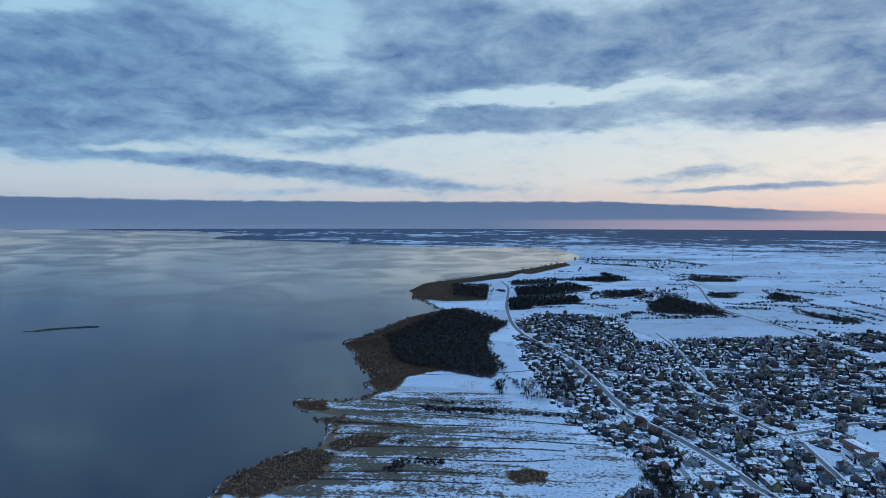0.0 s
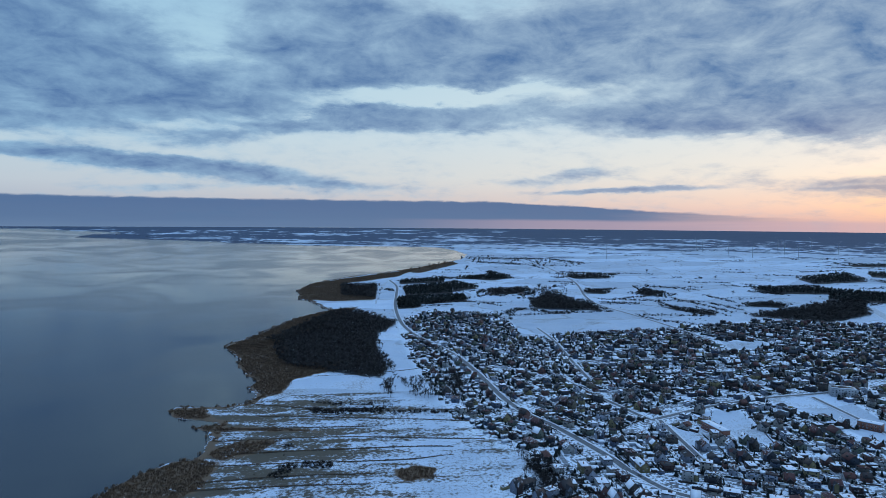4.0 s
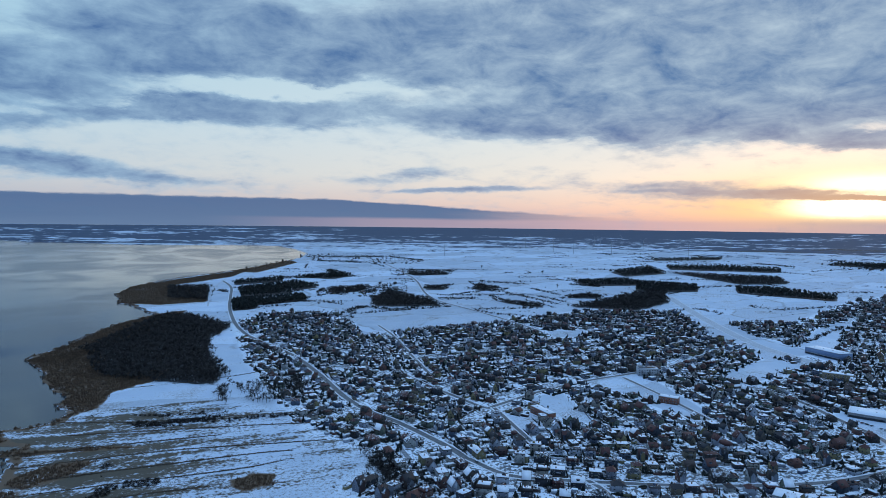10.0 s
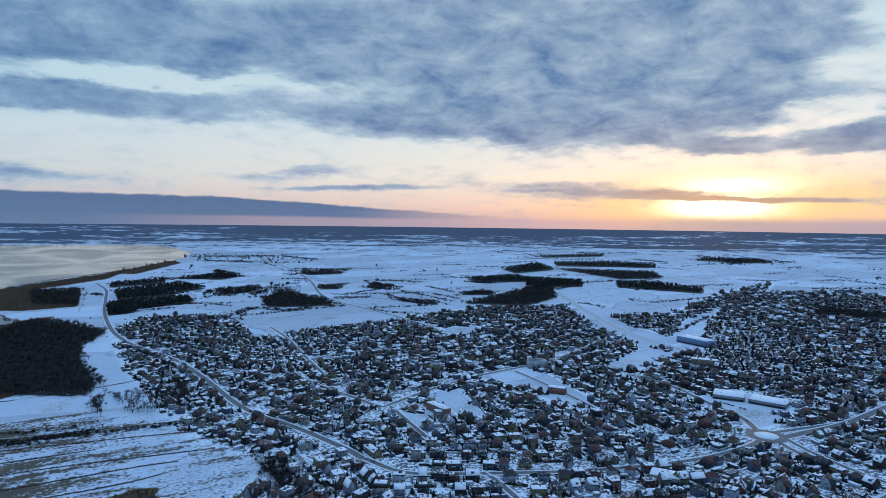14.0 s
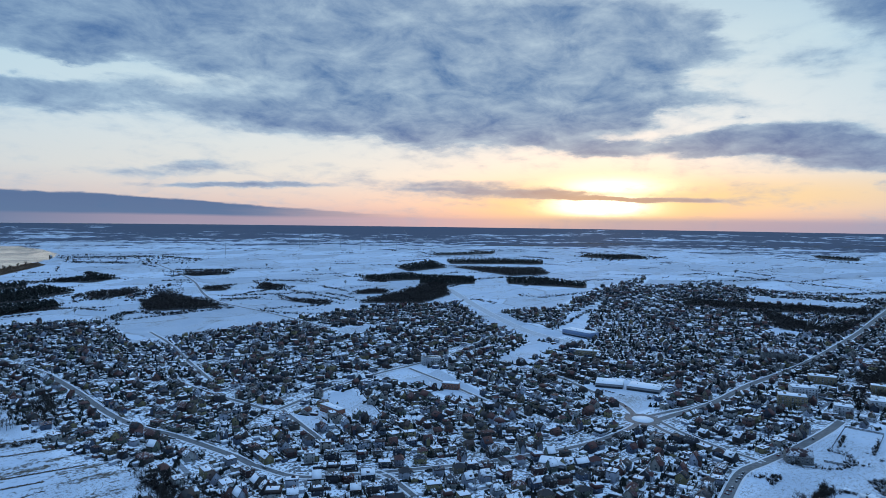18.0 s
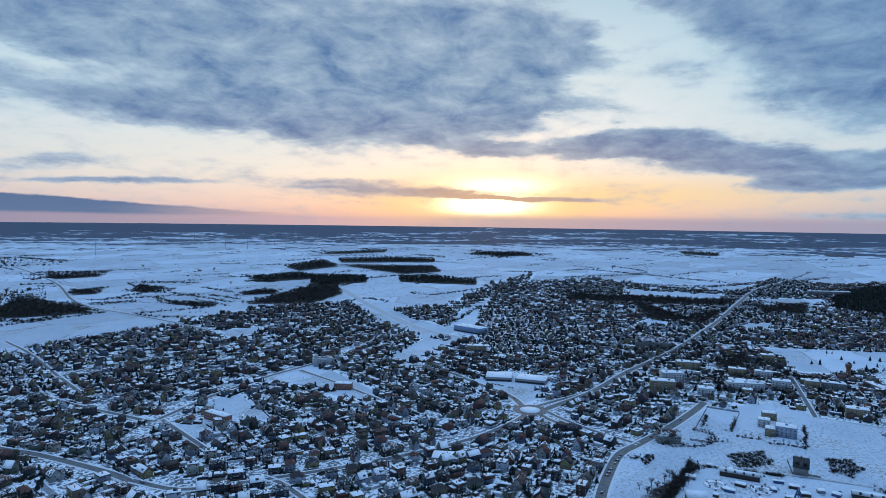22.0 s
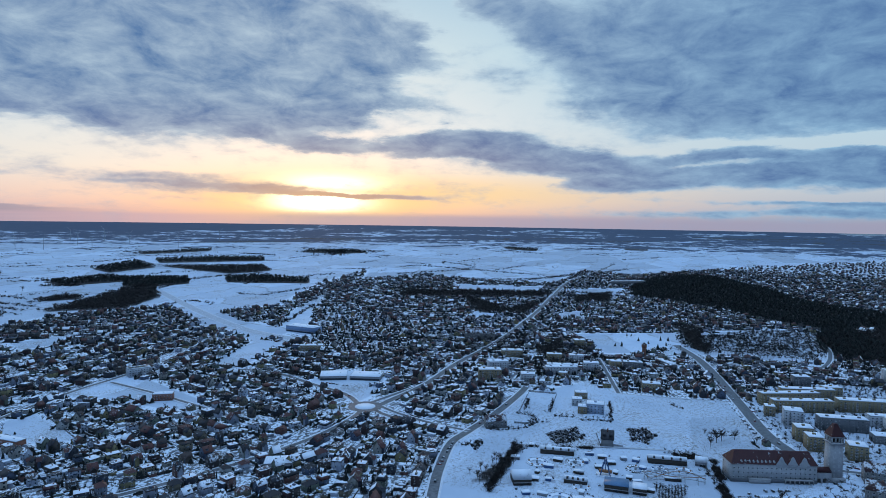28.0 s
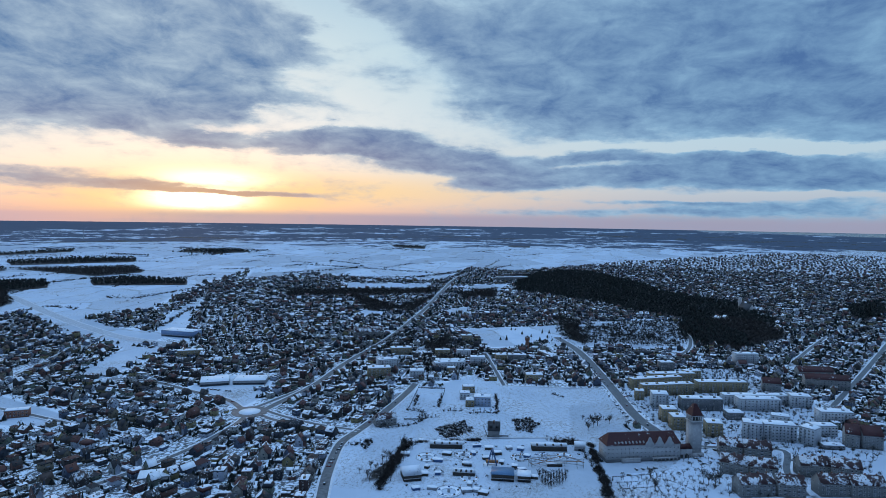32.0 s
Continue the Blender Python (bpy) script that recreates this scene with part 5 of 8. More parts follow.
def house_pieces(kind, rng):
    """The pieces of one house, standing on z = 0: name, material key, shape; and its window seats (x, y, z, turn)."""
    w, d = rng.uniform(7.8, 12.4), rng.uniform(7.4, 10.0)
    out, seats = [], []
    storeys = rng.choice([2, 2, 3, 3]) if kind in ("cube", "step") else 2 if kind == "hip" else rng.choice([1, 2, 2])
    h = 0.5 + 2.7 * storeys
    wall, roof, snow = Shape(), Shape(), Shape()
    hw, hd = w / 2, d / 2
    if kind in ("cube", "step"):
        wall.box(-hw, hw, -hd, hd, -0.6, h)
        if kind == "step":
            out.append(("annexe", "wall", Shape().box(hw - 0.2, hw + 3.6, -hd + 1.5, hd - 0.6, -0.6, h - 2.85)))
            out.append(("annexe_roof", "roof", Shape().box(hw - 0.1, hw + 3.9, -hd + 1.2, hd - 0.3, h - 2.85, h - 2.6)))
            out.append(("annexe_snow", "snow", Shape().box(hw + 0.05, hw + 3.75, -hd + 1.4, hd - 0.5, h - 2.6, h - 2.35, 0.06)))
        o = 0.35
        roof.box(-hw - o, hw + o, -hd - o, hd + o, h, h + 0.35)
        snow.box(-hw - o + 0.2, hw + o - 0.2, -hd - o + 0.2, hd + o - 0.2, h + 0.35, h + 0.62, 0.1)
        # balcony slab with its parapet
        bx = rng.uniform(-hw + 2.2, hw - 2.2)
        bal = Shape().box(bx - 1.9, bx + 1.9, -hd - 1.3, -hd + 0.05, 3.1, 3.28).box(bx - 1.9, bx + 1.9, -hd - 1.3, -hd - 1.18, 3.28, 4.15)
        bal.box(bx - 1.9, bx - 1.78, -hd - 1.18, -hd, 3.28, 4.15).box(bx + 1.78, bx + 1.9, -hd - 1.18, -hd, 3.28, 4.15)
        out.append(("balcony", "wall", bal))
        # one parapet ring and a stair head
        rim = Shape()
        loops = [[(-x, -y, z), (x, -y, z), (x, y, z), (-x, y, z)] for x, y, z in ((hw + o, hd + o, h + 0.35), (hw + o, hd + o, h + 0.75), (hw + o - 0.22, hd + o - 0.22, h + 0.75), (hw + o - 0.22, hd + o - 0.22, h + 0.35))]
        rim.v = [p for ring in loops for p in ring]
        for k in range(3):
            for i in range(4):
                j = (i + 1) % 4
                rim.f += [(4 * k + i, 4 * k + j, 4 * k + 4 + j), (4 * k + i, 4 * k + 4 + j, 4 * k + 4 + i)]
        out.append(("parapet", "roof", rim))
        hx0, hy0 = rng.uniform(-hw + 1.5, hw - 2.5), rng.uniform(-hd + 1.5, hd - 2.5)
        if rng.random() < 0.5:
            out.append(("stair_head", "wall", Shape().box(hx0, hx0 + 2.4, hy0, hy0 + 2.2, h, h + 1.9)))
        top = h + 0.35
    elif kind == "gable":
        rise = rng.uniform(0.38, 0.62) * d
        wall.extrude_x([(-hd, -0.6), (hd, -0.6), (hd, h), (0, h + rise), (-hd, h)], -hw, hw)
        o, th = 0.55, 0.28
        k = rise / hd
        roof.extrude_x([(-hd - o, h - o * k + 0.02), (0, h + rise + 0.02), (0, h + rise + th), (-hd - o, h - o * k + th)], -hw - o, hw + o)
        roof.extrude_x([(0, h + rise + 0.02), (hd + o, h - o * k + 0.02), (hd + o, h - o * k + th), (0, h + rise + th)], -hw - o, hw + o)
        if rng.random() < 0.5:
            # one slope still carries its snow
            snow.extrude_x([(0.15, h + rise + th - 0.12 * k), (hd + o - 0.3, h - (o - 0.3) * k + th + 0.01), (hd + o - 0.3, h - (o - 0.3) * k + th + 0.14), (0.15, h + rise + th + 0.03)], -hw - o + 0.2, hw + o - 0.2)
        if rng.random() < 0.3:
            snow.extrude_x([(-hd - o + 0.3, h - (o - 0.3) * k + th + 0.01), (-0.15, h + rise + th - 0.12 * k), (-0.15, h + rise + th + 0.03), (-hd - o + 0.3, h - (o - 0.3) * k + th + 0.14)], -hw - o + 0.2, hw + o - 0.2)
        top = h + rise * 0.75
        if rng.random() < 0.7:
            # dormers in both slopes
            for sgn in (-1, 1):
                x = rng.uniform(-hw * 0.45, hw * 0.45)
                y0, y1 = sorted((sgn * hd * 0.78, sgn * hd * 0.2))
                dor = Shape().box(x - 1.1, x + 1.1, y0, y1, h + 0.1, h + rise * 0.22 + 1.5)
                out.append(("dormer", "wall", dor))
                out.append(("dormer_roof", "roof", Shape().box(x - 1.35, x + 1.35, y0 - 0.2, y1 + 0.2, h + rise * 0.22 + 1.5, h + rise * 0.22 + 1.68)))
    elif kind == "cross":
        # main gable with a gabled wing across its front
        rise, o, th = rng.uniform(0.5, 0.66) * d, 0.5, 0.28
        k = rise / hd
        wall.extrude_x([(-hd, -0.6), (hd, -0.6), (hd, h), (0, h + rise), (-hd, h)], -hw, hw)
        for sgn in (1, -1):
            roof.extrude_x([(sgn * (hd + o), h - o * k + 0.02), (0, h + rise + 0.02), (0, h + rise + th), (sgn * (hd + o), h - o * k + th)][::-sgn], -hw - o, hw + o)
        ww, wl, wx = rng.uniform(2.2, 2.9), rng.uniform(1.6, 3.4), rng.uniform(-hw + 3.2, hw - 3.2)
        wr = ww * 1.05
        z1 = h + rng.uniform(-0.5, 0.8)
        ring = [(wx - ww, -0.6), (wx + ww, -0.6), (wx + ww, z1), (wx, z1 + wr), (wx - ww, z1)]
        f0, f1 = -hd - wl, -hd * 0.35
        wing = Shape()
        wing.face(*((x, f0, z) for x, z in ring))
        for (xa, za), (xb, zb) in zip(ring, ring[1:] + ring[:1]):
            wing.face((xa, f0, za), (xa, f1, za), (xb, f1, zb), (xb, f0, zb))
        out.append(("wing", "wall", wing))
        for sgn in (1, -1):
            e0, e1 = (wx + sgn * (ww + 0.4), z1 - 0.42), (wx, z1 + wr)
            slab = Shape().face((e0[0], f0 - 0.4, e0[1] + 0.25), (e1[0], f0 - 0.4, e1[1] + 0.25), (e1[0], f1, e1[1] + 0.25), (e0[0], f1, e0[1] + 0.25))
            slab.face((e0[0], f0 - 0.4, e0[1] + 0.02), (e1[0], f0 - 0.4, e1[1] + 0.02), (e1[0], f0 - 0.4, e1[1] + 0.25), (e0[0], f0 - 0.4, e0[1] + 0.25))
            out.append(("wing_roof", "roof", slab))
        snow.extrude_x([(0.15, h + rise + th - 0.12 * k), (hd + o - 0.3, h - (o - 0.3) * k + th + 0.01), (hd + o - 0.3, h - (o - 0.3) * k + th + 0.14), (0.15, h + rise + th + 0.03)], -hw - o + 0.2, hw + o - 0.2)
        top = h + rise * 0.75
    elif kind == "mansard":
        # steep lower slopes under a flat snowy top
        wall.box(-hw, hw, -hd, hd, -0.6, h)
        roof.box(-hw - 0.5, hw + 0.5, -hd - 0.5, hd + 0.5, h, h + 2.7, 1.5)
        snow.box(-hw + 1.1, hw - 1.1, -hd + 1.1, hd - 1.1, h + 2.7, h + 2.95, 0.1)
        for x in (-hw * 0.45, hw * 0.45):
            out.append(("dormer", "wall", Shape().box(x - 0.9, x + 0.9, -hd - 0.1, -hd + 1.6, h + 0.35, h + 2.1)))
        top = h + 2.7
    else:
        rise, o = rng.uniform(2.4, 3.6), 0.6
        wall.box(-hw, hw, -hd, hd, -0.6, h)
        a, b, r = hw + o, hd + o, max(0.4, hw - hd)
        e = [(-a, -b, h - 0.05), (a, -b, h - 0.05), (a, b, h - 0.05), (-a, b, h - 0.05)]
        p, q = (-r, 0, h + rise), (r, 0, h + rise)
        roof.face(e[0], e[1], q, p).face(e[1], e[2], q).face(e[2], e[3], p, q).face(e[3], e[0], p).face(*e[::-1])
        lifted = lambda v, t: tuple((1 - t) * v[i] + t * (0, 0, h + rise * 0.4)[i] for i in range(3))
        snow.face(*(tuple(c + (0, 0, 0.1)[i] for i, c in enumerate(lifted(v, 0.12))) for v in (e[2], e[3], p, q)))
        top = h + rise * 0.55
    out = [("wall", "wall", wall), ("roof", "roof", roof)] + out
    if snow.v:
        out.append(("snow_cover", "snow", snow))
    cx, cy = rng.uniform(-hw * 0.5, hw * 0.5), rng.uniform(-hd * 0.4, hd * 0.4)
    out.append(("chimney", "brick", Shape().box(cx - 0.45, cx + 0.45, cy - 0.35, cy + 0.35, top - 1.5, top + 1.5).box(cx - 0.55, cx + 0.55, cy - 0.45, cy + 0.45, top + 1.5, top + 1.62)))
    dx = rng.uniform(-hw + 1.5, hw - 1.5)
    out.append(("door", "dark", Shape().box(dx - 0.5, dx + 0.5, -hd - 0.06, -hd + 0.02, 0.0, 2.1)))
    for s in range(storeys):
        z = 0.6 + 2.85 * s + 0.85
        for fx in (-0.29, 0.29):
            if s or abs(fx * w - dx) > 1.3:
                seats.append((fx * w, -hd, z, 0.0))
            if rng.random() < 0.8:
                seats.append((fx * w, hd, z, math.pi))
        if not (kind == "step" and s < storeys - 1):
            seats.append((hw, rng.uniform(-0.2, 0.2) * d, z, math.pi / 2))
        seats.append((-hw, rng.uniform(-0.2, 0.2) * d, z, -math.pi / 2))
    return out, seats


KEYS_NEAR = {"wall": WALL, "roof": ROOF, "snow": ROOF_SNOW, "brick": BRICK, "dark": DARK}
KEYS_FAR = {"wall": WALL_FAR, "roof": ROOF_FAR, "snow": ROOF_SNOW_FAR, "brick": BRICK, "dark": DARK}
HOUSE_KINDS = ["cube", "cross", "step", "gable", "mansard", "hip", "cube", "cross", "gable", "step", "cube", "hip", "gable", "cross", "cube", "step", "gable", "mansard", "cube", "cross", "gable", "hip", "step", "cross"]
HOUSE_LABELS = {
    "cube": "flat-roofed rendered family house with snow on its roof", "step": "stepped flat-roofed house with a low snowy annexe",
    "cross": "cross-gabled family house with dark tiles and thin snow", "mansard": "mansard-roofed house with dark slopes and a snowy top",
    "gable": "steep gabled house with dark tiles and patchy snow", "hip": "hip-roofed rendered house with thin snow on dark tiles"}


# --- trees ---
def bare_tree(rng, height=9.0, twigs=46, limbs=7):
    """Trunk and limbs, and a crown of thin twigs, of a leafless tree."""
    trunk, crown = Shape(), Shape()
    lean = Vector((rng.uniform(-0.5, 0.5), rng.uniform(-0.5, 0.5), height * 0.62))
    trunk.tube((0, 0, -0.4), lean * 0.5, height * 0.022, height * 0.016, 5).tube(lean * 0.5, lean, height * 0.016, height * 0.007, 4)
    tips = [lean]
    for i in range(limbs):
        a, t = 6.283 * i / limbs + rng.uniform(-0.4, 0.4), rng.uniform(0.4, 0.95)
        base = lean * t
        reach = height * rng.uniform(0.16, 0.3)
        tip = base + Vector((math.cos(a) * reach, math.sin(a) * reach, height * rng.uniform(0.14, 0.34)))
        trunk.tube(base, tip, height * 0.009, height * 0.004, 3)
        tips += [tip, base.lerp(tip, 0.75), base.lerp(tip, 0.5), base.lerp(tip, 0.28)]
    for i in range(twigs):
        b = tips[i % len(tips)]
        d = Vector((rng.gauss(0, 1), rng.gauss(0, 1), rng.gauss(0.75, 0.7))).normalized() * height * rng.uniform(0.10, 0.24)
        s = d.orthogonal().normalized() * height * 0.011
        crown.face(b - s, b + s, b + d)
        m = b + d * 0.45
        e = Vector((rng.gauss(0, 1), rng.gauss(0, 1), rng.gauss(0.5, 0.6))).normalized() * height * rng.uniform(0.07, 0.14)
        s = e.orthogonal().normalized() * height * 0.008
        crown.face(m - s, m + s, m + e)
    return trunk, crown


def shrub(rng, height=3.0, twigs=70):
    """A dense leafless bush: short stems and many fine twigs."""
    trunk, crown = Shape(), Shape()
    for i in range(4):
        a = rng.uniform(0, 6.28)
        trunk.tube((0.2 * math.cos(a), 0.2 * math.sin(a), -0.3), (0.9 * math.cos(a), 0.9 * math.sin(a), height * 0.6), 0.07, 0.03, 3)
    for i in range(twigs):
        b = Vector((rng.gauss(0, 0.75), rng.gauss(0, 0.75), abs(rng.gauss(0, 0.3)) * height))
        d = Vector((b.x * 0.6 + rng.gauss(0, 0.4), b.y * 0.6 + rng.gauss(0, 0.4), rng.uniform(0.3, 0.75) * height))
        s = d.orthogonal().normalized() * 0.09
        crown.face(b - s, b + s, b + d)
    return trunk, crown


def conifer(rng, height=9.0, tiers=6, width=0.24, sides=9):
    """Trunk, and ragged tiers of drooping boughs."""
    trunk, crown = Shape(), Shape()
    trunk.tube((0, 0, -0.3), (0, 0, height * 0.9), height * 0.02, height * 0.006, 5)
    for k in range(tiers):
        z0, z1 = height * (0.12 + 0.8 * k / tiers), height * (0.12 + 0.8 * (k + 1.75) / tiers)
        r = height * width * (1 - k / tiers) ** 0.8 + 0.15
        ring = []
        for i in range(sides * 2):
            a = math.pi * i / sides + k
            q = r * (rng.uniform(0.9, 1.2) if i % 2 else rng.uniform(0.45, 0.7))
            ring.append((q * math.cos(a), q * math.sin(a), z0 - (0.06 * height * (i % 2)) + rng.uniform(-0.1, 0.1)))
        tip = (rng.uniform(-0.1, 0.1), rng.uniform(-0.1, 0.1), min(z1, height))
        for i in range(len(ring)):
            crown.face(ring[i], ring[(i + 1) % len(ring)], tip)
    return trunk, crown


def pine(rng, height=15.0):
    """A bare stem and a crown of ragged flat clumps of needles."""
    trunk, crown = Shape(), Shape()
    trunk.tube((0, 0, -0.4), (rng.uniform(-0.4, 0.4), 0, height * 0.93), height * 0.014, height * 0.006, 5)
    for k in range(7):
        z = height * (0.52 + 0.45 * k / 7)
        a, q = rng.uniform(0, 6.28), height * 0.10 * (1.1 - k / 7)
        c = Vector((math.cos(a) * q, math.sin(a) * q, z))
        r = height * rng.uniform(0.10, 0.16) * (1.15 - 0.55 * k / 7)
        ring = [c + Vector((r * rng.uniform(0.6, 1.2) * math.cos(i * 1.0472), r * rng.uniform(0.6, 1.2) * math.sin(i * 1.0472), rng.uniform(-0.25, 0.2) * r)) for i in range(6)]
        up, dn = c + Vector((0, 0, r * 0.75)), c - Vector((0, 0, r * 0.35))
        for i in range(6):
            crown.face(ring[i], ring[(i + 1) % 6], up)
            crown.face(ring[(i + 1) % 6], ring[i], dn)
    return trunk, crown

# ---- the town ----
rng = random.Random(7)
nrng = np.random.RandomState(7)
SKIP_ROADS = {"railway", "field_road", "farm_track", "coast_lane"}


def road_clearance(px, py):
    best = np.full(np.shape(px), 1e9)
    for width, line in ROAD_LINES.values():
        best = np.minimum(best, line_distance(px, py, [tuple(p) for p in line[::3]] + [tuple(line[-1])]) - width / 2)
    return best


def lay_out_houses():
    """Plots in rows along the streets; each house is turned to the street that it lies nearest to."""
    anchors = []
    for name, (width, line) in ROAD_LINES.items():
        if name in SKIP_ROADS or width < 4.5:
            continue
        for i in range(7, len(line) - 1, 14):
            t = line[i] - line[i - 1]
            anchors.append((*line[i], math.atan2(t[1], t[0]), width))
    global N_ROAD_ANCHORS
    N_ROAD_ANCHORS = len(anchors)
    for gx_ in np.arange(150, 3700, 170):
        for gy2 in np.arange(-2000, 1600, 170):
            if min(math.hypot(a[0] - gx_, a[1] - gy2) for a in anchors) > 160:
                anchors.append((gx_ + rng.uniform(-40, 40), gy2 + rng.uniform(-40, 40), rng.choice([0.35, 0.5, -1.0, 1.9]) + rng.uniform(-0.1, 0.1), 5))
    A = np.array(anchors)
    rows = []
    for k, (ax, ay, ang, width) in enumerate(anchors):
        c, s = math.cos(ang), math.sin(ang)
        us = np.arange(-190, 190, 15.5)
        vs = np.array([sgn * (width / 2 + 9.5 + off) for sgn in (1, -1) for off in (0, 25, 50, 75, 100, 125, 150)])
        U, V = np.meshgrid(us, vs)
        U, V = U.ravel() + nrng.uniform(-3.5, 3.5, U.size), V.ravel() + nrng.uniform(-3, 3, U.size)
        X, Y = ax + U * c - V * s, ay + U * s + V * c
        mine = np.argmin((X[:, None] - A[None, :, 0]) ** 2 + (Y[:, None] - A[None, :, 1]) ** 2, 1) == k
        turn = np.where(V > 0, ang, ang + math.pi)
        rows.append(np.stack([X, Y, turn], 1)[mine])
    P = np.concatenate(rows)
    X, Y = P[:, 0], P[:, 1]
    R = np.hypot(X, Y)
    ok = inside(X, Y, TOWN) & (R > 430) & (R < 3300)
    for poly in OPEN_GROUND + BARE_WOODS + PINE_WOODS:
        ok &= signed(X, Y, poly) < 5
    ok &= road_clearance(X, Y) > 6.5
    ok &= water_depth(X, Y) < -25
    ok &= nrng.rand(len(X)) < np.where(R > 1500, 0.85, 0.92)
    ok &= ripple(X, Y, 75, 13) > -0.75
    P = P[ok]
    P = P[np.argsort(np.hypot(P[:, 0], P[:, 1]))]
    taken, keep = {}, []
    for x, y, t in P:
        cell = (int(x // 12), int(y // 12))
        if all((x - q[0]) ** 2 + (y - q[1]) ** 2 > 132 for i in (-1, 0, 1) for j in (-1, 0, 1) for q in taken.get((cell[0] + i, cell[1] + j), ())):
            taken.setdefault(cell, []).append((x, y))
            keep.append((x, y, t))
    # villages out in the fields
    for poly in VILLAGES:
        xs, ys = zip(*poly)
        n = int(min(150, (max(xs) - min(xs)) * (max(ys) - min(ys)) / 2500))
        for _ in range(n):
            x, y = rng.uniform(min(xs), max(xs)), rng.uniform(min(ys), max(ys))
            if inside(np.array([x]), np.array([y]), poly)[0]:
                keep.append((x, y, rng.uniform(0, 6.28)))
    return np.array(keep), A


HOUSES, ANCHORS = lay_out_houses()
NEAR_HOUSES = 165
templates = [house_pieces(k, random.Random(100 + i)) for i, k in enumerate(HOUSE_KINDS)]
house_kind = nrng.randint(0, len(HOUSE_KINDS), len(HOUSES))
shared_window = window_mesh()
near_masters = []
for (pieces, seats), kind in zip(templates, HOUSE_KINDS):
    near_masters.append(([(nm, sh.mesh(nm, KEYS_NEAR[key])) for nm, key, sh in pieces], seats, HOUSE_LABELS[kind]))
for (x, y, t), k in zip(HOUSES[:NEAR_HOUSES], house_kind):
    pieces, seats, label = near_masters[k]
    h = thing("house", label, "house", "family houses of the town", pose(x, y, gz(x, y) + 0.5, 0, 0, math.degrees(t) + rng.uniform(-6, 6)) @ Matrix.Diagonal((rng.uniform(0.8, 1.15), rng.uniform(0.8, 1.1), rng.uniform(0.78, 1.1), 1)))
    for nm, me in pieces:
        part(nm, me, None, h)
    for sx, sy, sz, st in seats:
        part("window", shared_window, None, h, at=Matrix.Translation((sx, sy, sz)) @ Matrix.Rotation(st, 4, "Z"))

far = HOUSES[NEAR_HOUSES:]
far_rows = np.stack([far[:, 0], far[:, 1], lift(np.hypot(far[:, 0], far[:, 1])) + 0.5, far[:, 2], np.full(len(far), 1.0), np.full(len(far), 1.0)], 1)
far_rows[:, 4], far_rows[:, 5] = nrng.uniform(0.66, 1.08, len(far)), nrng.uniform(0.62, 1.08, len(far))
far_rows[:, 4] *= shrink(np.hypot(far[:, 0], far[:, 1]))
far_rows[:, 5] *= shrink(np.hypot(far[:, 0], far[:, 1]))
far_rows[:, 3] += nrng.uniform(-0.1, 0.1, len(far))
far_kind = house_kind[NEAR_HOUSES:]
far_town = tagged(new("distant_houses"), "crowded snowy roofs of family houses across the town", "houses", kind="stuff")
for key, nm in (("wall", "walls"), ("roof", "roofs"), ("snow", "roof_snow"), ("brick", "chimneys"), ("dark", "doors")):
    tpl, use = [], []
    for i, (pieces, seats) in enumerate(templates):
        s = Shape()
        for pn, pk, sh in pieces:
            if pk == key:
                q = len(s.v)
                s.v += sh.v
                s.f += [tuple(a + q for a in f) for f in sh.f]
        if s.v:
            tpl.append(s.arrays()), use.append(i)
    choose = np.array([use.index(k) if k in use else -1 for k in far_kind])
    if key == "snow":
        choose[nrng.rand(len(choose)) < 0.36] = -1
    ob = scatter(nm, tpl, far_rows, KEYS_FAR[key], choose)
    ob.parent = far_town
    tagged(ob, kind="stuff")
tpl = []
for pieces, seats in templates:
    s = Shape()
    for sx, sy, sz, st in seats:
        c, n_ = math.cos(st), math.sin(st)
        pts = [(-0.6, -0.05, 0), (0.6, -0.05, 0), (0.6, -0.05, 1.3), (-0.6, -0.05, 1.3)]
        s.face(*((sx + a * c - b * n_, sy + a * n_ + b * c, sz + e) for a, b, e in pts))
    tpl.append(s.arrays())
ob = scatter("windows", tpl, far_rows, GLASS, far_kind)
ob.parent = far_town
tagged(ob, kind="stuff")

# garden sheds and garages
shed_shapes = []
for w, d, h in ((3.2, 5.5, 2.5), (5.8, 6.0, 2.7), (3.6, 9.0, 2.8), (4.5, 4.0, 2.4)):
    shed_shapes.append((Shape().box(-w / 2, w / 2, -d / 2, d / 2, -0.4, h).arrays(), Shape().box(-w / 2 - 0.15, w / 2 + 0.15, -d / 2 - 0.15, d / 2 + 0.15, h, h + 0.3, 0.06).arrays()))
hx, hy, ht = HOUSES[:, 0], HOUSES[:, 1], HOUSES[:, 2]


def beside(prob, back, spread):
    """Places in the gardens, behind and beside the houses."""
    sel = (nrng.rand(len(HOUSES)) < prob) & (np.hypot(hx, hy) < 2500)
    u, v = nrng.uniform(-spread, spread, len(HOUSES)), nrng.uniform(back[0], back[1], len(HOUSES))
    X, Y = hx + u * np.cos(ht) - v * np.sin(ht), hy + u * np.sin(ht) + v * np.cos(ht)
    sel &= road_clearance(X, Y) > 2.0
    return X[sel], Y[sel], ht[sel]


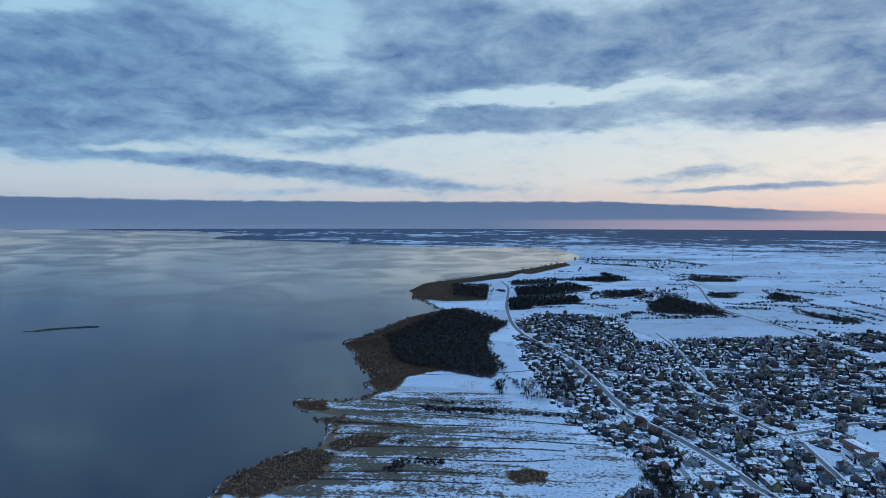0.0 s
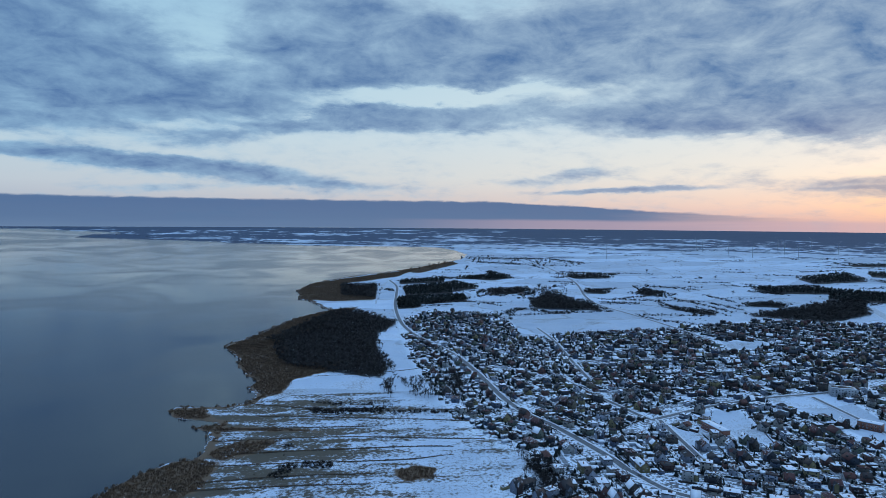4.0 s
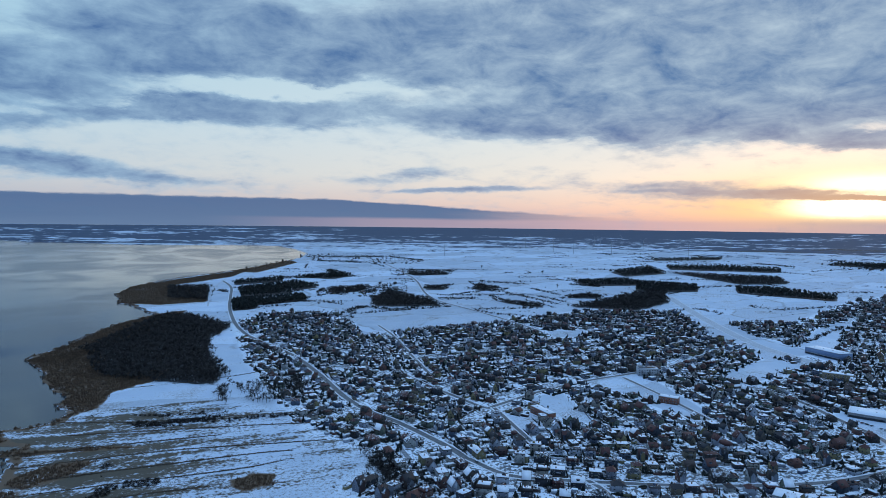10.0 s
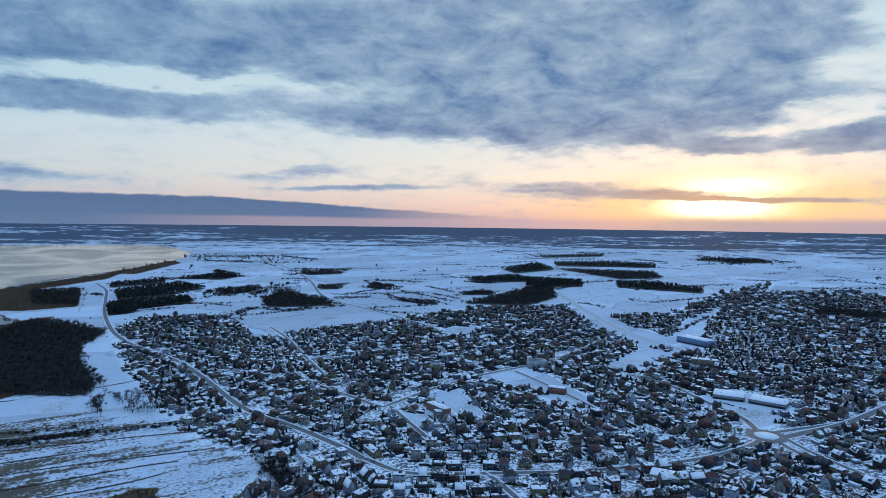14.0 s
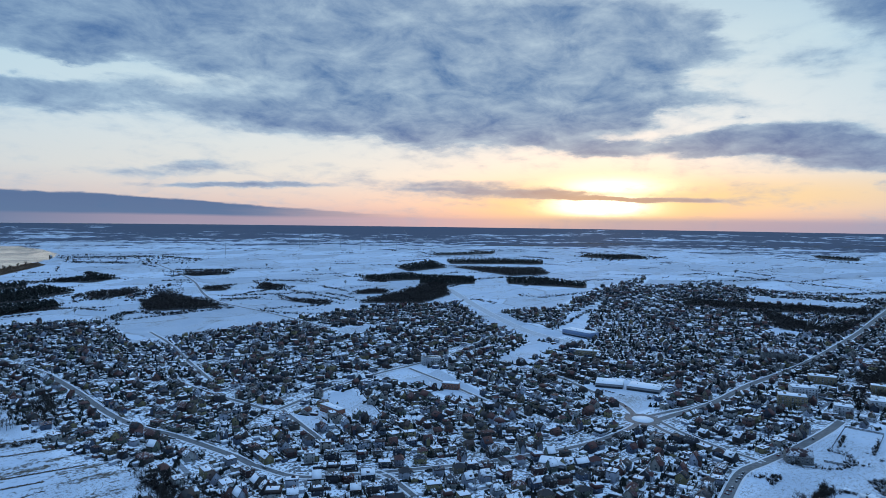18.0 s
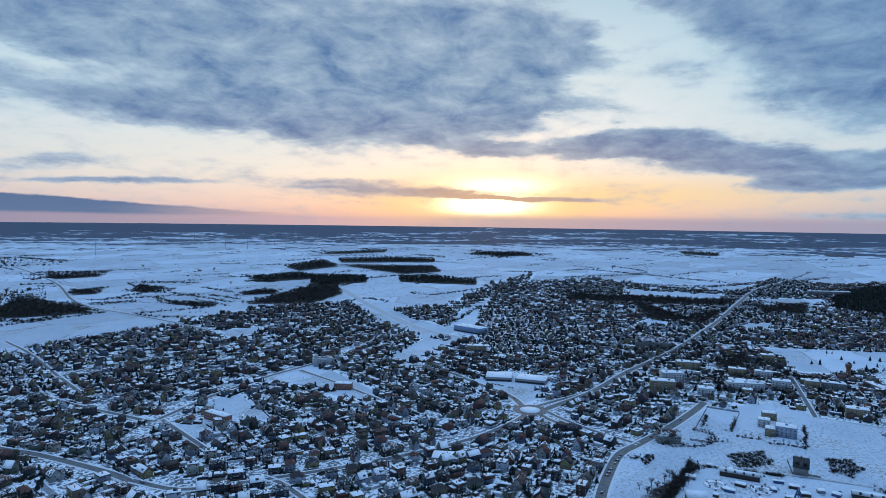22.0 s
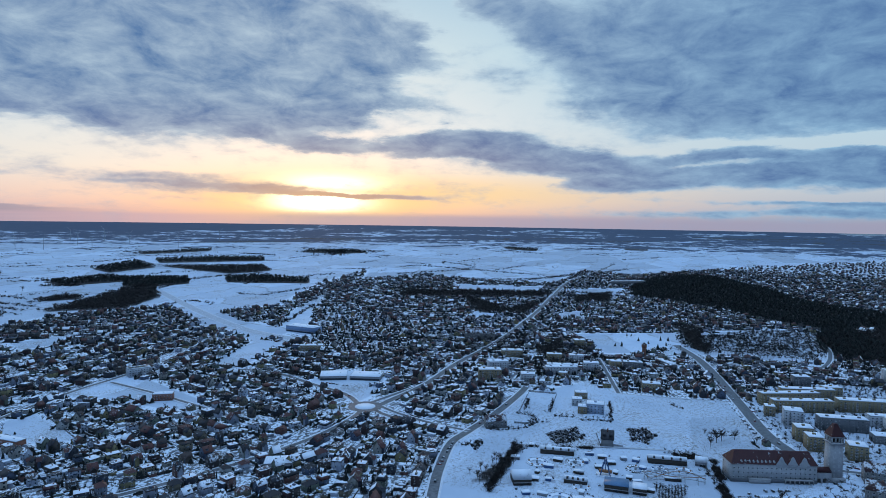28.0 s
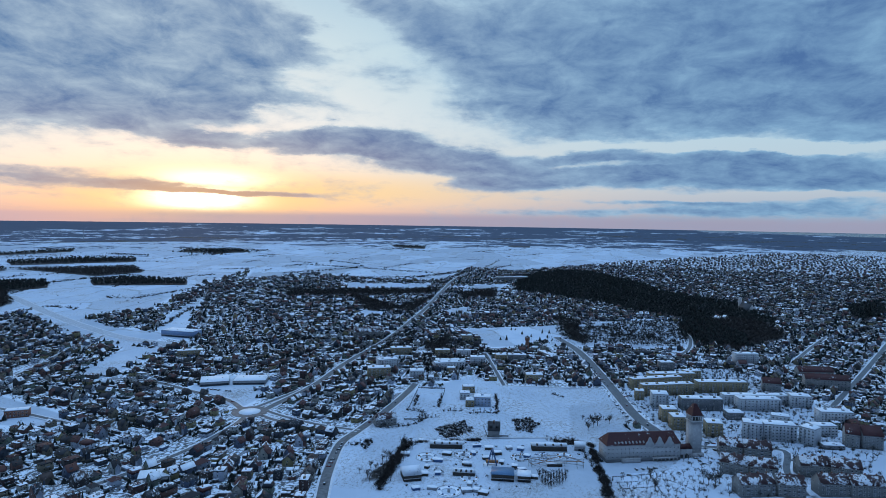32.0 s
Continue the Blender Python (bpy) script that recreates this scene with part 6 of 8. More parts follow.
X, Y, T = beside(0.9, (8.5, 13), 8)
X2, Y2, T2 = (np.concatenate(q) for q in zip(beside(0.8, (-14, 16), 14), beside(0.6, (7, 16), 14)))
free = np.array([np.min((hx - a) ** 2 + (hy - b) ** 2) > 75 for a, b in zip(X2, Y2)]) & (np.hypot(X2, Y2) < 1100)
for poly in OPEN_GROUND:
    free &= ~inside(X2, Y2, poly)
X, Y, T = np.concatenate([X, X2[free]]), np.concatenate([Y, Y2[free]]), np.concatenate([T, T2[free]])
rows_ = np.stack([X, Y, lift(np.hypot(X, Y)) + 0.5, T + nrng.choice([0, math.pi / 2], len(X)), np.ones(len(X)), np.ones(len(X))], 1)
pick = nrng.randint(0, 4, len(X))
sheds = tagged(new("garden_sheds"), "low sheds and garages with snowy roofs behind the houses", "sheds", kind="stuff")
for nm, j, mat in (("shed_walls", 0, WALL_FAR), ("shed_snow", 1, ROOF_SNOW_FAR)):
    ob = scatter(nm, [s[j] for s in shed_shapes], rows_, mat, pick)
    ob.parent = sheds
    tagged(ob, kind="stuff")

# hedges and fences round the plots
hedge = Shape()
for i in range(7):
    hedge.box(-7 + 2 * i, -5 + 2 * i + 0.2, -0.45 - 0.1 * (i % 2), 0.45 + 0.08 * (i % 3), -0.3, 1.3 + 0.25 * ((i * 5) % 3), 0.12)
fence = Shape().box(-7.5, 7.5, -0.04, 0.04, 0.0, 1.25)
X1, Y1, T1 = (np.concatenate(q) for q in zip(beside(0.55, (10.5, 11.5), 1), beside(0.25, (-11, -9.5), 3)))
X3, Y3, T3 = beside(0.4, (-2, 6), 1)
X3, Y3, T3 = X3 + 8.2 * np.cos(T3), Y3 + 8.2 * np.sin(T3), T3 + math.pi / 2
X1, Y1, T1 = np.concatenate([X1, X3]), np.concatenate([Y1, Y3]), np.concatenate([T1, T3])
X2, Y2, T2 = beside(0.8, (-8.6, -8.0), 1)
for nm, shp, (X, Y, T), mat, lab in (("garden_hedges", hedge, (X1, Y1, T1), NEEDLE, "clipped dark evergreen hedges between snowy gardens"), ("garden_fences", fence, (X2, Y2, T2), DARK, "low dark timber fences along the streets")):
    rows_ = np.stack([X, Y, lift(np.hypot(X, Y)) + 0.5, T, np.ones(len(X)), nrng.uniform(0.8, 1.6, len(X))], 1)
    slab = Shape().box(-7, 7.2, -0.5, 0.5, -0.3, 1.5, 0.15) if nm == "garden_hedges" else shp
    tagged(scatter(nm, [shp.arrays(), slab.arrays()], rows_, mat, (np.hypot(X, Y) > 850).astype(int)), lab, nm.split("_")[1], kind="stuff")

# narrow side streets between the rows of plots
AX = ANCHORS[:, :2]
us = np.arange(-190, 190.1, 10.0)
lanes = [(ax, ay, ang, v) for k, (ax, ay, ang, width) in enumerate(ANCHORS) for v in (-99.5, -49.5, 49.5, 99.5) + (() if k < N_ROAD_ANCHORS else (0.0,))]
owner = np.array([k for k in range(len(ANCHORS)) for v in range(4 if k < N_ROAD_ANCHORS else 5)])
LN = np.array(lanes)
LX = LN[:, :1] + us * np.cos(LN[:, 2:3]) - LN[:, 3:] * np.sin(LN[:, 2:3])
LY = LN[:, 1:2] + us * np.sin(LN[:, 2:3]) + LN[:, 3:] * np.cos(LN[:, 2:3])
LR = np.hypot(LX, LY)
lane_ok = (LR > 400) & (LR < 2400) & inside(LX, LY, TOWN)
for poly in OPEN_GROUND + BARE_WOODS + PINE_WOODS:
    lane_ok &= ~inside(LX, LY, poly)
svs, sfs = [], []
for k in range(len(LN)):
    lane_ok[k] &= np.argmin((LX[k][:, None] - AX[None, :, 0]) ** 2 + (LY[k][:, None] - AX[None, :, 1]) ** 2, 1) == owner[k]
    c, s_ = math.cos(LN[k, 2]), math.sin(LN[k, 2])
    for i in range(len(us) - 1):
        if lane_ok[k, i] and lane_ok[k, i + 1]:
            q = len(svs)
            for j in (i, i + 1):
                for off in (2.4, -2.4):
                    x, y = LX[k, j] - off * s_, LY[k, j] + off * c
                    svs.append((x, y, gz(x, y) + 0.74))
            sfs.append((q, q + 1, q + 3, q + 2))
side_streets = mesh_object("road_side_streets", svs, sfs, SIDE_ROAD_MAT)
tagged(side_streets, "narrow side streets of wet asphalt and trodden snow", "road", kind="structure")

# ---- woods, garden trees and reeds ----
prng = random.Random(21)
pn = np.random.RandomState(21)
bare_sets = [bare_tree(prng, 9.0, 62, 6) for _ in range(5)]
conifer_sets = [conifer(prng, 7.0, 5 + i % 2, 0.25 + 0.04 * i) for i in range(4)]
pine_sets = [pine(prng) for _ in range(4)]
shrub_sets = [shrub(prng) for _ in range(4)]


def fill(polys, spacing, seed, jitter=0.5, ragged=3.0):
    """Random places inside areas, spaced a little."""
    r = np.random.RandomState(seed)
    out = []
    for poly in polys:
        xs, ys = zip(*poly)
        gap = spacing * max(1.0, math.hypot(np.mean(xs), np.mean(ys)) / 1500)
        gx_, gy2 = np.meshgrid(np.arange(min(xs), max(xs) + gap, gap), np.arange(min(ys), max(ys) + gap, gap))
        X, Y = gx_.ravel() + r.uniform(-jitter, jitter, gx_.size) * gap, gy2.ravel() + r.uniform(-jitter, jitter, gx_.size) * gap
        k = signed(X, Y, poly) > ragged * (0.3 * abs(ragged - 3) / 3 - ripple(X, Y, 40, seed) - 0.6 * ripple(X, Y * 2.5, 30, seed + 1) * (ragged > 3))
        out.append(np.stack([X[k], Y[k]], 1))
    P = np.concatenate(out)
    P = P[(np.hypot(P[:, 0], P[:, 1]) < 3200) & (water_depth(P[:, 0], P[:, 1]) < -4) & (road_clearance(P[:, 0], P[:, 1]) > 1.5)]
    return P


def plant(name, sets, P, lo, hi, label, category, trunk_mat=None, crown_mat=None):
    rows_ = np.stack([P[:, 0], P[:, 1], lift(np.hypot(P[:, 0], P[:, 1])) + 0.45, pn.uniform(0, 6.28, len(P)), pn.uniform(lo, hi, len(P)) * (1 + np.hypot(P[:, 0], P[:, 1]) / 5000), pn.uniform(lo, hi, len(P)) * shrink(np.hypot(P[:, 0], P[:, 1])) ** 0.6], 1)
    # the distant half of each kind is drawn from thinned shapes
    sets = list(sets) + [(stem(a), lite(b)) for a, b in sets]
    k = pn.randint(0, len(sets) // 2, len(P)) + np.where(np.hypot(P[:, 0], P[:, 1]) > 850, len(sets) // 2, 0)
    root = tagged(new(name), label, category, kind="stuff")
    for nm, j, mat in (("trunks", 0, trunk_mat or BARK), ("crowns", 1, crown_mat or TWIG)):
        ob = scatter(nm, [s[j].arrays() for s in sets], rows_, mat, k)
        ob.parent = root
        tagged(ob, kind="stuff")
    return root


plant("bare_wood", bare_sets, fill(BARE_WOODS, 4.6, 31, 0.7, 9.0), 0.75, 1.3, "dense leafless alder and birch wood, dark brown", "wood")
plant("pine_wood", pine_sets, fill(PINE_WOODS, 6.8, 32), 0.62, 0.82, "dense dark pine wood above the snow", "wood", BARK, NEEDLE)

# garden trees: the nearest are trees of their own
gx1, gy1, _ = (np.concatenate(q) for q in zip(beside(0.8, (6, 14), 9), beside(0.7, (-12, 14), 11), beside(0.7, (-13, -8), 10), beside(0.6, (6, 16), 13)))
gx2, gy2_, _ = (np.concatenate(q) for q in zip(beside(0.9, (-13, 14), 10), beside(0.7, (6, 14), 9), beside(0.6, (-14, -7), 12)))


def garden(kind_name, sets, X, Y, n_near, lo, hi, label, crown_mat):
    clear = np.full(len(X), 1e9)
    near_i = np.hypot(X, Y) < 1400
    for i in np.where(near_i)[0]:
        clear[i] = np.min((hx - X[i]) ** 2 + (hy - Y[i]) ** 2)
    k = clear > 49
    X, Y = X[k], Y[k]
    order = np.argsort(np.hypot(X, Y))
    P = np.stack([X, Y], 1)[order]
    masters = [(a.mesh("trunk", BARK), b.mesh("crown", crown_mat)) for a, b in sets]
    for x, y in P[:n_near]:
        a, b = masters[pn.randint(len(masters))]
        s = pn.uniform(lo, hi)
        tr = thing(kind_name, label, "tree", "garden trees", pose(x, y, gz(x, y) + 0.45, 0, 0, pn.uniform(0, 360)) @ Matrix.Scale(s, 4))
        part("trunk", a, None, tr), part("crown", b, None, tr)
    plant("distant_" + kind_name + "s", sets, P[n_near:], lo, hi, label.replace("tree", "trees"), "trees", BARK, crown_mat)


garden("conifer_tree", conifer_sets, gx1, gy1, 90, 0.4, 1.1, "dark green conifer tree in a snowy garden", NEEDLE)
garden("bare_garden_tree", bare_sets, gx2, gy2_, 90, 0.45, 0.95, "leafless brown garden tree with fine twigs", TWIG)

gx4, gy4, _ = (np.concatenate(q) for q in zip(beside(0.8, (7, 14), 10), beside(0.6, (-12, -8), 9), beside(0.7, (5, 16), 13), beside(0.6, (-15, 16), 15)))
ok_ = np.array([np.min((hx - a) ** 2 + (hy - b) ** 2) > 45 for a, b in zip(gx4, gy4)])
plant("garden_shrubs", shrub_sets, np.stack([gx4[ok_], gy4[ok_]], 1), 0.4, 1.0, "bare and evergreen shrubs in snowy gardens", "shrubs")

# reeds
tuft = Shape()
for i in range(15):
    a = prng.uniform(0, 6.28)
    b = Vector((prng.uniform(-1.5, 1.5), prng.uniform(-1.5, 1.5), -0.3))
    s = Vector((math.cos(a), math.sin(a), 0)) * 0.2
    tip = b + Vector((prng.uniform(-0.4, 0.4), prng.uniform(-0.4, 0.4), prng.uniform(1.7, 2.6)))
    tuft.face(b - s, b + s, tip + s * 0.7, tip - s * 0.7)
P = fill(REEDS, 3.0, 41)
edge_x, edge_y = pn.uniform(-420, 560, 80000), pn.uniform(380, 2600, 80000)
wd = water_depth(edge_x, edge_y)
k = (wd > -9) & (wd < 2.5) & (ripple(edge_x, edge_y, 70, 9) > -0.5)
P = np.concatenate([P, np.stack([edge_x[k], edge_y[k]], 1)])
rows_ = np.stack([P[:, 0], P[:, 1], lift(np.hypot(P[:, 0], P[:, 1])) + 0.1, pn.uniform(0, 6.28, len(P)), pn.uniform(0.8, 1.4, len(P)), pn.uniform(0.6, 1.15, len(P))], 1)
tagged(scatter("reed_bed", [tuft.arrays()], rows_, REED_MAT, np.zeros(len(P), int)), "beds of tall dry brown reed along the shore", "reeds", kind="stuff")

# ---- larger buildings ----
def paint(name, a, b):
    return plain(name, a, b, 0.35, 0.85, 0.2, 0.02)


STYLE = {
    "panel": (paint("white_render", (0.36, 0.38, 0.40), (0.50, 0.52, 0.54)), "flat", "white rendered apartment block with a snowy flat roof", "apartment_block"),
    "tan": (paint("tan_render", (0.20, 0.155, 0.085), (0.28, 0.22, 0.125)), "flat", "tan rendered apartment block with a snowy flat roof", "apartment_block"),
    "grey": (paint("grey_render", (0.09, 0.095, 0.10), (0.15, 0.155, 0.16)), "flat", "grey flat-roofed building with snow on top", "apartment_block"),
    "blue": (paint("blue_white_render", (0.20, 0.27, 0.38), (0.40, 0.46, 0.55)), "flat", "school building with blue and white bands", "school_building"),
    "brick": (paint("red_brick_render", (0.20, 0.08, 0.05), (0.30, 0.13, 0.09)), "flat", "row of red-brown terraced houses under snow", "terraced_house"),
    "red": (paint("pale_render", (0.21, 0.21, 0.20), (0.30, 0.30, 0.29)), "gable", "pale apartment house with a red tiled gable roof", "apartment_house"),
    "brown": (paint("cream_render", (0.16, 0.155, 0.145), (0.25, 0.245, 0.23)), "gable", "three-storey terrace with brown-red tiled roof and balconies", "terrace"),
    "hall": (paint("hall_cladding", (0.20, 0.21, 0.22), (0.30, 0.31, 0.32)), "flat", "long low shop hall with a wide snowy roof", "shop_hall"),
    "hallblue": (paint("blue_cladding", (0.14, 0.22, 0.36), (0.22, 0.31, 0.46)), "flat", "blue clad works hall with a snowy flat roof", "works_hall"),
}


def snowy_tile(name, a, b, share):
    """Tiles in two tones with drifts of old snow lying on them."""
    def build(n):
        p = world_pos(n)
        g = n.noise(p, 1.4, 4, 0.6)
        d = n.math("MULTIPLY_ADD", n.noise(p, 0.16, 4, 0.6), 0.6, n.math("MULTIPLY", n.noise(p, 0.7, 4, 0.6), 0.4))
        c = n.mix(n.step(g, 0.35, 0.7), a, b)
        return n.mix(n.step(d, share, share + 0.05), c, (0.62, 0.66, 0.70)), 0.7, (g, 0.3, 0.04), {}
    return material(name, build)


RED_TILE = snowy_tile("red_tiles", (0.040, 0.008, 0.008), (0.078, 0.014, 0.012), 0.60)
BROWN_TILE = snowy_tile("brown_red_tiles", (0.028, 0.009, 0.009), (0.056, 0.016, 0.014), 0.50)
BALCONY = plain("balcony_panels", (0.22, 0.23, 0.25), (0.36, 0.37, 0.38), 1.0, 0.7)
wide_window = window_mesh(1.7, 1.4)
brng = random.Random(5)


def facade_pose(x0, y0, x1, y1):
    """Local x along the front, y away from the eye, z up; the origin at the front's left corner."""
    a = math.atan2(y1 - y0, x1 - x0)
    return pose(x0, y0, gz(x0, y0) + 0.5, 0, 0, math.degrees(a)), math.hypot(x1 - x0, y1 - y0)


def block(x0, y0, x1, y1, depth, storeys, style):
    wall_mat, roof_kind, label, name = STYLE[style]
    m, w = facade_pose(x0, y0, x1, y1)
    b = thing(name, label, name.replace("_", " "), "blocks of the town", m)
    floor_h = 4.4 if style in ("hall", "hallblue") else 3.1
    h = storeys * floor_h + (1.6 if storeys > 1 else 0.6)
    if roof_kind == "flat":
        part("wall", Shape().box(0, w, 0, depth, -0.6, h), wall_mat, b)
        part("roof", Shape().box(-0.2, w + 0.2, -0.2, depth + 0.2, h, h + 0.45), BALCONY, b)
        part("snow_cover", Shape().box(0.15, w - 0.15, 0.15, depth - 0.15, h + 0.45, h + 0.72, 0.1), SNOW_MAT, b)
        for k in range(max(1, int(w / 14))):
            cx, cy = (k + 0.5) * w / max(1, int(w / 14)), depth * brng.uniform(0.35, 0.65)
            if storeys > 2:
                part("stair_head", Shape().box(cx - 1.4, cx + 1.4, cy - 1.2, cy + 1.2, h + 0.4, h + 2.0), wall_mat, b)
            else:
                part("vent", Shape().box(cx - 0.5, cx + 0.5, cy - 0.5, cy + 0.5, h + 0.4, h + 1.3), METAL, b)
    else:
        rise = depth * 0.42
        part("wall", Shape().extrude_x([(0, -0.6), (depth, -0.6), (depth, h), (depth / 2, h + rise), (0, h)], 0, w), wall_mat, b)
        o, k = 0.5, rise / (depth / 2)
        tile = RED_TILE if style == "red" else BROWN_TILE
        for nm, ring in (("roof", [(-o, h - o * k + 0.03), (depth / 2, h + rise + 0.03), (depth / 2, h + rise + 0.3), (-o, h - o * k + 0.3)]),
                         ("roof", [(depth / 2, h + rise + 0.03), (depth + o, h - o * k + 0.03), (depth + o, h - o * k + 0.3), (depth / 2, h + rise + 0.3)])):
            part(nm, Shape().extrude_x(ring, -0.4, w + 0.4), tile, b)
        for k2 in range(max(1, int(w / 7))):
            cx = (k2 + 0.5) * w / max(1, int(w / 7))
            part("chimney", Shape().box(cx - 0.5, cx + 0.5, depth / 2 - 0.4, depth / 2 + 0.4, h + rise - 0.6, h + rise + 1.3), BRICK, b)
    if style in ("hall", "hallblue"):
        part("shop_front", Shape().box(1.0, w - 1.0, -0.12, 0.02, 0.4, 2.6), GLASS, b)
        part("fascia", Shape().box(-0.1, w + 0.1, -0.3, 0.02, 2.9, 3.6), BALCONY, b)
        return b
    n = max(2, int(w / (3.4 if w < 40 else 4.2)))
    for s in range(storeys):
        z = 1.0 + 3.1 * s + 0.8
        for i in range(n):
            x = (i + 0.5) * w / n
            if s and i % 3 == 1 and style in ("brown", "panel", "tan"):
                part("balcony", Shape().box(x - 1.4, x + 1.4, -1.1, 0.02, z - 0.8, z - 0.65).box(x - 1.4, x + 1.4, -1.1, -1.0, z - 0.65, z + 0.25), BALCONY, b)
            part("window", wide_window, None, b, at=Matrix.Translation((x, 0, z)))
        for j in range(2):
            part("window", shared_window, None, b, at=Matrix.Translation((0, (j + 0.5) * depth / 2, z)) @ Matrix.Rotation(-math.pi / 2, 4, "Z"))
    return b


for row in BLOCKS:
    block(*row)


# the long hotel with its tower
HOTEL_WALL = plain("pale_hotel_render", (0.34, 0.335, 0.33), (0.45, 0.445, 0.44), 0.4, 0.85)
m, hotel_w = facade_pose(*HOTEL_LEFT, *HOTEL_RIGHT)
hotel = thing("hotel", "long pale hotel with steep red roof and three curved gables", "hotel", "", m)
HD, HH, HR = 19.0, 15.0, 9.5
part("wall", Shape().box(0, hotel_w, 0, HD, -0.6, HH), HOTEL_WALL, hotel)
part("plinth", Shape().box(-0.25, hotel_w + 0.25, -0.25, HD + 0.25, -0.6, 2.6), STYLE["grey"][0], hotel)
part("cornice", Shape().box(-0.4, hotel_w + 0.4, -0.4, HD + 0.4, HH, HH + 0.5), HOTEL_WALL, hotel)
roof = Shape()
e = [(-0.6, -0.6, HH + 0.5), (hotel_w + 0.6, -0.6, HH + 0.5), (hotel_w + 0.6, HD + 0.6, HH + 0.5), (-0.6, HD + 0.6, HH + 0.5)]
pq = [(5.0, HD / 2 - 1, HH + HR), (hotel_w - 3, HD / 2 - 1, HH + HR), (hotel_w - 3, HD / 2 + 1, HH + HR), (5.0, HD / 2 + 1, HH + HR)]
for i in range(4):
    roof.face(e[i], e[(i + 1) % 4], pq[(i + 1) % 4], pq[i])
roof.face(*pq)
part("roof", roof, RED_TILE, hotel)
for i in range(3):
    gx0 = hotel_w * 0.58 + i * hotel_w * 0.135
    gw2 = hotel_w * 0.06
    ring = [(gx0 - gw2, HH - 1), (gx0 - gw2, HH + 1.2), (gx0 - gw2 * 0.6, HH + 3.2), (gx0 - gw2 * 0.3, HH + 6.3), (gx0, HH + 7.6), (gx0 + gw2 * 0.3, HH + 6.3), (gx0 + gw2 * 0.6, HH + 3.2), (gx0 + gw2, HH + 1.2), (gx0 + gw2, HH - 1)]
    g = Shape()
    g.face(*((x, -0.55, z) for x, z in ring)).face(*((x, 0.1, z) for x, z in ring[::-1]))
    for (xa, za), (xb, zb) in zip(ring, ring[1:]):
        g.face((xa, -0.55, za), (xa, 0.1, za), (xb, 0.1, zb), (xb, -0.55, zb))
    part("gable", g, HOTEL_WALL, hotel)
    r = Shape().face((gx0 - gw2, 0, HH + 1.2), (gx0, 0, HH + 7.4), (gx0, HD / 2, HH + 7.4), (gx0 - gw2, HD / 2, HH + 2)).face((gx0 + gw2, 0, HH + 1.2), (gx0 + gw2, HD / 2, HH + 2), (gx0, HD / 2, HH + 7.4), (gx0, 0, HH + 7.4))
    part("cross_roof", r, RED_TILE, hotel)
for i in range(9):
    x = hotel_w * (0.12 + 0.048 * i)
    d = Shape().box(x - 0.7, x + 0.7, 0.6, 3.4, HH + 0.6, HH + 2.6)
    d.face((x - 0.9, 0.4, HH + 2.6), (x + 0.9, 0.4, HH + 2.6), (x, 0.4, HH + 3.7)).face((x - 0.9, 0.4, HH + 2.6), (x, 0.4, HH + 3.7), (x, 4.4, HH + 3.7), (x - 0.9, 4.0, HH + 2.6)).face((x + 0.9, 0.4, HH + 2.6), (x + 0.9, 4.0, HH + 2.6), (x, 4.4, HH + 3.7), (x, 0.4, HH + 3.7))
    part("dormer", d, HOTEL_WALL, hotel)
for s in range(3):
    for i in range(18):
        part("window", shared_window, None, hotel, at=Matrix.Translation(((i + 0.5) * hotel_w / 18, -0.02, 3.8 + 3.8 * s)))
    for j in range(4):
        part("window", shared_window, None, hotel, at=Matrix.Translation((0, (j + 0.5) * HD / 4, 3.8 + 3.8 * s)) @ Matrix.Rotation(-math.pi / 2, 4, "Z"))
part("porch", Shape().box(hotel_w * 0.2, hotel_w * 0.44, -3.2, 0, -0.4, 3.4).box(hotel_w * 0.19, hotel_w * 0.45, -3.4, 0, 3.4, 3.8), HOTEL_WALL, hotel)
part("arcade", Shape().box(hotel_w * 0.62, hotel_w * 0.95, -2.6, 0, 2.9, 3.5), HOTEL_WALL, hotel)
for i in range(7):
    x = hotel_w * (0.62 + 0.055 * i)
    part("pillar", Shape().box(x - 0.3, x + 0.3, -2.6, -2.0, -0.5, 2.9), HOTEL_WALL, hotel)
part("link_wing", Shape().box(hotel_w, hotel_w + 14, 3, 13, -0.6, 9.0), HOTEL_WALL, hotel)
part("link_roof", Shape().extrude_x([(2.5, 9.0), (13.5, 9.0), (8, 12.2)], hotel_w - 0.2, hotel_w + 14.2), RED_TILE, hotel)
for i in range(2):
    part("archway", Shape().prism([(hotel_w + 2.2 + 4.4 * i, 2.9), (hotel_w + 4.9 + 4.4 * i, 2.9), (hotel_w + 4.9 + 4.4 * i, 3.05), (hotel_w + 2.2 + 4.4 * i, 3.05)], -0.3, 3.6), DARK, hotel)

tower = thing("hotel_tower", "tall pale square tower with arched belvedere and red spire", "tower", "", pose(*TOWER, gz(*TOWER) + 0.5, 0, 0, math.degrees(math.atan2(HOTEL_RIGHT[1] - HOTEL_LEFT[1], HOTEL_RIGHT[0] - HOTEL_LEFT[0]))) @ Matrix.Diagonal((1.12, 1.12, 1.22, 1)))
TW = 4.7
part("shaft", Shape().box(-TW, TW, -TW, TW, -0.6, 27, 0.25), HOTEL_WALL, tower)
part("base", Shape().box(-TW - 1.6, TW + 1.6, -TW - 1.6, TW + 1.6, -0.6, 3.2), HOTEL_WALL, tower)
part("gallery", Shape().box(-TW - 0.7, TW + 0.7, -TW - 0.7, TW + 0.7, 27, 28), HOTEL_WALL, tower)
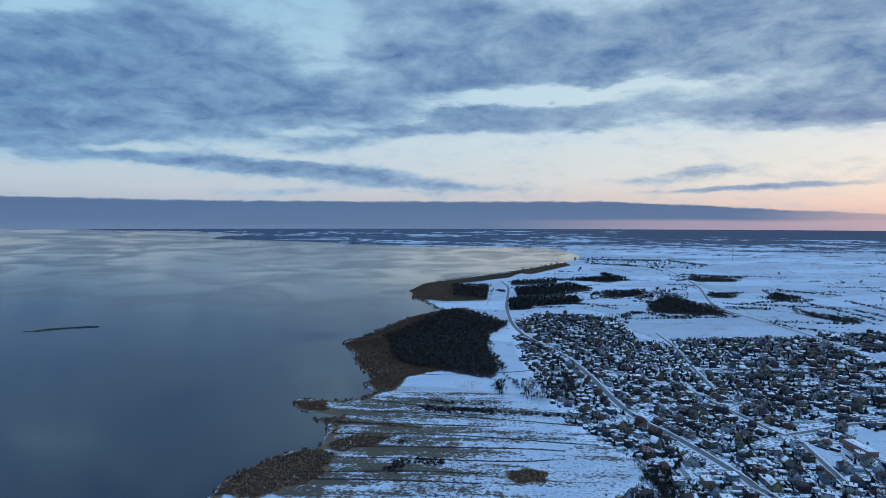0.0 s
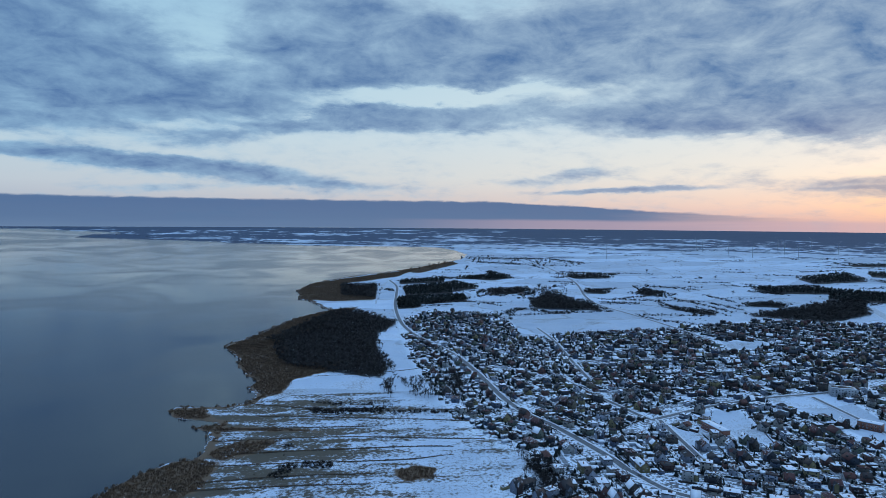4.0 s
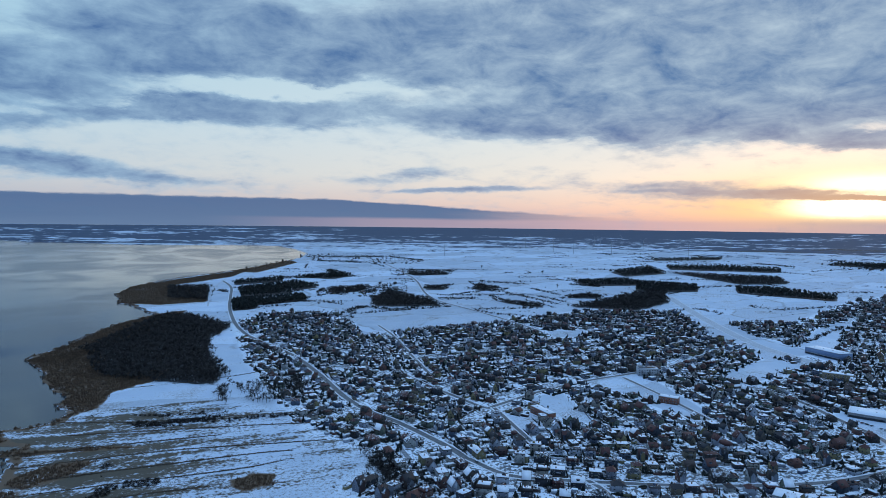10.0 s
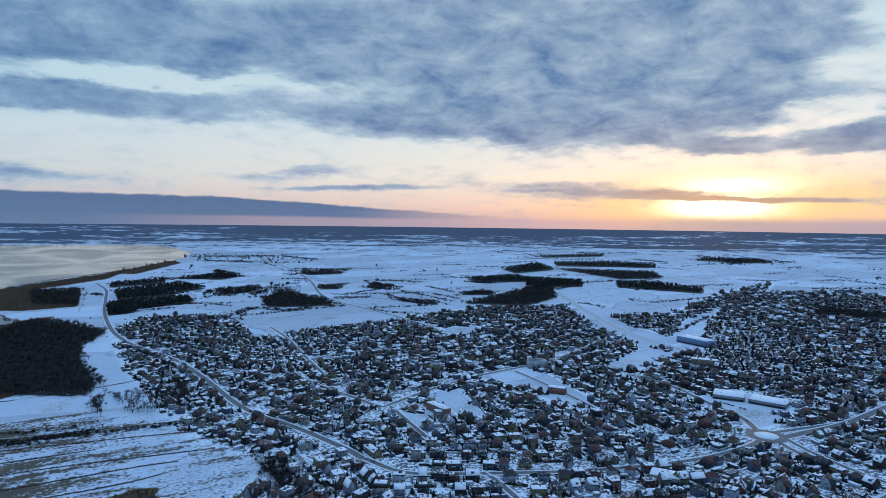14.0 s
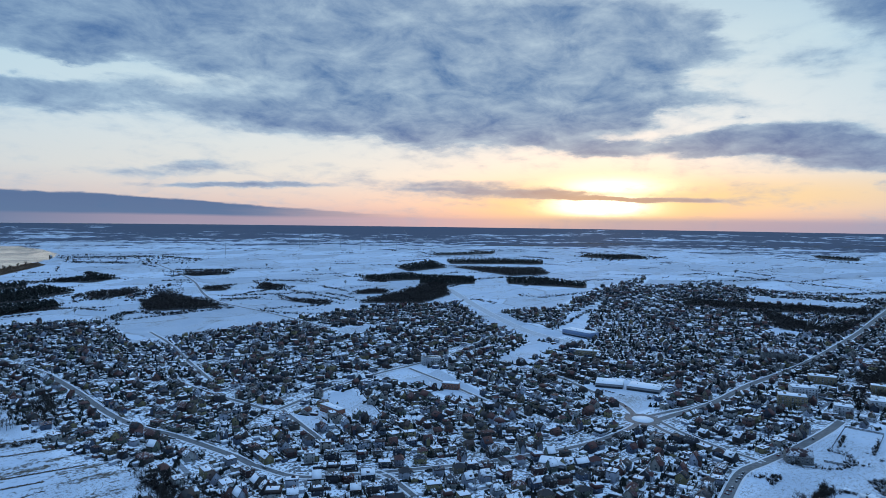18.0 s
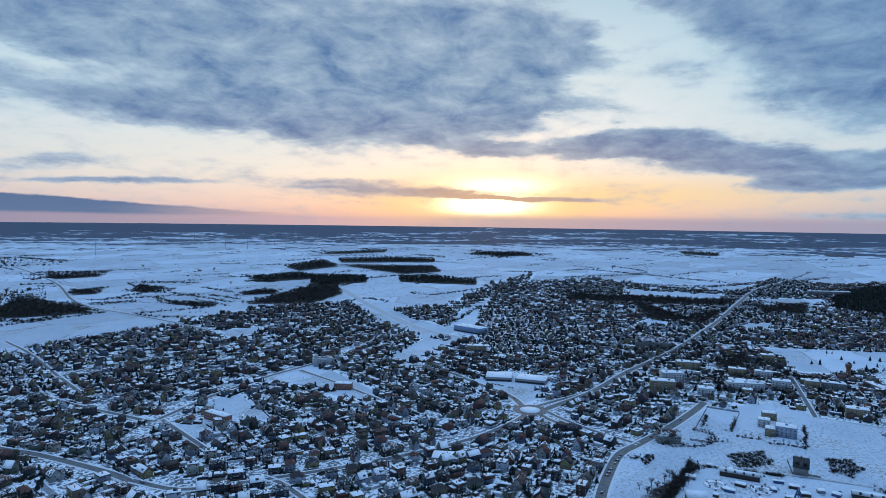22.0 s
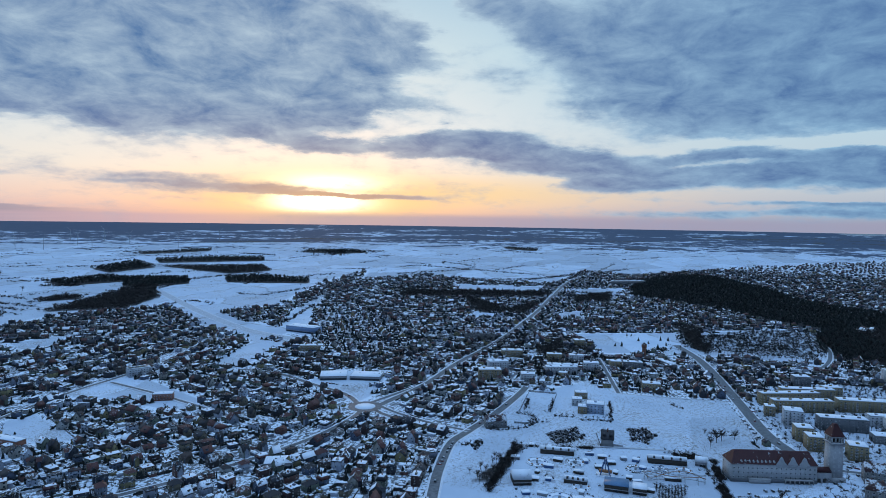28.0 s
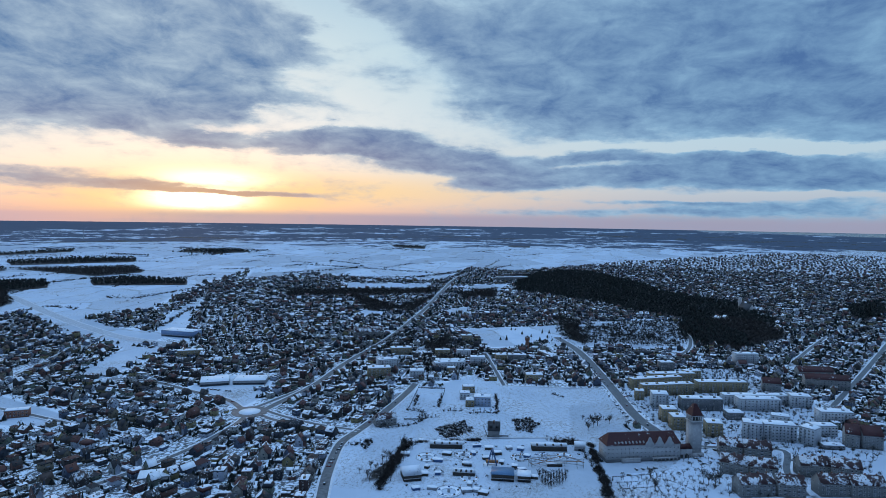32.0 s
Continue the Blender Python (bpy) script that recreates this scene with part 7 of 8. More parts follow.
part("belvedere_core", Shape().box(-TW + 1.6, TW - 1.6, -TW + 1.6, TW - 1.6, 28, 31.4), DARK, tower)
for i in range(4):
    for sx, sy in ((-TW + 0.5 + i * (2 * TW - 1) / 3, -TW + 0.5), (-TW + 0.5 + i * (2 * TW - 1) / 3, TW - 0.5)) + (((-TW + 0.5, -TW + 0.5 + i * (2 * TW - 1) / 3), (TW - 0.5, -TW + 0.5 + i * (2 * TW - 1) / 3)) if i in (1, 2) else ()):
        part("pillar", Shape().box(sx - 0.45, sx + 0.45, sy - 0.45, sy + 0.45, 28, 31.4), HOTEL_WALL, tower)
part("eaves", Shape().box(-TW - 0.3, TW + 0.3, -TW - 0.3, TW + 0.3, 31.4, 32.3), HOTEL_WALL, tower)
sp = Shape()
c4 = [(-TW - 0.5, -TW - 0.5, 32.3), (TW + 0.5, -TW - 0.5, 32.3), (TW + 0.5, TW + 0.5, 32.3), (-TW - 0.5, TW + 0.5, 32.3)]
d4 = [(-1.2, -1.2, 40.5), (1.2, -1.2, 40.5), (1.2, 1.2, 40.5), (-1.2, 1.2, 40.5)]
for i in range(4):
    sp.face(c4[i], c4[(i + 1) % 4], d4[(i + 1) % 4], d4[i])
part("spire", sp.face(*d4), RED_TILE, tower)
part("mast", Shape().tube((0, 0, 40), (0, 0, 45.5), 0.12, 0.05, 6), METAL, tower)
for s in range(7):
    for x in (-2.0, 2.0):
        part("window", shared_window, None, tower, at=Matrix.Translation((x, -TW + 0.08 + 0.25 * (4 + 3.2 * s) / 27.6 - 0.02, 4 + 3.2 * s)))
        part("window", shared_window, None, tower, at=Matrix.Translation((-TW + 0.08 + 0.25 * (4 + 3.2 * s) / 27.6 - 0.02, x, 4 + 3.2 * s)) @ Matrix.Rotation(-math.pi / 2, 4, "Z"))

# the lone black-roofed house in the field
lone = thing("lone_house", "tall pale house with black steep roofs alone in a field", "house", "", pose(*LONE_HOUSE, gz(*LONE_HOUSE) + 0.5, 0, 0, 180 - 90 - math.degrees(math.atan2(*LONE_HOUSE)) + 90) @ Matrix.Scale(1.25, 4))
BLACK_TILE = plain("black_tiles", (0.015, 0.015, 0.018), (0.04, 0.04, 0.045), 1.0, 0.5)
part("wall", Shape().extrude_x([(-4.5, -0.6), (4.5, -0.6), (4.5, 6.0), (0, 11.5), (-4.5, 6.0)], -4.6, 4.6), STYLE["red"][0], lone)
for sgn in (1, -1):
    part("roof", Shape().extrude_x([(sgn * 5.1, 5.4), (0, 11.6), (0, 12.0), (sgn * 5.1, 5.8)][::sgn], -5.2, 5.2), BLACK_TILE, lone)
    for x in (-2.6, 2.6):
        part("dormer", Shape().extrude_x([(sgn * 2.0, 8.0), (sgn * 4.6, 8.0), (sgn * 2.0, 10.4)][::sgn], x - 1.2, x + 1.2), BLACK_TILE, lone)
for z in (0.9, 3.7, 6.6):
    for y in (-2.0, 2.0):
        for x, a in ((-4.6, -90), (4.6, 90)):
            part("window", shared_window, None, lone, at=Matrix.Translation((x, y, z)) @ Matrix.Rotation(radians(a), 4, "Z"))
for z in (0.9, 3.7):
    for x in (-2.6, 2.6):
        part("window", shared_window, None, lone, at=Matrix.Translation((x, -4.5, z)))
part("chimney", Shape().box(-0.5, 0.5, 0.3, 1.2, 10, 13.2), BRICK, lone)

# brick water tower
wt = thing("water_tower", "slender dark brick water tower with a wider head", "water tower", "", pose(*WATER_TOWER, gz(*WATER_TOWER) + 0.5) @ Matrix.Scale(1.25, 4))
ring8 = lambda r: [(r * math.cos(math.pi * (i + 0.5) / 4), r * math.sin(math.pi * (i + 0.5) / 4)) for i in range(8)]
part("shaft", Shape().prism(ring8(2.6), -0.5, 12), BRICK, wt)
part("head", Shape().prism(ring8(3.5), 12, 16), BRICK, wt)
cap = Shape()
for i in range(8):
    a, b = ring8(3.8)[i], ring8(3.8)[(i + 1) % 8]
    cap.face((*a, 16), (*b, 16), (0, 0, 18.6))
part("cap", cap, BROWN_TILE, wt)

# church among the pines
ch = thing("church", "pale church with a tall slab tower beside pine trees", "church", "", pose(*CHURCH, gz(*CHURCH) + 0.5, 0, 0, 25) @ Matrix.Scale(1.2, 4))
part("nave", Shape().extrude_x([(-9, -0.5), (9, -0.5), (9, 5), (0, 17), (-9, 5)], -16, 12), HOTEL_WALL, ch)
part("roof", Shape().extrude_x([(-9.6, 4.6), (0, 17.2), (0, 17.7), (-9.6, 5.1)], -16.4, 12.4), BLACK_TILE, ch)
part("roof", Shape().extrude_x([(0, 17.2), (9.6, 4.6), (9.6, 5.1), (0, 17.7)], -16.4, 12.4), BLACK_TILE, ch)
part("tower", Shape().box(14, 19, -2.5, 2.5, -0.5, 25, 0.3), HOTEL_WALL, ch)
part("cross_mast", Shape().tube((16.5, 0, 25), (16.5, 0, 28), 0.15, 0.1, 4).box(15.6, 17.4, -0.12, 0.12, 26.6, 26.9), METAL, ch)

# roundabout
rb = tagged(new("road_roundabout"), "ring road round a snowy island with dark shrubs", "roundabout", kind="structure")
rb.matrix_world = pose(*ROUNDABOUT, 0.5)
seg = 40
ringm = Shape()
for i in range(seg):
    a, b = 2 * math.pi * i / seg, 2 * math.pi * (i + 1) / seg
    pt = lambda r, t, z: (r * math.cos(t), r * math.sin(t), z)
    ringm.face(pt(12, a, 0.62), pt(20, a, 0.62), pt(20, b, 0.62), pt(12, b, 0.62))
part("carriageway", ringm, ROAD_MAT, rb, "wet asphalt ring")
isl = Shape().prism([(11.9 * math.cos(2 * math.pi * i / seg), 11.9 * math.sin(2 * math.pi * i / seg)) for i in range(seg)], 0.2, 0.85)
part("island", isl, SNOW_MAT, rb, "round snowy island with a kerb")

# ---- hedgerows, ditches, field trees ----
hp = []
hr = np.random.RandomState(51)
for pts in HEDGE_LINES + FIELD_ROWS:
    line = smooth_line(pts, 4.0)
    far_k = max(1.0, np.hypot(*line.mean(0)) / 1200)
    line = line[::max(1, int(far_k))]
    hp.append(line + hr.normal(0, 1.8 * far_k, line.shape))
    hp.append(line[::2] + hr.normal(0, 4.0 * far_k, line[::2].shape))
# shorter hedges and thickets out on the plain, along the field balks
for _ in range(120):
    cx_, cy_ = hr.uniform(200, 3000), hr.uniform(500, 3000)
    if inside(np.array([cx_]), np.array([cy_]), TOWN)[0] or math.hypot(cx_, cy_) > 3100:
        continue
    a_ = radians(hr.choice([0, 0, 90]) + STRIP_TURN - 20 + hr.normal(0, 9))
    half = hr.uniform(15, 90)
    u_ = np.arange(-half, half, 5.0 * max(1.0, math.hypot(cx_, cy_) / 1500))[:, None]
    seg = np.array([[cx_, cy_]]) + u_ * np.array([[math.cos(a_), math.sin(a_)]])
    thick = hr.uniform(1.5, 7.0)
    for _k in range(1 + int(thick / 3)):
        hp.append(seg + hr.normal(0, thick, seg.shape))
HP = np.concatenate(hp)
HP = HP[(water_depth(HP[:, 0], HP[:, 1]) < -3) & (road_clearance(HP[:, 0], HP[:, 1]) > 1)]
for poly in OPEN_GROUND:
    HP = HP[~inside(HP[:, 0], HP[:, 1], poly) | (np.arange(len(HP)) < 2400)]
hk = hr.rand(len(HP)) < 0.6
plant("hedgerow_shrubs", shrub_sets, HP[hk], 0.7, 1.5, "bushy dark hedgerows between the snowy fields", "hedgerow")
plant("hedgerow_trees", bare_sets, HP[~hk], 0.35, 0.8, "rows of bare shrubs and small trees along field edges", "hedgerow")

# thickets and tree belts along the field edges, and trees among the far villages
tk = []
for pts in THICKETS:
    line = smooth_line(pts, 3.0)
    for _k in range(3):
        tk.append(line + hr.normal(0, 5.5 * max(1.0, np.hypot(*line.mean(0)) / 1500), line.shape))
tk.append(fill(VILLAGES, 13.0, 79))
TP = np.concatenate(tk)
TP = TP[(water_depth(TP[:, 0], TP[:, 1]) < -3) & (road_clearance(TP[:, 0], TP[:, 1]) > 1)]
tq = hr.rand(len(TP))
plant("belt_conifers", pine_sets, TP[tq < 0.35], 0.3, 0.5, "dark pines in belts between the fields", "trees", BARK, NEEDLE)
plant("belt_trees", bare_sets, TP[(tq >= 0.35) & (tq < 0.75)], 0.4, 0.8, "bare trees in belts between the fields", "trees")
plant("belt_shrubs", shrub_sets, TP[tq >= 0.75], 0.8, 1.6, "dark undergrowth of the tree belts", "shrubs")

# hedges and small trees round the yards beside the open field
yard = np.concatenate([smooth_line(pts, 1.6) for pts in YARD_ROWS])
yard = np.concatenate([yard + hr.normal(0, 0.8, yard.shape), yard[::3] + hr.normal(0, 2.0, yard[::3].shape)])
plant("yard_hedges", shrub_sets, yard[::2], 0.5, 1.0, "dark hedges round the yards by the field", "hedge")
plant("yard_trees", bare_sets, yard[1::4], 0.4, 0.8, "small bare trees along the yards", "trees")

# loose shrubs over rough ground and field margins
sx, sy = hr.uniform(-100, 2600, 12000), hr.uniform(-300, 2700, 12000)
k = (ripple(sx, sy, 240, 61) + 0.6 * ripple(sx, sy, 60, 62) > 0.75) & (water_depth(sx, sy) < -10) & (road_clearance(sx, sy) > 3)
for poly in OPEN_GROUND:
    k &= ~inside(sx, sy, poly)
k &= ~inside(sx, sy, TOWN)
plant("rough_shrubs", shrub_sets, np.stack([sx[k], sy[k]], 1), 0.35, 0.9, "scattered bare shrubs over the snowy fields", "shrubs")

DITCH_MAT = plain("ditch_sedge", (0.03, 0.026, 0.022), (0.10, 0.075, 0.045), 0.5, 0.95, 0.6, 0.2)
for pts in DITCHES:
    vs, fs = ribbon(smooth_line(pts, 8.0), 0.9, -0.9, 0.80)
    tagged(mesh_object("ditch", vs, fs, DITCH_MAT), "narrow dark drainage ditch fringed with sedge", "ditch", "meadow ditches", kind="structure")
sedge = []
for pts in DITCHES:
    line = smooth_line(pts, 1.2)
    sedge.append(line + hr.normal(0, 0.7, line.shape))
SP = np.concatenate(sedge)
SP = SP[hr.rand(len(SP)) < 0.8]
rows_ = np.stack([SP[:, 0], SP[:, 1], lift(np.hypot(SP[:, 0], SP[:, 1])) + 0.5, hr.uniform(0, 6.28, len(SP)), hr.uniform(0.5, 0.8, len(SP)), hr.uniform(0.25, 0.5, len(SP))], 1)
tagged(scatter("ditch_sedge", [tuft.arrays()], rows_, REED_MAT, np.zeros(len(SP), int)), "dry sedge along the meadow ditches", "sedge", kind="stuff")

# ---- amusement ground ----
BLUE_STEEL = plain("blue_steel", (0.03, 0.08, 0.20), (0.06, 0.14, 0.30), 1.5, 0.5, 0.1, 0.01)
ORANGE_STEEL = plain("orange_steel", (0.22, 0.09, 0.03), (0.34, 0.15, 0.05), 1.5, 0.5, 0.1, 0.01)
BLUE_ROOF = plain("blue_sheet_roof", (0.05, 0.14, 0.26), (0.10, 0.22, 0.36), 0.8, 0.4, 0.2, 0.03)
frng = random.Random(17)


def face_eye(p):
    return math.degrees(-math.atan2(p[0], p[1]))


def at(p, turn=0.0):
    return pose(p[0], p[1], gz(*p) + 0.5, 0, 0, face_eye(p) + turn)


def ring_ride(p, r, label):
    t = thing("ring_ride", label, "fairground ride", "rides of the amusement ground", at(p))
    n = 20
    deck = Shape()
    for i in range(n):
        a, b = 6.2832 * i / n, 6.2832 * (i + 1) / n
        q = lambda k, s, z: (k * math.cos(s), k * math.sin(s), z)
        deck.face(q(r * 0.62, a, 0.7), q(r, a, 0.7), q(r, b, 0.7), q(r * 0.62, b, 0.7)).face(q(r, a, 0.0), q(r, b, 0.0), q(r, b, 0.7), q(r, a, 0.7)).face(q(r * 0.62, b, 0), q(r * 0.62, a, 0), q(r * 0.62, a, 0.7), q(r * 0.62, b, 0.7))
    part("platform", deck, ROOF_SNOW, t, "round platform with wind-blown snow")
    rail = Shape()
    for i in range(n):
        a, b = 6.2832 * i / n, 6.2832 * (i + 1) / n
        rail.tube((r * math.cos(a), r * math.sin(a), 1.5), (r * math.cos(b), r * math.sin(b), 1.5), 0.09, 0.09, 4)
    part("railing", rail, DARK, t)
    part("hub", Shape().prism([(1.1 * math.cos(k), 1.1 * math.sin(k)) for k in (0, 1.05, 2.1, 3.14, 4.2, 5.24)], 0, 2.6), BALCONY, t)
    for i in range(5):
        a = 6.2832 * i / 5 + 0.3
        x, y = r * 0.8 * math.cos(a), r * 0.8 * math.sin(a)
        part("car", Shape().box(x - 0.8, x + 0.8, y - 0.6, y + 0.6, 0.72, 1.7, 0.15), frng.choice([BLUE_STEEL, DARK, ORANGE_STEEL]), t)
    return t


for p_, r_ in ((RING_A, 8.5), (RING_B, 9.5), (RING_C, 10.0), (RING_D, 8.0), (RING_E, 9.0), (RING_F, 7.5), (RING_G, 7.5)):
    ring_ride(p_, r_, "round fairground ride closed for winter under snow")

ship = thing("swing_ship_ride", "blue steel swing ride with splayed legs", "fairground ride", "rides of the amusement ground", at(TOWER_RIDE) @ Matrix.Scale(1.3, 4))
for sx in (-1, 1):
    for sy in (-1, 1):
        part("leg", Shape().tube((sx * 3.5, sy * 2.2, -0.4), (sx * 0.4, sy * 1.6, 11), 0.35, 0.28, 6), BLUE_STEEL, ship)
    part("brace", Shape().tube((sx * 1.9, -1.9, 5.5), (sx * 1.9, 1.9, 5.5), 0.16, 0.16, 5), BLUE_STEEL, ship)
part("axle", Shape().tube((0, -2.2, 11), (0, 2.2, 11), 0.35, 0.35, 6), BLUE_STEEL, ship)
part("gondola", Shape().extrude_x([(-1.2, 2.2), (1.2, 2.2), (1.5, 3.6), (-1.5, 3.6)], -4.2, 4.2), ORANGE_STEEL, ship)
part("arm", Shape().tube((0, 0, 3.4), (0, 0, 11), 0.22, 0.22, 5), BLUE_STEEL, ship)
part("platform", Shape().box(-6, 6, -3.5, 3.5, -0.2, 0.6), SNOW_MAT, ship)

coaster_m, coaster_w = facade_pose(*COASTER_L, *COASTER_R)
coaster = thing("roller_coaster", "small roller coaster of looping rails on thin posts", "roller coaster", "", coaster_m)


def coaster_point(t, k):
    a = 2 * math.pi * t
    return Vector((coaster_w * (0.5 + 0.47 * math.sin(a)), 7 + (6.5 - 1.6 * k) * math.sin(2 * a + 0.5 * k) + 2 * math.cos(a), 3.2 + 1.6 * k + 1.6 * math.sin(3 * a + k)))


for k in range(3):
    for side in (0.0, 0.9):
        tr = Shape()
        for i in range(40):
            a, b = coaster_point(i / 40, k), coaster_point((i + 1) / 40, k)
            o = Vector((0, side, 0))
            tr.tube(a + o, b + o, 0.16, 0.16, 4)
        part("rail", tr, ORANGE_STEEL if k == 1 else METAL, coaster)
    for i in range(0, 40, 3):
        a = coaster_point(i / 40, k)
        part("post", Shape().tube((a.x, a.y + 0.45, -0.5), (a.x, a.y + 0.45, a.z), 0.13, 0.11, 4), METAL, coaster)
part("station", Shape().box(coaster_w * 0.35, coaster_w * 0.6, 5, 9, -0.4, 2.8), DARK, coaster)
part("station_roof", Shape().box(coaster_w * 0.34, coaster_w * 0.61, 4.6, 9.4, 2.8, 3.1), SNOW_MAT, coaster)


def hall(p, w, d, h, label, name, roof_mat, wall_mat=DARK, gable=False, turn=0.0):
    t = thing(name, label, name.replace("_", " "), "sheds of the amusement ground", at(p, turn))
    part("wall", Shape().box(-w / 2, w / 2, 0, d, -0.5, h), wall_mat, t)
    if gable:
        part("roof", Shape().extrude_x([(-0.5, h), (d + 0.5, h), (d / 2, h + d * 0.35)], -w / 2 - 0.4, w / 2 + 0.4), roof_mat, t)
    else:
        part("roof", Shape().box(-w / 2 - 0.3, w / 2 + 0.3, -0.3, d + 0.3, h, h + 0.35), roof_mat, t)
    part("door", Shape().box(-1.2, 1.2, -0.1, 0.02, 0, 2.4), GLASS, t)
    part("awning", Shape().box(-w / 2, w / 2, -1.4, 0.05, 2.5, 2.65), BALCONY, t)
    return t


hall(BLUE_HALL, 19, 16, 5.5, "fairground hall with a blue sheet roof half in snow", "fair_hall", BLUE_ROOF)
hall((BLUE_HALL[0] + 2, BLUE_HALL[1] - 18), 11, 13, 5.0, "dark fairground shed with snow on its roof", "fair_shed", SNOW_MAT)
hall(HALL2, 15, 16, 5.0, "grey gabled fairground hall with snow", "fair_hall", ROOF_SNOW, DARK, True, 12)
hall(KIOSK, 7, 3.5, 2.8, "dark snack kiosk with a snowy roof", "kiosk", SNOW_MAT)
hall(CAFE, 10, 11, 4.0, "low cafe with a snowy roof", "cafe", SNOW_MAT, BALCONY, True)
for a_, b_, d_, h_, lab, nm in ((GATE_L, GATE_R, 9, 4.2, "long entrance shed with a snowy roof", "entrance_shed"), (SHOP_L, SHOP_R, 10, 5, "long dark booth row with dormers and snow", "booth_row"), (STAGE_L, STAGE_R, 8, 3.6, "low stage shed with a dark roof", "stage_shed")):
    mm, ww = facade_pose(*a_, *b_)
    t_ = thing(nm, lab, "shed", "sheds of the amusement ground", mm)
    part("wall", Shape().box(0, ww, 0, d_, -0.5, h_), DARK, t_)
    part("roof", Shape().extrude_x([(-0.5, h_), (d_ + 0.5, h_), (d_ / 2, h_ + 2.2)], -0.3, ww + 0.3), SNOW_MAT, t_)
    for i in range(4):
        x_ = ww * (0.15 + 0.23 * i)
        part("dormer", Shape().box(x_ - 0.8, x_ + 0.8, 0.3, 2.6, h_ + 0.1, h_ + 1.7), DARK, t_)
for q in STALLS:
    st = thing("stall", "small closed fairground stall with snow on top", "stall", "stalls of the amusement ground", at(q, frng.uniform(-20, 20)))
    w_, d_ = frng.uniform(1.8, 4.2), frng.uniform(1.6, 3.0)
    part("body", Shape().box(-w_, w_, -d_, d_, -0.4, 2.3), frng.choice([DARK, DARK, BLUE_STEEL, BALCONY]), st)
    part("canopy", Shape().box(-w_ - 0.3, w_ + 0.3, -d_ - 0.3, d_ + 0.3, 2.3, 2.6, 0.15), SNOW_MAT, st)

# loose dark shrubs between the rides
fair_shrubs = [(a_ + frng.gauss(0, 9), b_ + frng.gauss(0, 9)) for a_, b_ in STALLS for _ in range(3)]
plant("fair_shrubs", shrub_sets, np.array(fair_shrubs), 0.35, 0.8, "small dark shrubs among the closed rides", "shrubs")

# thick dark hedges by the fair
thick = []
for a_, b_ in ((HEDGE_A, HEDGE_B), ((HEDGE_A[0] + 6, HEDGE_A[1] + 2), (HEDGE_B[0] + 3, HEDGE_B[1] + 4))):
    n_ = 75
    for i in range(n_):
        thick.append((a_[0] + (b_[0] - a_[0]) * i / n_ + frng.uniform(-2.5, 2.5), a_[1] + (b_[1] - a_[1]) * i / n_ + frng.uniform(-2.5, 2.5)))
plant("thicket", shrub_sets, np.array(thick), 0.9, 1.6, "dense dark thicket beside the amusement ground", "thicket")
plant("fair_hedge", shrub_sets, fill(FAIR_EDGE, 2.2, 75), 0.8, 1.3, "dark unclipped hedge round the amusement ground", "hedge")
plant("planted_trees", bare_sets, fill(FAIR_TREES, 2.4, 71, 0.2), 0.4, 0.65, "grid of young bare trees at the fair", "trees")

# ---- single trees, fences, cars, turbines ----
srng = random.Random(33)
tall_sets = [bare_tree(srng, 15.0, 150, 11) for _ in range(3)]
tall_meshes = [(a.mesh("trunk", BARK), b.mesh("crown", TWIG)) for a, b in tall_sets]
for pts, lo, hi, lab in ((TALL_TREES, 0.8, 1.25, "tall leafless tree with a fine dark crown"), (FIELD_TREES, 0.8, 1.1, "lone leafless tree standing in a snowy field")):
    for x, y in pts:
        a, b = srng.choice(tall_meshes)
        k = srng.uniform(lo, hi) * (1 + max(0, math.hypot(x, y) - 1500) / 3500)
        t = thing("bare_tree", lab, "tree", "tall bare trees", pose(x, y, gz(x, y) + 0.45, 0, 0, srng.uniform(0, 360)) @ Matrix.Scale(k, 4))
        part("trunk", a, None, t), part("crown", b, None, t)
park_meshes = [(a.mesh("trunk", BARK), b.mesh("crown", NEEDLE)) for a, b in [conifer(srng, 9.0, 6, 0.27), conifer(srng, 8.0, 5, 0.34), pine(srng, 10.0)]]
for x, y in PARK_TREES:
    a, b = srng.choice(park_meshes)
    t = thing("park_conifer", "dark conifer standing free on the snowy park lawn", "tree", "park conifers", pose(x, y, gz(x, y) + 0.45, 0, 0, srng.uniform(0, 360)) @ Matrix.Scale(srng.uniform(0.8, 1.25), 4))
    part("trunk", a, None, t), part("crown", b, None, t)

# dark scrub patches
plant("scrub", shrub_sets, fill(BUSHES, 2.6, 72), 0.5, 1.0, "low dark brown scrub patches in the snow", "scrub")
plant("park_trees", bare_sets, fill(PARKS, 5.6, 74, 2.0), 0.5, 1.1, "open park trees without leaves over snow", "trees")
plant("hotel_garden_trees", bare_sets, fill([GARDEN_LAWN], 6.5, 73), 0.4, 0.85, "small bare trees in the snowy hotel garden", "trees")

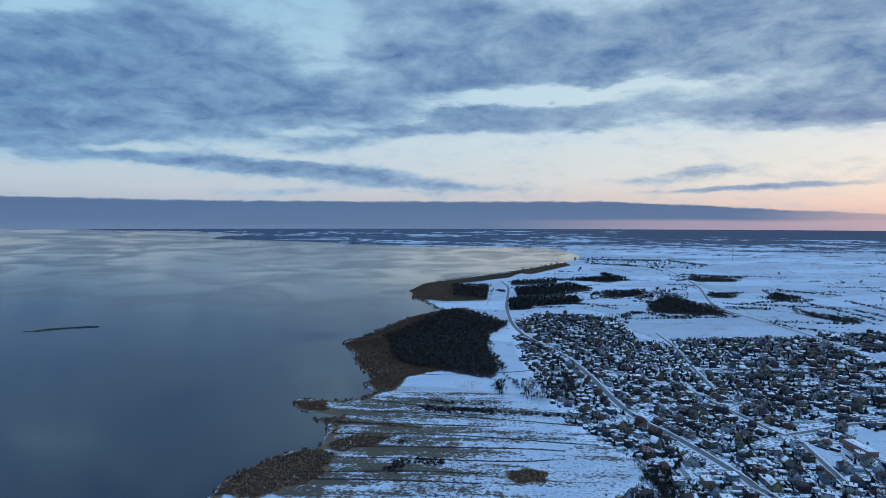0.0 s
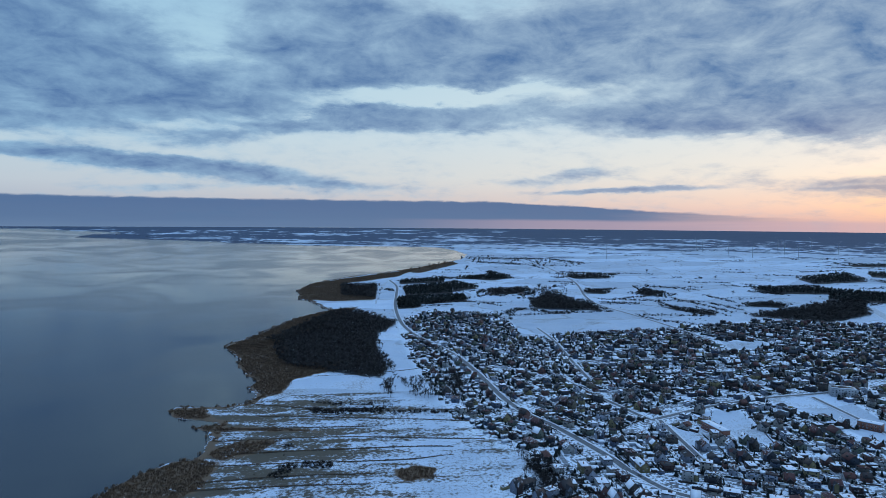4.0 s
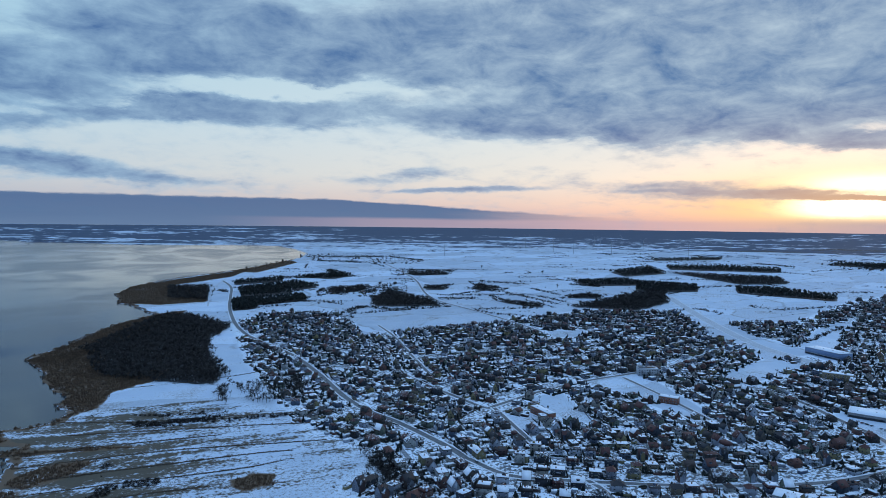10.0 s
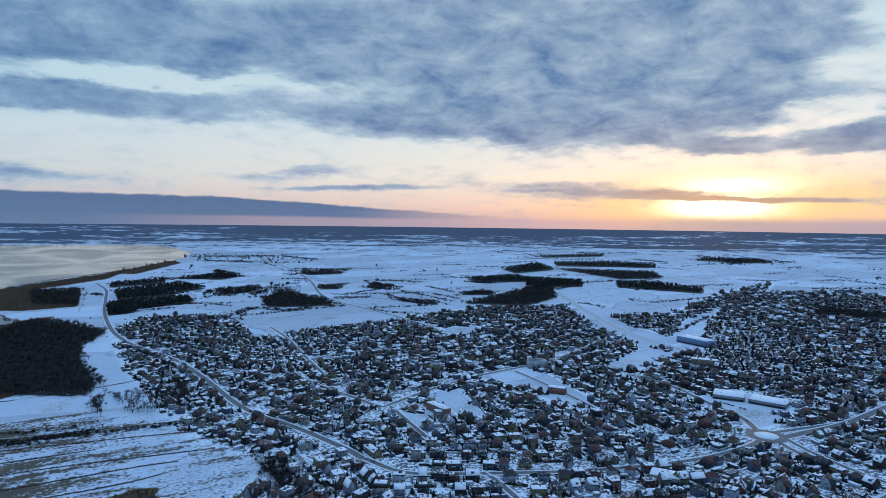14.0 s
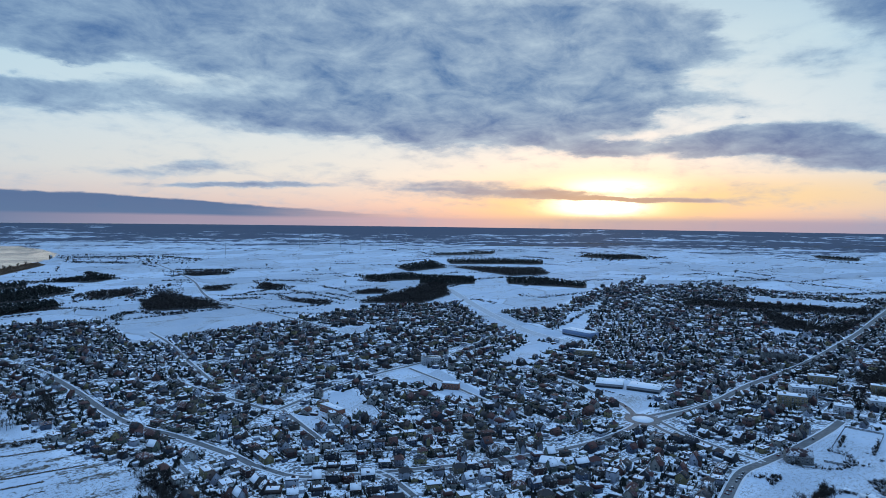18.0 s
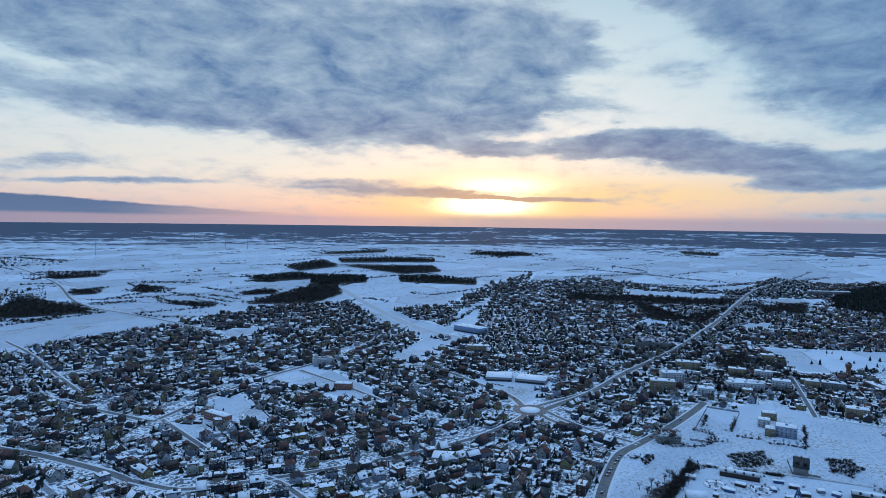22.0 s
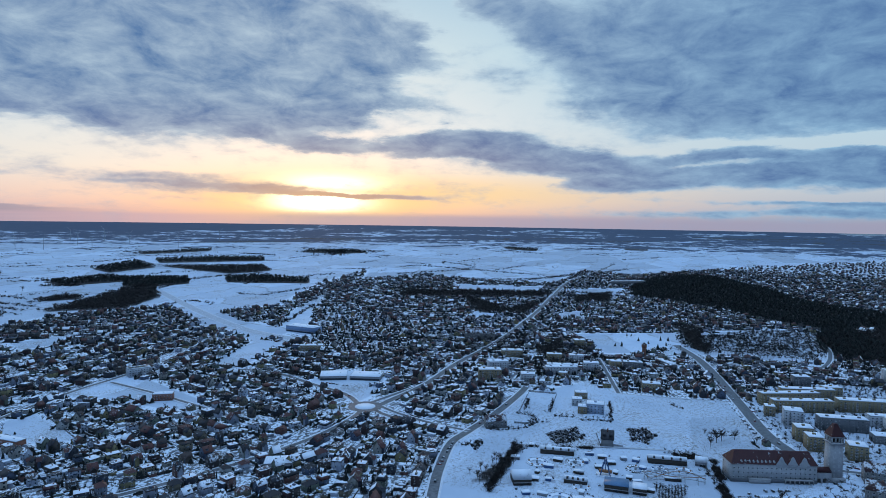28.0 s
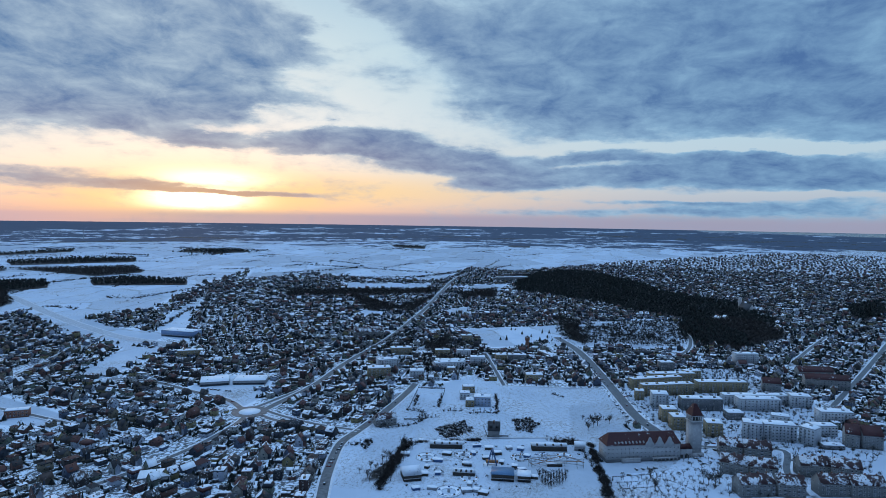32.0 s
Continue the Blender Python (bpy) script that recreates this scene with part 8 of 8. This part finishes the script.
for pts in FENCES:
    m_len = 0.0
    f = thing("fence", "dark wire fence with posts round a snowy yard", "fence", "yard fences", pose(*pts[0], gz(*pts[0]) + 0.5))
    for (x0, y0), (x1, y1) in zip(pts, pts[1:]):
        d_ = math.hypot(x1 - x0, y1 - y0)
        n_ = max(2, int(d_ / 4))
        ox, oy = pts[0]
        for i in range(n_ + 1):
            x, y = x0 + (x1 - x0) * i / n_ - ox, y0 + (y1 - y0) * i / n_ - oy
            part("post", Shape().box(x - 0.09, x + 0.09, y - 0.09, y + 0.09, -0.4, 2.2), DARK, f)
        a_ = math.atan2(y1 - y0, x1 - x0)
        nx, ny = -math.sin(a_) * 0.04, math.cos(a_) * 0.04
        s = Shape()
        for z0, z1 in ((0.2, 0.7), (0.9, 1.4), (1.6, 2.1)):
            p0, p1 = (x0 - ox, y0 - oy), (x1 - ox, y1 - oy)
            s.face((p0[0] + nx, p0[1] + ny, z0), (p1[0] + nx, p1[1] + ny, z0), (p1[0] + nx, p1[1] + ny, z1), (p0[0] + nx, p0[1] + ny, z1))
        part("panel", s, DARK, f)

# estate greenery: small trees and dark shrubs between the blocks
EP = fill(ESTATE, 7.5, 76)
plant("estate_trees", bare_sets, EP[::2], 0.45, 0.95, "small bare trees between the apartment blocks", "trees")
plant("estate_shrubs", shrub_sets, EP[1::2], 0.6, 1.3, "dark shrubs between the apartment blocks", "shrubs")
box_hedge = []
for pts in FORMAL_HEDGES:
    for q in smooth_line(pts, 1.6):
        box_hedge.append((q[0], q[1]))
plant("formal_hedge", shrub_sets, np.array(box_hedge), 0.25, 0.4, "low clipped hedges of the hotel garden", "hedge")

# cars
CAR_PAINTS = [plain("car_paint_" + n, a, b, 2.0, 0.3, 0.0, 0.01) for n, a, b in (("black", (0.01, 0.01, 0.012), (0.02, 0.02, 0.022)), ("grey", (0.10, 0.11, 0.12), (0.16, 0.17, 0.18)), ("red", (0.16, 0.015, 0.012), (0.2, 0.02, 0.018)), ("silver", (0.32, 0.33, 0.34), (0.4, 0.41, 0.42)))]
RUBBER = plain("tyre_rubber", (0.012, 0.012, 0.012), (0.03, 0.03, 0.03), 3, 0.9)


def car_shapes():
    body = Shape().extrude_x([(-2.15, 0.35), (2.15, 0.35), (2.2, 0.75), (1.9, 0.95), (-1.95, 1.0), (-2.2, 0.8)], -0.87, 0.87)
    cabin = Shape().extrude_x([(-1.75, 0.98), (1.05, 0.95), (0.45, 1.48), (-1.25, 1.5)], -0.76, 0.76)
    snow = Shape().box(-0.68, 0.68, -1.15, 0.35, 1.5, 1.58, 0.05)
    wheel = Shape().extrude_x([(0.32 * math.cos(k * 0.7854), 0.32 + 0.32 * math.sin(k * 0.7854)) for k in range(8)], -0.1, 0.1)
    return body, cabin, snow, wheel


cb, cc, cs, cw = car_shapes()
car_bodies = [cb.mesh("body", p) for p in CAR_PAINTS]
cabin_mesh, carsnow_mesh, wheel_mesh = cc.mesh("cabin", GLASS), cs.mesh("roof_snow", SNOW_MAT), cw.mesh("wheel", RUBBER)


def car(x, y, turn, up=0.9):
    c = thing("car", "parked car with a little snow on its roof", "car", "cars along the streets", pose(x, y, gz(x, y) + up, 0, 0, turn))
    part("body", srng.choice(car_bodies), None, c), part("cabin", cabin_mesh, None, c), part("roof_snow", carsnow_mesh, None, c)
    for sx_ in (-0.8, 0.8):
        for sy_ in (-1.35, 1.35):
            part("wheel", wheel_mesh, None, c, at=Matrix.Translation((sx_, sy_, 0)))


for line_ in PARKING:
    (x0, y0), (x1, y1) = line_[0], line_[-1]
    d_ = math.hypot(x1 - x0, y1 - y0)
    n_ = int(min(8, d_ / 5.0))
    for i in range(n_):
        if srng.random() < 0.8:
            t_ = (i + 0.5) / n_
            car(x0 + (x1 - x0) * t_, y0 + (y1 - y0) * t_, math.degrees(math.atan2(y1 - y0, x1 - x0)) + srng.choice([0, 0, -90]) - 0, 0.55)
for x, y in ROAD_CARS:
    best = min(((np.min((ln[:, 0] - x) ** 2 + (ln[:, 1] - y) ** 2), nm) for nm, (w_, ln) in ROAD_LINES.items()))[1]
    ln = ROAD_LINES[best][1]
    i = int(np.argmin((ln[:, 0] - x) ** 2 + (ln[:, 1] - y) ** 2))
    i = min(max(i, 1), len(ln) - 2)
    t_ = ln[i + 1] - ln[i - 1]
    car(ln[i][0], ln[i][1], math.degrees(math.atan2(t_[1], t_[0])) - 90, 1.05)

# avenue trees
ave = ROAD_LINES["avenue"][1]
rows_a = []
for side in (-10, 10, -14):
    tt = np.gradient(ave, axis=0)
    tt /= np.linalg.norm(tt, axis=1, keepdims=True)
    rows_a.append(ave + np.stack([-tt[:, 1], tt[:, 0]], 1) * side)
plant("avenue_trees", bare_sets, np.concatenate(rows_a), 0.28, 0.42, "rows of small pollarded trees along the avenue", "trees")

# wind turbines far across the plain
for x, y in TURBINES:
    wt_ = thing("wind_turbine", "slender pale wind turbine standing still in far fields", "wind turbine", "wind turbines on the plain", pose(x, y, gz(x, y), 0, 0, face_eye((x, y)) + srng.uniform(-40, 40)))
    part("tower", Shape().tube((0, 0, -1), (0, 0, 50), 1.3, 0.8, 8), METAL, wt_)
    part("nacelle", Shape().box(-1.0, 1.0, -3.2, 1.6, 49.4, 51.6), METAL, wt_)
    a0 = srng.uniform(0, 2.09)
    for i in range(3):
        a_ = a0 + i * 2.0944
        part("blade", Shape().tube((0, -3.4, 50.5), (23 * math.sin(a_), -3.4, 50.5 + 23 * math.cos(a_)), 0.75, 0.2, 4), METAL, wt_)

# low reed islet out in the bay
isle = []
xs_, ys_ = zip(*ISLAND)
for _ in range(900):
    x, y = srng.uniform(min(xs_), max(xs_)), srng.uniform(min(ys_), max(ys_))
    if inside(np.array([x]), np.array([y]), ISLAND)[0] and srng.random() < 0.8:
        isle.append((x, y, gz(x, y) - 0.1, srng.uniform(0, 6.28), srng.uniform(0.8, 1.4), srng.uniform(0.15, 0.35)))
tagged(scatter("reed_islet", [tuft.arrays()], np.array(isle), BARK, np.zeros(len(isle), int)), "thin dark islet of reed in the open bay", "reeds", kind="stuff")
